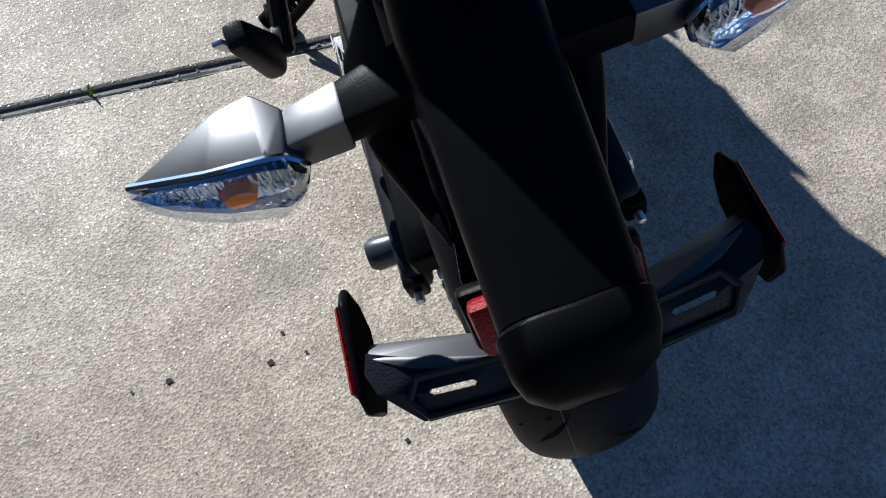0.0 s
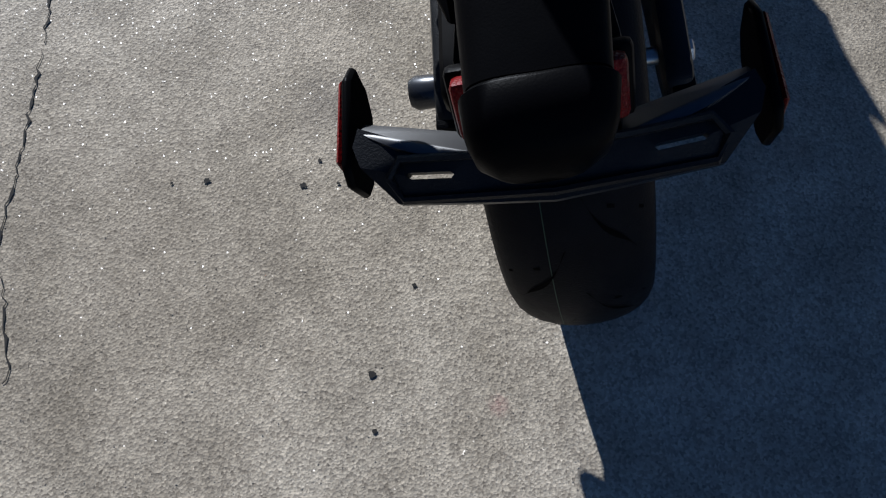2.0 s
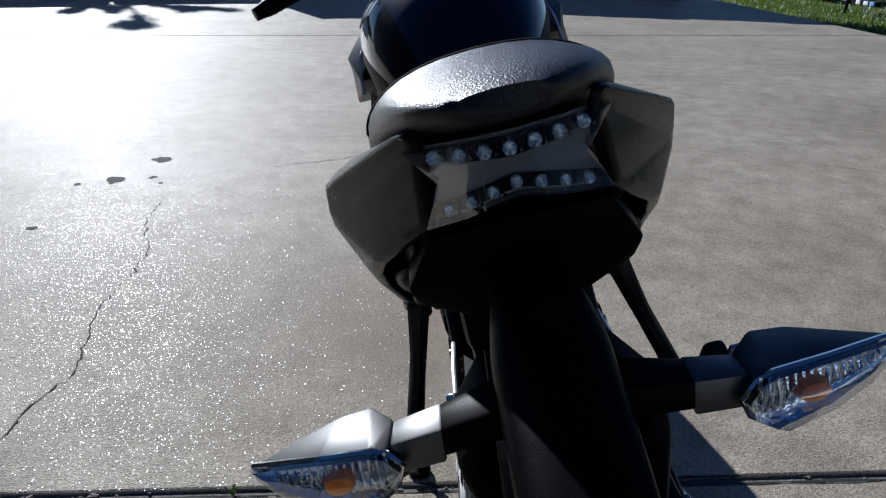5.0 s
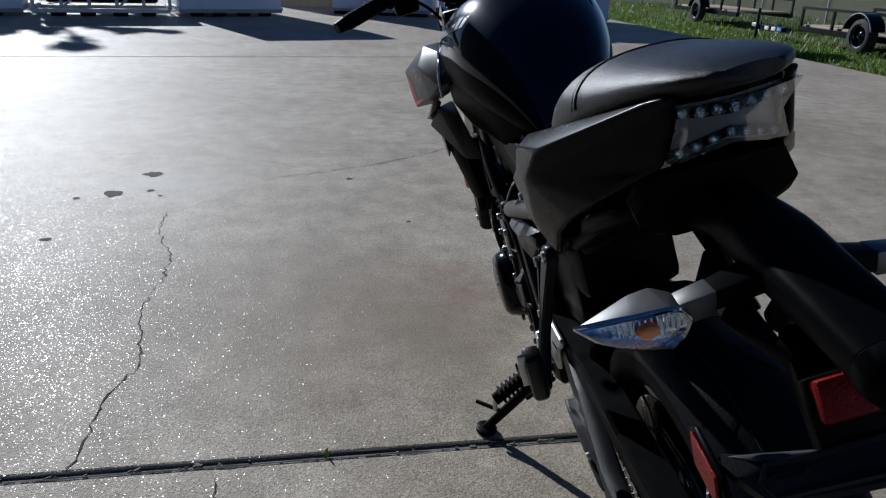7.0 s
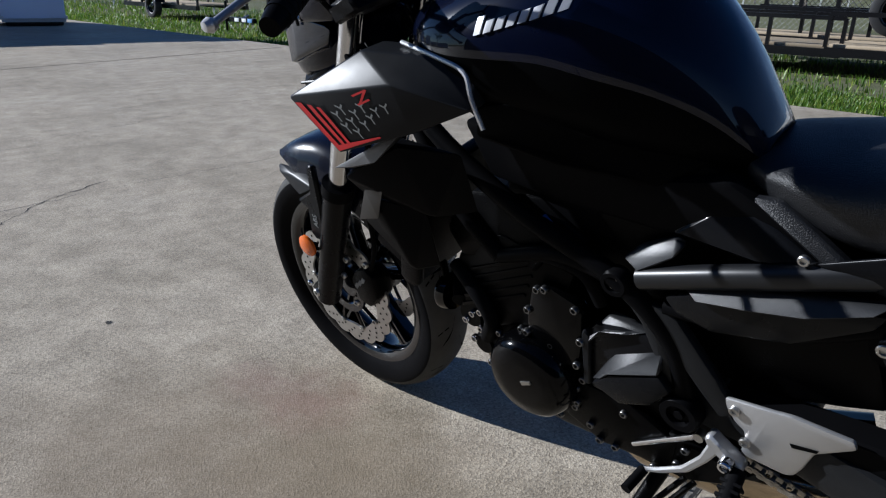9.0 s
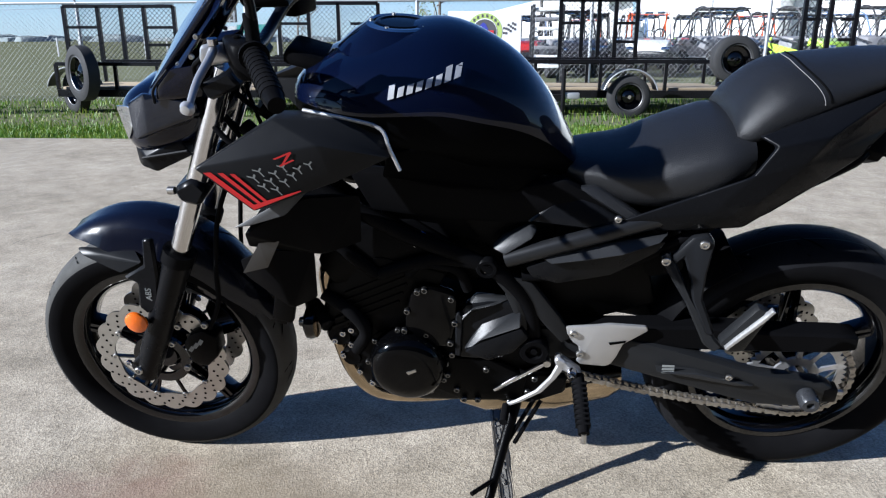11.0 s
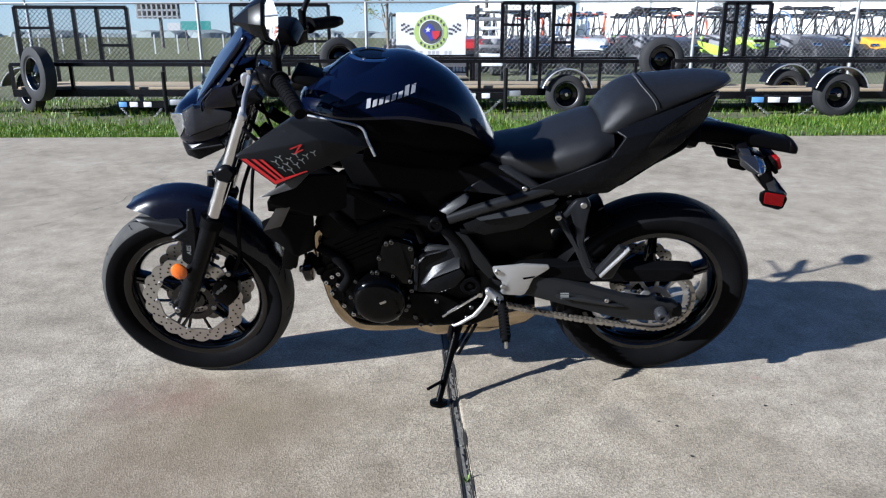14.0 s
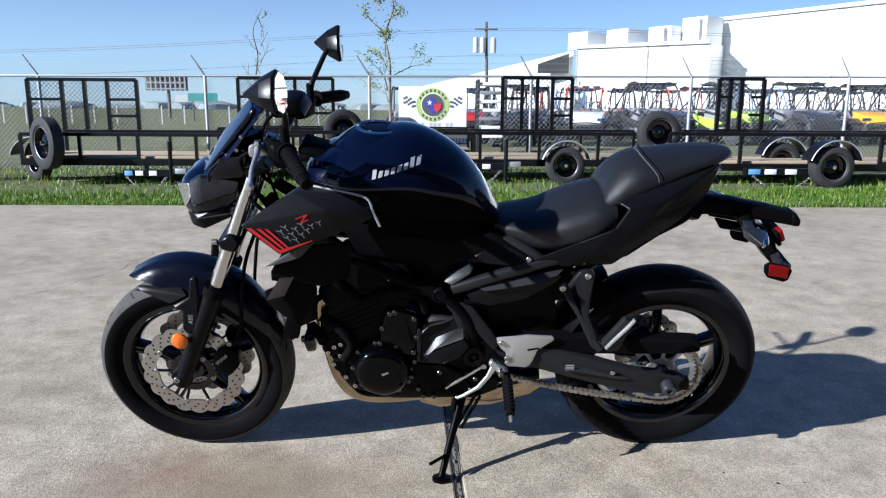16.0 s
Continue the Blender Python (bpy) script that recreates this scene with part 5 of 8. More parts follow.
for s in (-1, 1):
    loops = [[(0.0, 0.024), (0.040, 0.026), (0.070, 0.021), (0.088, 0.010), (0.108, 0.000), (0.112, 0.014), (0.108, 0.030), (0.090, 0.058), (0.040, 0.062), (0.0, 0.064)]]
    outer_ = loops[0]
    slot = [(0.056, 0.0385), (0.080, 0.0370), (0.082, 0.0390), (0.080, 0.0415), (0.056, 0.0430), (0.054, 0.0405)]
    bm = bmesh.new()
    for d in (0.005, -0.005):
        vo = [bm.verts.new(brk(s * u, w_, d)) for u, w_ in outer_]
        vi = [bm.verts.new(brk(s * u, w_, d)) for u, w_ in slot]
        ed = [bm.edges.new((vo[i], vo[(i + 1) % len(vo)])) for i in range(len(vo))] + [bm.edges.new((vi[i], vi[(i + 1) % len(vi)])) for i in range(len(vi))]
        bmesh.ops.triangle_fill(bm, use_beauty=True, edges=ed)
    bm.verts.ensure_lookup_table()
    no, ni = len(outer_), len(slot)
    base = no + ni
    for st_, cnt in ((0, no), (no, ni)):
        for i in range(cnt):
            j = (i + 1) % cnt
            bm.faces.new((bm.verts[st_ + i], bm.verts[st_ + j], bm.verts[base + st_ + j], bm.verts[base + st_ + i]))
    pb = part("plate_bracket", bm, M_DALU, bike, "black slotted number plate bracket", 20)
    part("bracket_rib", tube([brk(s * u, w_, 0.006) for u, w_ in ((0.0, 0.028), (0.045, 0.029), (0.084, 0.027), (0.092, 0.040), (0.086, 0.056), (0.0, 0.058))], 0.003, 6, None, 0), M_DALU, pb)
    slope = [brk(s * u, w_, d) for u, w_, d in ((0.108, 0.004, 0.006), (0.088, 0.018, 0.007), (0.066, 0.028, 0.007), (0.034, 0.030, 0.007), (0.109, -0.008, -0.010), (0.090, 0.000, -0.014), (0.066, 0.008, -0.014), (0.034, 0.009, -0.014), (0.108, 0.010, -0.006), (0.070, 0.030, -0.006), (0.034, 0.032, -0.006))]
    part("bracket_arm", hull(slope, 0.002), M_LAMPBODY, pb, "satin black sloping arm", 30)
    # side reflector on its backing
    hp_ = [(-0.222, 0.672), (-0.236, 0.680), (-0.298, 0.668), (-0.308, 0.655), (-0.300, 0.628), (-0.285, 0.622), (-0.235, 0.634), (-0.224, 0.650)]
    pbk = part("reflector_plate", plate(hp_, [s * (0.1165 - 0.06 * (y + 0.222)) for y, z in hp_], [s * (0.1225 - 0.06 * (y + 0.222)) for y, z in hp_], 0.002), M_PLASTIC, bike)
    part("side_reflector", plate([(-0.233, 0.676), (-0.295, 0.668), (-0.294, 0.634), (-0.235, 0.642)], [s * v_ for v_ in (0.1232, 0.127, 0.127, 0.1234)], [s * v_ for v_ in (0.1268, 0.1306, 0.1306, 0.127)], 0.002), M_RED, pbk, "red side reflector")
    part("reflector_stud", tube([(s * 0.118, -0.268, 0.655), (s * 0.112, -0.268, 0.655)], 0.0045, 8, None, 0), M_BOLT, pbk)

# indicators
for s in (-1, 1):
    def X(x, y, z):
        return (s * x + (0.008 if s < 0 else 0), y - 0.009, z + (0.013 if s < 0 else 0.008))

    st_ = part("indicator_stalk", hull([X(0.028, -0.152, 0.774), X(0.028, -0.188, 0.772), X(0.028, -0.152, 0.752), X(0.028, -0.188, 0.750), X(0.112, -0.161, 0.756), X(0.112, -0.180, 0.755), X(0.112, -0.162, 0.738), X(0.112, -0.180, 0.737)], 0.003), M_PLASTIC, bike, "black indicator stalk", 25)
    part("stalk_sleeve", hull([X(0.080, -0.158, 0.7635), X(0.080, -0.184, 0.762), X(0.080, -0.158, 0.741), X(0.080, -0.184, 0.739), X(0.114, -0.160, 0.758), X(0.114, -0.182, 0.757), X(0.114, -0.161, 0.736), X(0.114, -0.182, 0.735)], 0.002), M_LAMPBODY, st_, "", 25)
    face = ((0.208, 0.754), (0.160, 0.759), (0.126, 0.760), (0.116, 0.757), (0.107, 0.746), (0.112, 0.734), (0.124, 0.7255), (0.160, 0.731), (0.190, 0.740))

    def fy(x):
        """The lens sweeps forward towards its outer tip."""
        return -0.187 + 0.9 * max(0.0, x - 0.125) ** 1.6

    body = hull([X(x, fy(x), z) for x, z in face] + [X(0.128, -0.146, 0.762), X(0.150, -0.149, 0.7615), X(0.126, -0.150, 0.738), X(0.112, -0.160, 0.759), X(0.112, -0.160, 0.740), X(0.165, -0.158, 0.740)], 0.0015)
    ind = part("indicator", body, M_LAMPBODY, bike, "pointed indicator lamp with clear lens and amber bulb", 55)
    rimb = bmesh.new()
    tube([X(x, fy(x) - 0.001, z) for x, z in face + face[:1]], 0.0021, 6, rimb, 0)
    part("lens_rim", rimb, M_CHROME, ind)
    cxz = (0.150, 0.747)
    rings = [[X(cxz[0] + (x - cxz[0]) * f, fy(cxz[0] + (x - cxz[0]) * f) - d, cxz[1] + (z - cxz[1]) * f) for x, z in face] for f, d in ((1.0, 0.001), (0.97, 0.008), (0.82, 0.0150), (0.4, 0.019))]
    bm = loft(rings, False)
    bm.faces.new([v for v in bm.verts][-len(face):])
    lp = part("indicator_lens", bm, M_LENS, ind, "clear lens", 60)
    lp.visible_shadow = False
    rings = [[X(cxz[0] + (x - cxz[0]) * f, fy(cxz[0] + (x - cxz[0]) * f) - d, cxz[1] + (z - cxz[1]) * f) for x, z in face] for f, d in ((0.97, 0.0075), (0.80, 0.0025), (0.3, 0.0012))]
    bm = loft(rings, False)
    bm.faces.new([v for v in bm.verts][-len(face):])
    part("indicator_reflector", bm, M_FACET, ind, "", 60)
    for k in range(16):
        x = 0.114 + 0.0052 * k
        hh = max(0.002, 0.011 - 0.0006 * k)
        part("reflector_facet", hull([X(x, fy(x) - 0.003, 0.745 - hh), X(x + 0.002, fy(x) - 0.003, 0.745 - hh), X(x + 0.004, fy(x) - 0.003, 0.748 + hh), X(x + 0.002, fy(x) - 0.003, 0.748 + hh), X(x + 0.003, fy(x) - 0.0055, 0.746)], 0), M_FACET, ind, "", 10)
    bb = lathe([(0.0, 0.006), (-0.004, 0.0072), (-0.009, 0.006), (-0.011, 0.003), (-0.0115, 0.0)], (0, 0, 0), 14, "y", caps=False)
    bmesh.ops.transform(bb, matrix=Matrix.Translation(Vector(X(0.147, -0.186, 0.746))) @ Matrix.Diagonal((1.5, 1.1, 1.0, 1.0)), verts=bb.verts)
    part("indicator_bulb", bb, M_BULB, ind, "amber bulb")

# ---- front end ----
for s in (-1, 1):
    top, joint, low = Vector((s * 0.100, 1.095, 0.985)), Vector((s * 0.100, 1.290, 0.585)), Vector((s * 0.100, 1.452, 0.262))
    part("fork_tube", tube([top, joint], 0.0205, 18, None, 0), M_CHROME, bike, "polished steel fork tube")
    fl = part("fork_leg", tube([joint + (joint - low) * 0.02, joint.lerp(low, 0.04), joint.lerp(low, 0.9), low], (0.033, 0.027), 18, None, 0), M_SATIN, bike, "black lower fork leg")
    part("fork_seal", tube([joint + (joint - low) * 0.05, joint.lerp(low, 0.03)], 0.0345, 18, None, 0), M_RUBBER, fl)
    part("axle_clamp", hull([(s * x, y, z) for x in (0.078, 0.122) for y, z in ((1.475, 0.30), (1.43, 0.335), (1.415, 0.30), (1.43, 0.268), (1.462, 0.262))], 0.006), M_SATIN, fl)
    part("clamp_bolt", bolt((s * 0.122, 1.452, 0.290), 0.010, 0.010, s), M_STEEL, fl)
    part("clamp_bolt", bolt((s * 0.122, 1.470, 0.312), 0.007, 0.008, s), M_CHROME, fl)
    # brake caliper behind the leg
    cal = part("brake_caliper", hull([(s * x, y, z) for x in (0.045, 0.098) for y, z in ((1.345, 0.345), (1.325, 0.372), (1.290, 0.388), (1.262, 0.370), (1.265, 0.315), (1.300, 0.280), (1.335, 0.292))], 0.008), M_ENGINE, bike, "black two-piston brake caliper")
    bm = bmesh.new()
    for k in range(3):
        box((s * 0.0985, 1.325 - 0.013 * k, 0.335 + 0.010 * k), (0.001, 0.009, 0.016), (38, 0, 0), 0, bm)
    part("caliper_marks", bm, M_GREYDECAL, cal)
    for y, z in ((1.345, 0.395), (1.372, 0.345), (1.352, 0.275), (1.28, 0.40)):
        part("caliper_bolt", bolt((s * 0.090, y, z), 0.008, 0.008, s), M_STEEL, cal)
    part("brake_hose", tube([(s * 0.085, 1.275, 0.385), (s * 0.09, 1.235, 0.46), (s * 0.095, 1.215, 0.56), (s * 0.085, 1.185, 0.68), (s * 0.05, 1.13, 0.80)], 0.0055, 8), M_RUBBER, bike)
    # amber reflector
    ab = lathe([(0, 0.0), (0, 0.026), (s * 0.006, 0.026), (s * 0.010, 0.020), (s * 0.012, 0.0)], (s * 0.136, 1.408, 0.438), 24, "x")
    for vtx in ab.verts:
        vtx.co.y = 1.408 + (vtx.co.y - 1.408) * 0.95
    part("amber_reflector", ab, M_AMBER, bike, "round amber fork reflector")
    part("reflector_bracket", tube([(s * 0.122, 1.395, 0.43), (s * 0.136, 1.408, 0.438)], 0.010, 8, None, 0), M_PLASTIC, bike)
    # fender leg panel
    part("fender_stay", plate([(1.415, 0.545), (1.385, 0.530), (1.400, 0.468), (1.385, 0.450), (1.352, 0.470), (1.335, 0.545), (1.322, 0.640), (1.345, 0.640), (1.360, 0.575)], s * 0.112, s * 0.126, 0.005), M_SATIN, bike, "black fender stay on the fork leg")
    lx = Vector((0, -0.16, 0.987)).normalized()
    nx = Vector((s, 0, 0))
    ly = nx.cross(lx)
    text_part("lettering", "ABS", 0.019, Matrix.Translation((s * 0.1268, 1.366, 0.505)) @ Matrix((lx, ly, nx)).transposed().to_4x4(), M_GREYDECAL, bike)

# front fender: arched shell, with a lower edge greyed as if sunlit
rings = []
for k, a in enumerate(np.linspace(radians(66), radians(163), 22)):
    f = k / 21
    r0 = 0.322 + 0.022 * math.sin(math.pi * min(1, f * 1.3)) + 0.006
    hw = 0.030 + 0.050 * min(1, f * 5) ** 0.6
    if f > 0.8:
        hw *= 1 - 0.25 * (f - 0.8) / 0.2
    drop = 0.075 * min(1, f * 4) * (1 if f < 0.55 else 1 - 0.55 * (f - 0.55) / 0.45)
    c, s_ = math.cos(a), math.sin(a)
    ring = []
    for th in (0.0, 0.004):
        us = np.linspace(-1, 1, 13) if th == 0 else np.linspace(1, -1, 13)
        for u in us:
            rr_ = r0 + th - drop * abs(u) ** 3.2
            ring.append(((hw + th) * math.copysign(abs(u) ** 0.8, u), FRONT.y + rr_ * c, FRONT.z + rr_ * s_))
    rings.append(ring)
fd = part("front_fender", loft(rings), M_FENDER, bike, "satin black front fender", 50)
for s in (-1, 1):
    v = [(0.066, 1.545, 0.590), (0.088, 1.470, 0.582), (0.104, 1.390, 0.566), (0.106, 1.372, 0.572), (0.108, 1.430, 0.545), (0.095, 1.430, 0.577), (0.085, 1.52, 0.576), (0.075, 1.40, 0.590)]
    part("fender_side", hull([(s * x, y, z) for x, y, z in v], 0.003), M_GREYP, fd, "fender side facet, in lighter satin as if sunlit")

# steering: clamps, bar, grips, levers, switches
part("triple_clamp", plate([(1.175, 0.748), (1.198, 0.778), (1.245, 0.755), (1.238, 0.725), (1.20, 0.715)], -0.128, 0.128, 0.008), M_SATIN, bike, "black lower triple clamp")
part("clamp_bolt", lathe([(0, 0.0), (0, 0.008), (0.014, 0.008), (0.014, 0.0)], (-0.118, 1.245, 0.748), 10, "y"), M_STEEL, bike)
part("top_clamp", plate([(1.06, 0.955), (1.08, 0.985), (1.14, 0.960), (1.125, 0.930)], -0.13, 0.13, 0.006), M_SATIN, bike)
part("handlebar", tube([(-0.385, 0.906, 1.016), (-0.26, 0.973, 1.046), (-0.17, 1.020, 1.042), (-0.08, 1.055, 1.005), (0.08, 1.055, 1.005), (0.17, 1.020, 1.042), (0.26, 0.973, 1.046), (0.385, 0.894, 1.024)], 0.012, 14), M_SATIN, bike, "black handlebar")
for s in (-1, 1):
    a, b = Vector((s * 0.262, 0.972, 1.046)), Vector((s * 0.378, 0.910 if s < 0 else 0.898, 1.018 if s < 0 else 1.026))
    g = part("grip", tube([a, b], 0.0175, 18, None, 0), M_RUBBER, bike, "black ribbed rubber grip")
    bm = bmesh.new()
    for k in range(9):
        p = a.lerp(b, 0.06 + 0.10 * k)
        q = a.lerp(b, 0.10 + 0.10 * k)
        tube([p, q], 0.0185, 14, bm, 0)
    part("grip_ribs", bm, M_RUBBER, g)
    part("grip_flange", tube([a, a.lerp(b, 0.04)], 0.024, 18, None, 0), M_RUBBER, g)
    part("bar_weight", tube([b, b + (b - a).normalized() * 0.028], (0.0165, 0.013), 16, None, 0), M_PLASTIC, bike, "black bar-end weight")
    part("switch_housing", hull([(s * x, y, z) for x, y, z in ((0.185, 1.055, 1.062), (0.185, 1.015, 1.064), (0.25, 1.015, 1.060), (0.25, 0.972, 1.060), (0.185, 1.05, 1.005), (0.19, 1.01, 1.0), (0.25, 1.012, 1.0), (0.255, 0.975, 1.0))], 0.008), M_PLASTIC, bike, "black switch housing")
    part("switch_button", box((s * 0.215, 1.012, 1.064), (0.012, 0.010, 0.006), (0, 0, 0), 0.002), M_REDDECAL if s > 0 else M_PLASTIC, bike)
    # lever and perch
    pc = part("lever_perch", hull([(s * x, y, z) for x, y, z in ((0.185, 1.040, 1.052), (0.185, 1.050, 1.015), (0.225, 1.072, 1.056), (0.230, 1.080, 1.020), (0.20, 1.085, 1.045), (0.21, 1.025, 1.025))], 0.006), M_ALU if s < 0 else M_SATIN, bike, "lever perch")
    part("perch_bolt", lathe([(0, 0.0), (0, 0.009), (0.010, 0.009), (0.012, 0.006), (0.012, 0.0)], (s * 0.215, 1.055, 1.052), 10, "z"), M_CHROME, bike)
    part("lever", tube([(s * 0.218, 1.056, 1.044), (s * 0.255, 1.048, 1.040), (s * 0.330, 1.040, 1.026), (s * 0.400, 1.026, 1.011)], (0.0075, 0.0052), 10), M_ALU, bike, "silver brake lever" if s > 0 else "silver clutch lever")
    part("lever_ball", lathe([(-0.011, 0), (-0.009, 0.007), (0, 0.011), (0.009, 0.007), (0.011, 0)], (s * 0.404, 1.027, 1.010), 14, "x"), M_ALU, bike)
    part("cable", tube([(s * 0.20, 1.085, 1.03), (s * 0.15, 1.13, 0.99), (s * 0.09, 1.13, 0.90), (s * 0.05, 1.10, 0.80)], 0.0045, 8), M_RUBBER, bike)
    # mirror: pointed faceted housing, glass towards the rider
    hc = Vector((-0.310, 0.958, 1.196)) if s < 0 else Vector((0.322, 0.885, 1.195))
    part("mirror_stem", tube([(s * 0.222, 0.985, 1.05), (s * 0.222, 0.980, 1.09), Vector((s * 0.232, 0.975, 1.12)).lerp(hc, 0.25), hc + Vector((s * -0.035, 0.035, -0.005))], (0.0095, 0.007), 12), M_SATIN, bike, "black mirror stem")
    part("stem_boot", tube([(s * 0.222, 0.985, 1.045), (s * 0.222, 0.982, 1.10)], 0.0115, 12, None, 0), M_RUBBER, bike)
    turn = radians(s * -3)
    outline = ((-0.074, -0.006), (-0.050, -0.044), (0.002, -0.050), (0.052, -0.030), (0.070, 0.004), (0.040, 0.044), (-0.005, 0.052), (-0.050, 0.032))

    def on_mirror(u, v_, d):
        """u outwards, v_ up, d ahead of the glass."""
        c_, s2 = math.cos(turn), math.sin(turn)
        return hc + Vector((s * u * c_ - d * s2, s * u * s2 + d * c_, v_))

    tipd = (0.006, 0.002)
    ringm = [[on_mirror(tipd[0] + (u - tipd[0]) * f, tipd[1] + (v_ - tipd[1]) * f, d) for u, v_ in outline] for d, f in ((-0.004, 0.97), (0.003, 1.02), (0.034, 0.72), (0.074, 0.12), (0.079, 0.03))]
    mbm = loft(ringm)
    bmesh.ops.bevel(mbm, geom=mbm.edges[:], offset=0.0025, segments=2, affect="EDGES", profile=0.5, clamp_overlap=True)
    mh = part("mirror", mbm, M_SATIN, bike, "faceted black mirror housing", 25)
    bm = bmesh.new()
    bm.faces.new([bm.verts.new(on_mirror(u * 0.90, v_ * 0.90, -0.0050)) for u, v_ in outline])
    part("mirror_glass", bm, M_MIRROR, mh, "mirror glass", 0)

# headlight, flyscreen, instruments
HL = [(1.352, 0.862, 0.040, 0.030, 0.020), (1.338, 0.866, 0.072, 0.052, 0.050), (1.310, 0.876, 0.098, 0.062, 0.075), (1.270, 0.884, 0.112, 0.062, 0.080), (1.21, 0.886, 0.110, 0.050, 0.060), (1.15, 0.890, 0.085, 0.030, 0.035)]
part("headlight_shell", loft([ring_y(*r, 3.2, 28) for r in dense(HL)]), M_SCREEN, bike, "black angular headlight shell", 40)
for s in (-1, 1):
    lens_o = [(0.020, 1.357, 0.872), (0.060, 1.352, 0.905), (0.104, 1.300, 0.918), (0.116, 1.282, 0.905), (0.108, 1.305, 0.868), (0.085, 1.330, 0.840), (0.030, 1.356, 0.846)]
    part("headlight_lens", hull([(s * x, y, z) for x, y, z in lens_o] + [(s * 0.05, 1.30, 0.88)], 0.002), M_FACET, bike, "silver headlight reflector behind clear lens", 20)
    part("headlight_side", hull([(s * x, y, z) for x, y, z in ((0.112, 1.295, 0.925), (0.120, 1.255, 0.945), (0.122, 1.150, 0.925), (0.124, 1.165, 0.900), (0.124, 1.265, 0.868), (0.116, 1.300, 0.850), (0.09, 1.27, 0.94), (0.09, 1.2, 0.87))], 0.005), M_HLENS, bike, "smoky glossy headlight side lens", 30)
part("headlight_chin", hull([(s * x, y, z) for s in (-1, 1) for x, y, z in ((0.045, 1.345, 0.808), (0.090, 1.318, 0.790), (0.096, 1.284, 0.778), (0.102, 1.200, 0.815), (0.06, 1.335, 0.830), (0.100, 1.22, 0.850), (0.104, 1.295, 0.812))], 0.004), M_SATIN, bike, "black headlight chin", 25)
part("chin_edge", tube([(-0.106, 1.300, 0.812), (-0.106, 1.260, 0.818), (-0.106, 1.205, 0.826)], 0.003, 6), M_GREYP, bike)
for s in (-1, 1):
    out = [(1.105, 1.112), (1.080, 1.118), (1.070, 1.106), (1.088, 1.088), (1.124, 1.042), (1.176, 0.982), (1.228, 0.938), (1.262, 0.925), (1.255, 0.945), (1.225, 0.965), (1.170, 1.020)]
    xo = (0.072, 0.082, 0.090, 0.098, 0.106, 0.112, 0.116, 0.112, 0.094, 0.086, 0.078)
    part("flyscreen_side", plate(out, [s * (v_ - 0.022) for v_ in xo], [s * v_ for v_ in xo], 0.004), M_SCREEN, bike, "glossy blue-black flyscreen side", 30)
    for y, z in ((1.135, 1.040), (1.180, 0.992), (1.152, 1.005), (1.205, 0.968)):
        part("screen_bolt", bolt((s * 0.101, y, z), 0.005, 0.005, s), M_STEEL, bike)
    part("headlight_ear", hull([(s * x, y, z) for x, y, z in ((0.122, 1.232, 0.930), (0.126, 1.222, 0.960), (0.128, 1.185, 0.992), (0.124, 1.120, 1.000), (0.120, 1.140, 0.935), (0.128, 1.215, 0.945), (0.095, 1.2, 0.96))], 0.003), M_SCREEN, bike, "glossy black headlight side cover", 25)
    part("ear_edge", tube([(s * 0.126, 1.232, 0.928), (s * 0.128, 1.226, 0.955), (s * 0.130, 1.190, 0.990)], (0.003, 0.002), 6), M_GREYP, bike)
part("flyscreen", hull([(s * x, y, z) for s in (-1, 1) for x, y, z in ((0.085, 1.098, 1.112), (0.092, 1.180, 1.012), (0.095, 1.258, 0.940), (0.05, 1.275, 0.935), (0.05, 1.110, 1.112), (0.085, 1.09, 1.100), (0.088, 1.25, 0.928), (0.0, 1.125, 1.122), (0.0, 1.205, 1.045), (0.0, 1.285, 0.950))], 0.006), M_SCREEN, bike, "dark flyscreen over the headlight")
part("instrument_panel", hull([(s * x, y, z) for s in (-1, 1) for x, y, z in ((0.078, 0.985, 1.118), (0.078, 0.965, 1.078), (0.082, 1.060, 1.112), (0.072, 1.055, 1.078), (0.06, 1.02, 1.124))], 0.010), M_PLASTIC, bike, "dark instrument display")
for k, (dx, y0) in enumerate(((-0.03, 1.12), (0.03, 1.12), (-0.06, 1.14))):
    part("wiring_loom", tube([(dx, y0, 1.0), (dx * 1.6, 1.16, 0.92), (dx * 2.0, 1.10, 0.84), (dx * 1.3, 1.02, 0.80)], 0.006, 8), M_RUBBER, bike)

BODY["on"] = False

# ---- ground ----
GZ = -0.03
EDGE = 5.65


def turf(y):
    """The turf beyond the lot falls gently along the fence."""
    return GZ - 0.012 * max(-8.0, min(12.0, y))


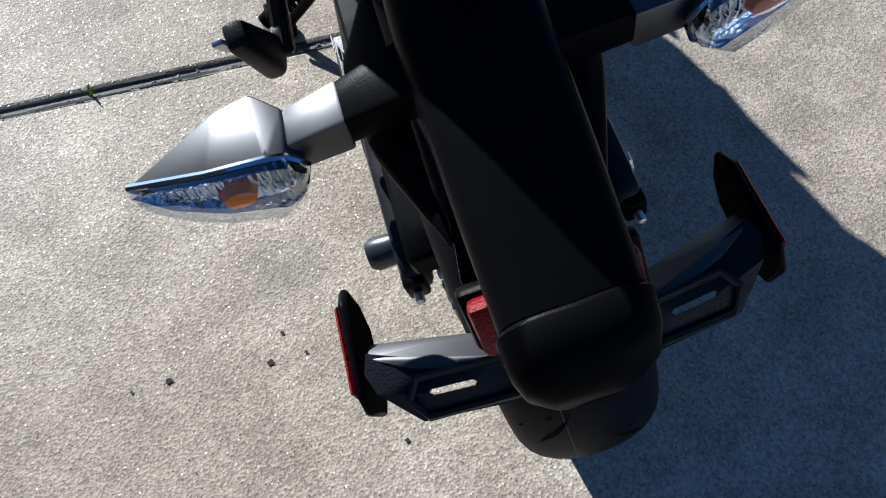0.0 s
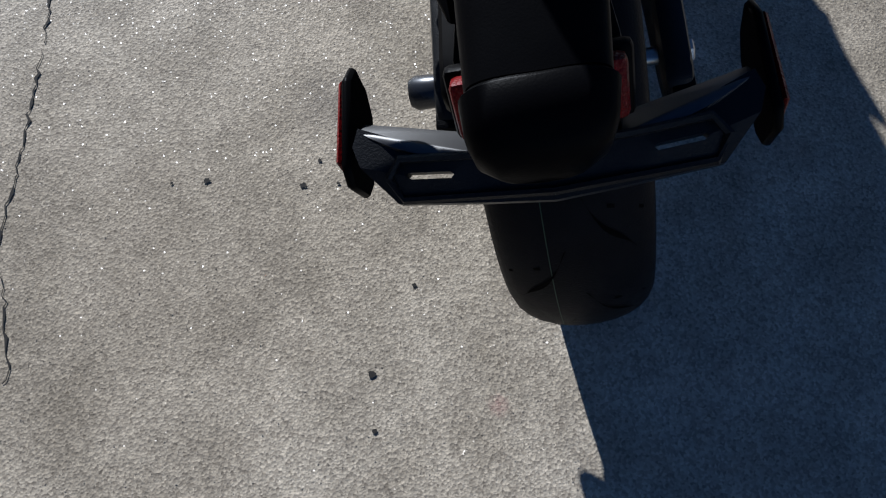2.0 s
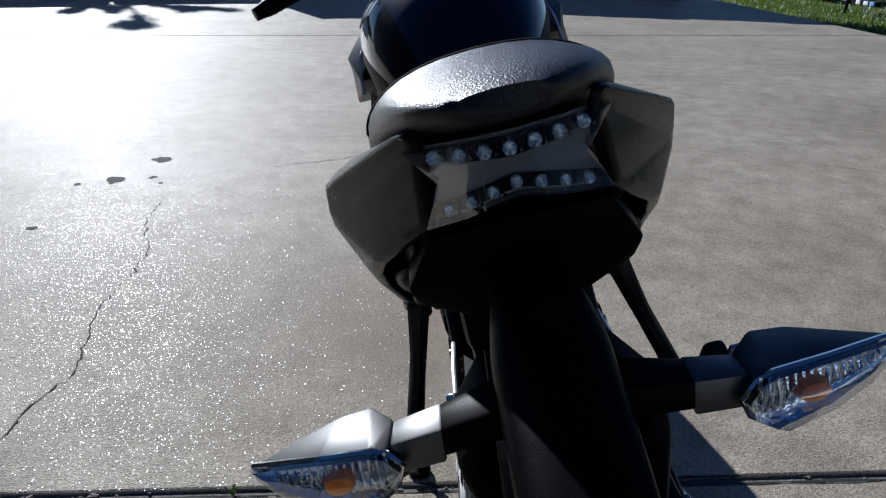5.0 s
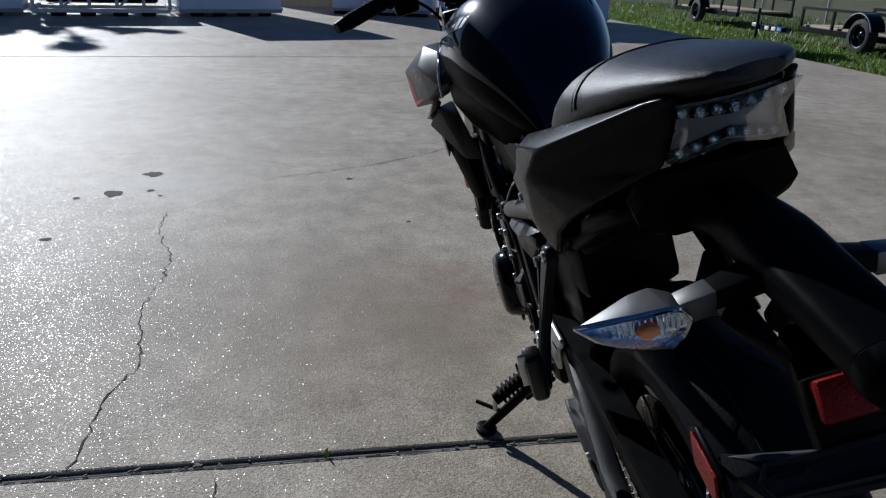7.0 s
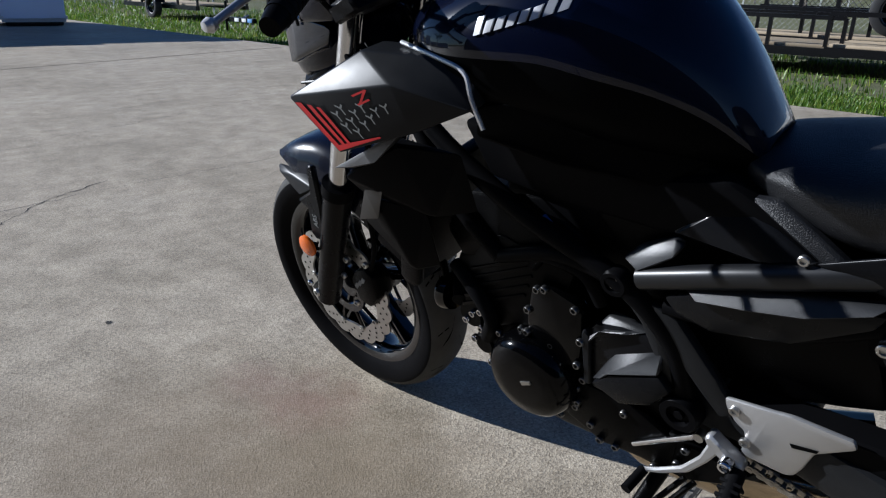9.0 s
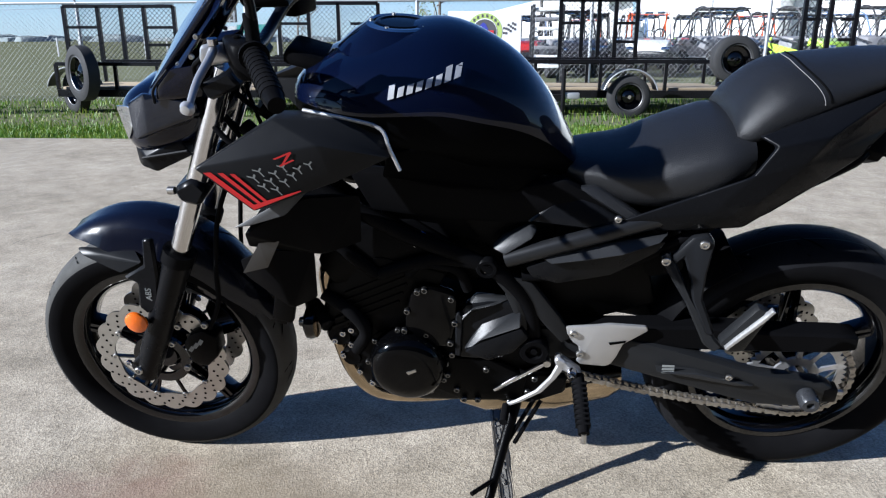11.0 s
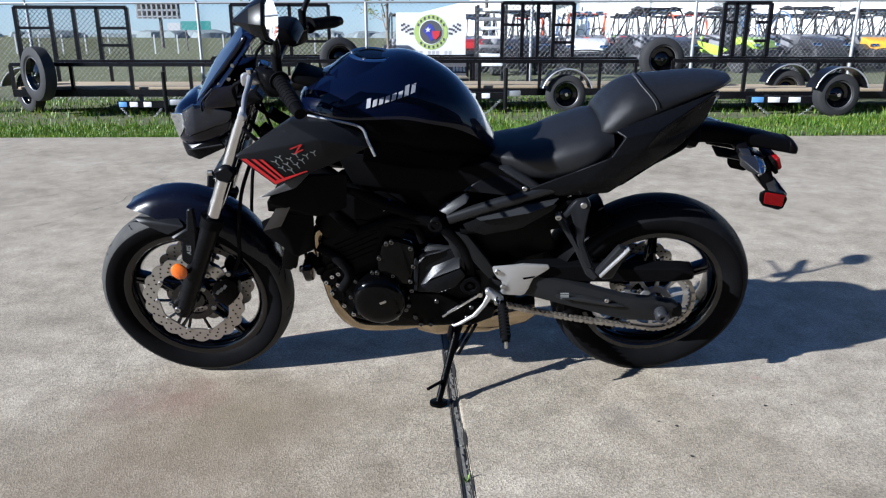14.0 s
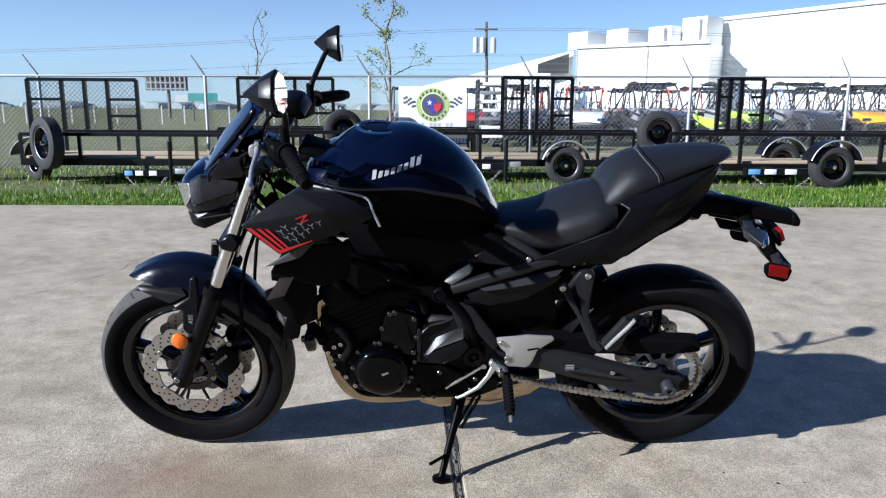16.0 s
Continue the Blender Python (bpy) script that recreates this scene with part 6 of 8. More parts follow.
def concrete():
    m = bpy.data.materials.new("aged_concrete")
    m.use_nodes = True
    nt, b = nodes_of(m)
    N, Lk = nt.nodes.new, nt.links.new
    co = N("ShaderNodeTexCoord")
    geo_ = N("ShaderNodeNewGeometry")
    pos = geo_.outputs["Position"]

    def noise_tex(scale, detail=6, rough=0.6):
        n = N("ShaderNodeTexNoise")
        n.inputs["Scale"].default_value, n.inputs["Detail"].default_value, n.inputs["Roughness"].default_value = scale, detail, rough
        Lk(pos, n.inputs["Vector"])
        return n.outputs["Fac"]

    def ramp(fac, stops):
        r = N("ShaderNodeValToRGB")
        e = r.color_ramp.elements
        while len(e) < len(stops):
            e.new(0.5)
        for k, (p, c) in enumerate(stops):
            e[k].position, e[k].color = p, (*c, 1)
        Lk(fac, r.inputs[0])
        return r.outputs[0]

    def mixc(fac, a, bb, mode="MIX"):
        x = N("ShaderNodeMix")
        x.data_type, x.blend_type = "RGBA", mode
        if isinstance(fac, (int, float)):
            x.inputs[0].default_value = fac
        else:
            Lk(fac, x.inputs[0])
        for k, v in ((6, a), (7, bb)):
            if isinstance(v, tuple):
                x.inputs[k].default_value = (*v, 1)
            else:
                Lk(v, x.inputs[k])
        return x.outputs[2]

    base = ramp(noise_tex(0.9, 8, 0.62), ((0.30, (0.260, 0.229, 0.180)), (0.52, (0.345, 0.305, 0.246)), (0.75, (0.405, 0.366, 0.305))))
    mott = ramp(noise_tex(7.0, 6, 0.65), ((0.30, (0.70, 0.685, 0.66)), (0.70, (1.16, 1.15, 1.13))))
    col = mixc(1.0, base, mott, "MULTIPLY")
    # sand and aggregate grains
    vo = N("ShaderNodeTexVoronoi")
    vo.inputs["Scale"].default_value = 250
    Lk(pos, vo.inputs["Vector"])
    grain = ramp(vo.outputs["Color"], ((0.05, (0.62, 0.60, 0.58)), (0.45, (0.98, 0.97, 0.95)), (0.95, (1.42, 1.40, 1.36))))
    col = mixc(1.0, col, grain, "MULTIPLY")
    vp = N("ShaderNodeTexVoronoi")
    vp.inputs["Scale"].default_value = 75
    Lk(pos, vp.inputs["Vector"])
    pits = ramp(vp.outputs["Distance"], ((0.0, (0.55, 0.53, 0.50)), (0.16, (1, 1, 1))))
    pick = ramp(noise_tex(30, 3), ((0.52, (0, 0, 0)), (0.58, (1, 1, 1))))
    col = mixc(pick, col, mixc(1.0, col, pits, "MULTIPLY"))
    # stains, broad brown patches and a paler one, each with its own shape
    for (x, y, r, c, amt) in ((-0.16, 1.40, 0.17, (0.20, 0.10, 0.09), 0.55), (-0.18, 1.58, 0.13, (0.20, 0.11, 0.10), 0.40), (-0.28, 1.25, 0.35, (0.20, 0.15, 0.09), 0.35), (-0.068, -0.378, 0.020, (0.42, 0.22, 0.19), 0.35),
                              (-0.60, 1.33, 0.78, (0.18, 0.138, 0.092), 0.62), (-0.58, -0.10, 0.45, (0.20, 0.16, 0.11), 0.22), (-0.30, 0.12, 0.10, (0.16, 0.14, 0.12), 0.4), (-1.44, 2.78, 0.45, (0.42, 0.40, 0.37), 0.5), (-0.25, 1.03, 0.30, (0.19, 0.15, 0.10), 0.35)):
        d = N("ShaderNodeVectorMath")
        d.operation = "DISTANCE"
        Lk(pos, d.inputs[0])
        d.inputs[1].default_value = (x, y, 0)
        w_ = N("ShaderNodeMath")
        w_.operation = "MULTIPLY_ADD"
        Lk(noise_tex(2.2 / r, 5, 0.7), w_.inputs[0])
        w_.inputs[1].default_value = r * 1.6
        Lk(d.outputs["Value"], w_.inputs[2])
        mr = N("ShaderNodeMapRange")
        mr.inputs[1].default_value, mr.inputs[2].default_value = r * 0.95, r * 1.75
        mr.inputs[3].default_value, mr.inputs[4].default_value = amt, 0.0
        Lk(w_.outputs[0], mr.inputs[0])
        col = mixc(mr.outputs[0], col, c)
    Lk(col, b.inputs["Base Color"])
    # gloss differs from grain to grain
    rg = N("ShaderNodeMapRange")
    rg.inputs[1].default_value, rg.inputs[2].default_value = 0.25, 0.8
    rg.inputs[3].default_value, rg.inputs[4].default_value = 0.50, 0.90
    Lk(noise_tex(420, 2), rg.inputs[0])
    # a few bare grains lie like little mirrors, each its own way
    vg = N("ShaderNodeTexVoronoi")
    vg.inputs["Scale"].default_value = 560
    Lk(pos, vg.inputs["Vector"])
    sep = N("ShaderNodeSeparateColor")
    Lk(vg.outputs["Color"], sep.inputs[0])
    pk = N("ShaderNodeMath")
    pk.operation = "GREATER_THAN"
    Lk(sep.outputs[2], pk.inputs[0])
    pk.inputs[1].default_value = 0.925
    rmx = N("ShaderNodeMix")
    Lk(pk.outputs[0], rmx.inputs[0])
    Lk(rg.outputs[0], rmx.inputs[2])
    rmx.inputs[3].default_value = 0.28
    Lk(rmx.outputs[0], b.inputs["Roughness"])
    b.inputs["Specular IOR Level"].default_value = 0.21
    h1 = N("ShaderNodeMath")
    h1.operation = "MULTIPLY_ADD"
    Lk(noise_tex(330, 4, 0.7), h1.inputs[0])
    h1.inputs[1].default_value = 0.7
    Lk(vo.outputs["Distance"], h1.inputs[2])
    h2 = N("ShaderNodeMath")
    h2.operation = "MULTIPLY_ADD"
    Lk(noise_tex(45, 4), h2.inputs[0])
    h2.inputs[1].default_value = 0.7
    Lk(h1.outputs[0], h2.inputs[2])
    bp = N("ShaderNodeBump")
    bp.inputs["Strength"].default_value, bp.inputs["Distance"].default_value = 0.46, 0.0018
    Lk(h2.outputs[0], bp.inputs["Height"])
    tilt = N("ShaderNodeVectorMath")
    tilt.operation = "MULTIPLY_ADD"
    away = N("ShaderNodeTexWhiteNoise")
    Lk(vg.outputs["Position"], away.inputs["Vector"])
    off = N("ShaderNodeVectorMath")
    off.operation = "SUBTRACT"
    Lk(vg.outputs["Color"], off.inputs[0])
    off.inputs[1].default_value = (0.5, 0.5, 0.5)
    amt_ = N("ShaderNodeVectorMath")
    amt_.operation = "MULTIPLY"
    Lk(off.outputs[0], amt_.inputs[0])
    Lk(away.outputs["Value"], amt_.inputs[1])
    Lk(amt_.outputs[0], tilt.inputs[0])
    tilt.inputs[1].default_value = (1.0, 1.0, 0.0)
    tilt.inputs[2].default_value = (0.0, 0.0, 1.0)
    nrm = N("ShaderNodeVectorMath")
    nrm.operation = "NORMALIZE"
    Lk(tilt.outputs[0], nrm.inputs[0])
    vmx = N("ShaderNodeMix")
    vmx.data_type = "VECTOR"
    Lk(pk.outputs[0], vmx.inputs[0])
    Lk(bp.outputs[0], vmx.inputs[4])
    Lk(nrm.outputs[0], vmx.inputs[5])
    Lk(vmx.outputs[1], b.inputs["Normal"])
    return m


M_CONC = concrete()
M_FILL = mat("joint_filler", (0.135, 0.128, 0.115), 0.85, var=0.5, scale=60, bump=1.0, bump_scale=200)
M_CRACK = mat("crack_shade", (0.018, 0.016, 0.014), 0.95, var=0.3, scale=80)
M_SOIL = mat("dry_soil_and_turf", (0.125, 0.130, 0.078), 1.0, var=0.40, scale=0.8, bump=1.0, bump_scale=30, spec=0.0)

bm = bmesh.new()
gx_ = [-900, -300, -60, 0, EDGE - 0.4, EDGE + 0.1, 7, 9, 12, 18, 30, 60, 150, 400, 900]
gy_ = [-900, -300, -60, -20, -8, -4, 0, 4, 8, 12, 20, 60, 150, 400, 900]
rows_ = [[bm.verts.new((x, y, turf(y) if EDGE < x < 100 else -0.14)) for y in gy_] for x in gx_]
for r0_, r1_ in zip(rows_, rows_[1:]):
    for k in range(len(gy_) - 1):
        bm.faces.new((r0_[k], r1_[k], r1_[k + 1], r0_[k + 1]))
tagged(link_mesh("ground", bm, M_SOIL), "flat grassy ground reaching the horizon", "ground", kind="structure")


def joint_near(x):
    return 0.597 + 0.028 * x


def joint_far(x):
    return 8.1 + 0.11 * x


def slab_mesh(corners, z0=-0.12, z1=0.0, bev=0.006):
    b2 = bmesh.new()
    A = [b2.verts.new((x, y, z0)) for x, y in corners]
    B = [b2.verts.new((x, y, z1)) for x, y in corners]
    b2.faces.new(A[::-1])
    top = b2.faces.new(B)
    n = len(corners)
    for i in range(n):
        b2.faces.new((A[i], A[(i + 1) % n], B[(i + 1) % n], B[i]))
    bmesh.ops.bevel(b2, geom=list(top.edges), offset=bev, segments=2, affect="EDGES", profile=0.5)
    return b2


g_ = 0.013
X0, X1 = -40.0, EDGE
base = tagged(link_mesh("pavement", slab_mesh([(X0, -40), (X1 - 0.03, -40), (X1 - 0.03, 26), (X0, 26)], -0.16, -0.007, 0), M_FILL), "wide aged concrete lot in large slabs with dark filled joints", "pavement", kind="structure")
strips = [lambda x: -7.0 + 0.028 * x, joint_near, joint_far, lambda x: 15.8 + 0.11 * x]
bounds = [(lambda x: -40.0, strips[0]), (strips[0], strips[1]), (strips[1], strips[2]), (strips[2], strips[3]), (strips[3], lambda x: 26.0)]
for lo, hi in bounds:
    link_mesh("slab", slab_mesh([(X0, lo(X0) + g_), (X1, lo(X1) + g_), (X1, hi(X1) - g_), (X0, hi(X0) - g_)]), M_CONC, base, "", 0)


def jagged(pts, step, amp, seed):
    rnd = random.Random(seed)
    out = []
    for (x0, y0), (x1, y1) in zip(pts, pts[1:]):
        n = max(2, int(math.hypot(x1 - x0, y1 - y0) / step))
        for k in range(n):
            f = k / n
            out.append((x0 + (x1 - x0) * f + rnd.uniform(-amp, amp), y0 + (y1 - y0) * f + rnd.uniform(-amp, amp)))
    return out + [pts[-1]]


def crack(pts, w, seed, step=0.018, amp=0.006):
    """A ragged dark split in the concrete."""
    rnd = random.Random(seed + 100)
    P = jagged(pts, step, amp, seed)
    bm = bmesh.new()
    prev, gap = None, 0
    for i, (x, y) in enumerate(P):
        a, b = P[max(0, i - 1)], P[min(len(P) - 1, i + 1)]
        d = Vector((b[0] - a[0], b[1] - a[1], 0)).normalized()
        n_ = Vector((-d.y, d.x, 0))
        gap = gap - 1 if gap > 0 else (rnd.randint(1, 4) if rnd.random() < 0.03 else 0)
        ww = w * rnd.choice((0.35, 0.5, 0.7, 0.9, 1.1, 1.7)) * (0.3 if i in (0, len(P) - 1) or gap else 1)
        c = Vector((x, y, 0.0016))
        cur = (bm.verts.new(c - n_ * ww * 0.5), bm.verts.new(c + n_ * ww * 0.5))
        if prev and gap < 2:
            bm.faces.new((prev[0], prev[1], cur[1], cur[0]))
        prev = cur
    return link_mesh("crack", bm, M_CRACK, base, "", 0)


crack([(-0.820, 0.52), (-0.798, 0.35), (-0.797, 0.18), (-0.805, 0.01), (-0.812, -0.12), (-0.786, -0.20), (-0.778, -0.255), (-0.761, -0.305), (-0.783, -0.345), (-0.760, -0.467), (-0.765, -0.79), (-0.71, -1.3)], 0.0032, 1, 0.011, 0.004)
crack([(-1.133, 0.575), (-1.138, 0.887), (-1.096, 1.012), (-1.180, 1.355), (-1.161, 1.577), (-1.182, 1.811), (-1.282, 2.06), (-1.308, 2.328)], 0.0036, 2, 0.018, 0.008)
crack([(-4.9, 3.30), (-3.2, 3.30), (-1.36, 3.37), (0.40, 3.48), (1.9, 3.43)], 0.0022, 3, 0.08, 0.02)
crack([(-2.96, 4.37), (-0.86, 4.63), (0.73, 4.59)], 0.0022, 4, 0.08, 0.02)
crack([(1.32, 3.15), (2.42, 2.68), (3.58, 2.64)], 0.0025, 5, 0.06, 0.02)
crack([(0.57, 5.02), (2.53, 5.16), (4.8, 5.07)], 0.003, 6, 0.1, 0.02)
crack([(-0.95, 2.82), (-0.762, 2.903), (-0.421, 3.073), (0.114, 3.484), (0.45, 3.62)], 0.0042, 11, 0.03, 0.012)
crack([(0.667, 4.78), (1.143, 4.83), (1.767, 5.011)], 0.0040, 12, 0.05, 0.015)

for off, w_, sd in ((-0.0115, 0.0065, 7), (0.0105, 0.0050, 9)):
    crack([(x, joint_near(x) + off) for x in (-4.0, -1.5, 1.0, EDGE - 0.05)], w_, sd, 0.05, 0.0012)


def pit(x, y, r, seed):
    """A shallow broken-out spot."""
    rnd = random.Random(seed)
    bm = bmesh.new()
    bm.faces.new([bm.verts.new((x + r * rnd.uniform(0.55, 1.2) * math.cos(a), y + r * rnd.uniform(0.5, 1.1) * math.sin(a), 0.0017)) for a in np.linspace(0, 2 * math.pi, 12, endpoint=False)])
    link_mesh("pit", bm, M_CRACK, base, "", 0)


for k, (x, y, r) in enumerate(((-0.249, -0.327, 0.006), (-0.355, -0.025, 0.006), (-0.506, -0.013, 0.006), (-0.184, -0.195, 0.004), (-0.33, 0.018, 0.004), (-0.246, -0.408, 0.004), (-0.30, -0.023, 0.003), (-0.561, -0.016, 0.003),
                               (-1.607, 2.604, 0.062), (-1.504, 2.937, 0.056), (-1.687, 2.005, 0.022), (-1.451, 2.644, 0.02), (-1.747, 2.534, 0.02), (-1.388, 2.562, 0.012), (-0.27, 2.147, 0.012), (-0.518, 2.821, 0.02))):
    pit(x, y, r, k)
# flakes and weed in the near joint
rnd = random.Random(8)
bm = bmesh.new()
for k in range(240):
    x = rnd.uniform(-3.0, 2.5)
    c = Vector((x, joint_near(x) + rnd.uniform(-0.011, 0.011), rnd.uniform(-0.008, -0.003)))
    box(c, (rnd.uniform(0.004, 0.02), rnd.uniform(0.003, 0.008), rnd.uniform(0.002, 0.006)), (rnd.uniform(-20, 20), rnd.uniform(-20, 20), rnd.uniform(-30, 30)), 0, bm)
link_mesh("joint_crumbs", bm, M_FILL, base, "", 0)["kind"] = "stuff"
bm = bmesh.new()
for k in range(7):
    a = rnd.uniform(0, 6.28)
    tip = Vector((-0.590 + 0.014 * math.cos(a), 0.581 + 0.010 * math.sin(a), rnd.uniform(0.006, 0.016)))
    c = Vector((-0.590, 0.581, -0.008))
    sd = Vector((-math.sin(a), math.cos(a), 0)) * 0.003
    bm.faces.new([bm.verts.new(p) for p in (c - sd, c + sd, tip + sd * 0.4, tip - sd * 0.4)])
M_GRASS = mat("grass_blades", (0.135, 0.235, 0.030), 0.55, var=0.5, scale=3.0)
tagged(link_mesh("weed", bm, M_GRASS, None, "", 0), "tiny green weed growing in the concrete joint", "weed")

# ---- grass verge, one mesh of blades ----
rs = np.random.RandomState(3)


def blades(n, xr, yr, h, w, dens=None):
    x = rs.uniform(*xr, n)
    y = rs.uniform(*yr, n)
    clump = 0.5 + 0.5 * np.sin(x * 3.1 + 1.7 * np.sin(y * 2.3)) * np.sin(y * 2.7 + 1.3 * np.sin(x * 1.9))
    hh = h * (0.45 + 0.75 * clump) * rs.uniform(0.5, 1.25, n)
    a = rs.uniform(0, 6.283, n)
    lean = rs.uniform(0.1, 0.7, n) * hh
    dx, dy = np.cos(a), np.sin(a)
    ww = w * rs.uniform(0.6, 1.4, n)
    z0 = GZ - 0.012 * np.clip(y, -8.0, 12.0) - 0.01
    p = np.stack([np.stack([x - dy * ww, y + dx * ww, z0], 1), np.stack([x + dy * ww, y - dx * ww, z0], 1),
                  np.stack([x + dx * lean * 0.4 + dy * ww * 0.7, y + dy * lean * 0.4 - dx * ww * 0.7, z0 + hh * 0.6], 1), np.stack([x + dx * lean * 0.4 - dy * ww * 0.7, y + dy * lean * 0.4 + dx * ww * 0.7, z0 + hh * 0.6], 1),
                  np.stack([x + dx * lean, y + dy * lean, z0 + hh], 1)], 1).reshape(-1, 3)
    i = np.arange(n)[:, None] * 5
    return p, np.concatenate([i + np.array([[0, 1, 2, 3]])], 0), i + np.array([[3, 2, 4]])


vs, q4, q3, off = [], [], [], 0
for args in ((40000, (EDGE - 0.05, 7.2), (-5.5, 8.5), 0.085, 0.005), (15000, (6.6, 11.5), (-6, 12), 0.10, 0.007), (16000, (EDGE - 0.05, 8.5), (8, 25), 0.10, 0.009), (6000, (8.5, 14), (12, 30), 0.16, 0.011)):
    p, f4, f3 = blades(*args)
    vs.append(p)
    q4.append(f4 + off)
    q3.append(f3 + off)
    off += len(p)
me = bpy.data.meshes.new("grass")
me.from_pydata(np.concatenate(vs).tolist(), [], np.concatenate(q4).tolist() + np.concatenate(q3).tolist())


def grass_mat():
    m = bpy.data.materials.new("verge_grass")
    m.use_nodes = True
    nt, b = nodes_of(m)
    g = nt.nodes.new("ShaderNodeNewGeometry")
    r = nt.nodes.new("ShaderNodeValToRGB")
    e = r.color_ramp.elements
    e.new(0.5)
    for k, (p, c) in enumerate(((0.0, (0.030, 0.085, 0.006)), (0.6, (0.100, 0.205, 0.010)), (1.0, (0.240, 0.270, 0.045)))):
        e[k].position, e[k].color = p, (*c, 1)
    nt.links.new(g.outputs["Random Per Island"], r.inputs[0])
    nt.links.new(r.outputs[0], b.inputs["Base Color"])
    b.inputs["Roughness"].default_value = 0.5
    tr = nt.nodes.new("ShaderNodeBsdfTranslucent")
    nt.links.new(r.outputs[0], tr.inputs[0])
    mx = nt.nodes.new("ShaderNodeMixShader")
    mx.inputs[0].default_value = 0.35
    nt.links.new(b.outputs[0], mx.inputs[1])
    nt.links.new(tr.outputs[0], mx.inputs[2])
    nt.links.new(mx.outputs[0], nt.nodes["Material Output"].inputs[0])
    return m


M_VERGE = grass_mat()
me.materials.append(M_VERGE)
tagged(new("grass", me), "uneven green grass verge beside the concrete", "grass", kind="stuff")

# ---- trailers ----
M_TRAILER = mat("black_trailer_paint", (0.005, 0.005, 0.0062), 0.30, coat=0.10, var=0.3, scale=3, spec=0.22)
M_DECK = mat("pine_deck", (0.34, 0.27, 0.18), 0.7, var=0.25, scale=5, bump=0.6, bump_scale=60)
M_GALV = mat("galvanised_steel", (0.40, 0.41, 0.42), 0.5, metal=0.6, var=0.15, scale=12)
M_WIRE = mat("weathered_wire", (0.26, 0.27, 0.28), 0.6, metal=0.3, var=0.2, scale=12)
M_UTVDARK = mat("vehicle_dark_plastic", (0.022, 0.022, 0.024), 0.5, var=0.4, scale=3)
M_UTVGREY = mat("vehicle_grey_plastic", (0.20, 0.20, 0.21), 0.5, var=0.3, scale=3)
M_TRTYRE = mat("trailer_tyre", (0.024, 0.024, 0.025), 0.75, var=0.3, scale=6, spec=0.3)
M_REFWHITE = mat("white_tape", (0.75, 0.75, 0.75), 0.5, var=0.05)
M_BLUEPLATE = mat("blue_label_plate", (0.12, 0.30, 0.60), 0.5, var=0.1)


def bar(bm, a, b, w=0.025):
    """A square steel bar from a to b."""
    a, b = Vector(a), Vector(b)
    d = (b - a).normalized()
    up = Vector((0, 0, 1)) if abs(d.z) < 0.9 else Vector((1, 0, 0))
    s1 = d.cross(up).normalized() * w
    s2 = d.cross(s1).normalized() * w
    return loft([[p + s1 + s2, p + s1 - s2, p - s1 - s2, p - s1 + s2] for p in (a, b)], True, bm)


def trailer_wheel(parent, c, R=0.29, w=0.18, turn=0, name="wheel"):
    """A tyre on a black steel rim, its axle along x."""
    C = Vector(c)
    h = w / 2
    tp = [(-h * 0.7, R * 0.60), (-h, R * 0.68), (-h, R * 0.90), (-h * 0.8, R * 0.985), (0, R), (h * 0.8, R * 0.985), (h, R * 0.90), (h, R * 0.68), (h * 0.7, R * 0.60)]
    rimp = [(-h * 0.75, R * 0.62), (-h * 0.6, R * 0.58), (-h * 0.2, R * 0.54), (-h * 0.15, R * 0.36), (-h * 0.45, R * 0.24), (-h * 0.55, R * 0.12), (-h * 0.62, 0.0)]
    M = Matrix.Translation(C) @ pose(0, 0, 0, 0, 0, turn)
    b1 = lathe(rimp, (0, 0, 0), 28, "x", caps=False)
    bmesh.ops.transform(b1, matrix=M, verts=b1.verts)
    wh = part(name, b1, M_RIM, parent, "gloss black steel trailer wheel")
    b2 = lathe(tp, (0, 0, 0), 36, "x", caps=False)
    bmesh.ops.transform(b2, matrix=M, verts=b2.verts)
    part("tyre", b2, M_TRTYRE, wh)
    b3 = bmesh.new()
    for k in range(5):
        a = 2 * math.pi * k / 5
        lathe([(-h * 0.42, 0.0), (-h * 0.42, 0.012), (-h * 0.2, 0.012)], (0, R * 0.17 * math.cos(a), R * 0.17 * math.sin(a)), 6, "x", bm=b3)
    lathe([(-h * 0.9, 0.0), (-h * 0.9, R * 0.085), (-h * 0.5, R * 0.10)], (0, 0, 0), 14, "x", bm=b3)
    bmesh.ops.transform(b3, matrix=M, verts=b3.verts)
    part("wheel_nuts", b3, M_CHROME, wh)
    b4 = lathe([(-h * 0.80, R * 0.63), (-h * 0.86, R * 0.61), (-h * 0.80, R * 0.585)], (0, 0, 0), 36, "x", caps=False)
    bmesh.ops.transform(b4, matrix=M, verts=b4.verts)
    part("rim_edge", b4, M_CASTAL, wh)
    return wh


def mesh_panel(bm, x, y0, y1, z0, z1, pitch=0.09, w=0.003):
    """Expanded metal: two families of slanting strands."""
    hgt, wid = z1 - z0, y1 - y0
    for s in (-1, 1):
        k = -hgt
        while k < wid:
            a0, a1 = max(k, 0), min(k + hgt, wid)
            if a1 > a0:
                f0, f1 = (a0 - k), (a1 - k)
                za, zb = (z0 + f0, z0 + f1) if s > 0 else (z1 - f0, z1 - f1)
                bar(bm, (x, y0 + a0, za), (x, y0 + a1, zb), w)
            k += pitch
    return bm


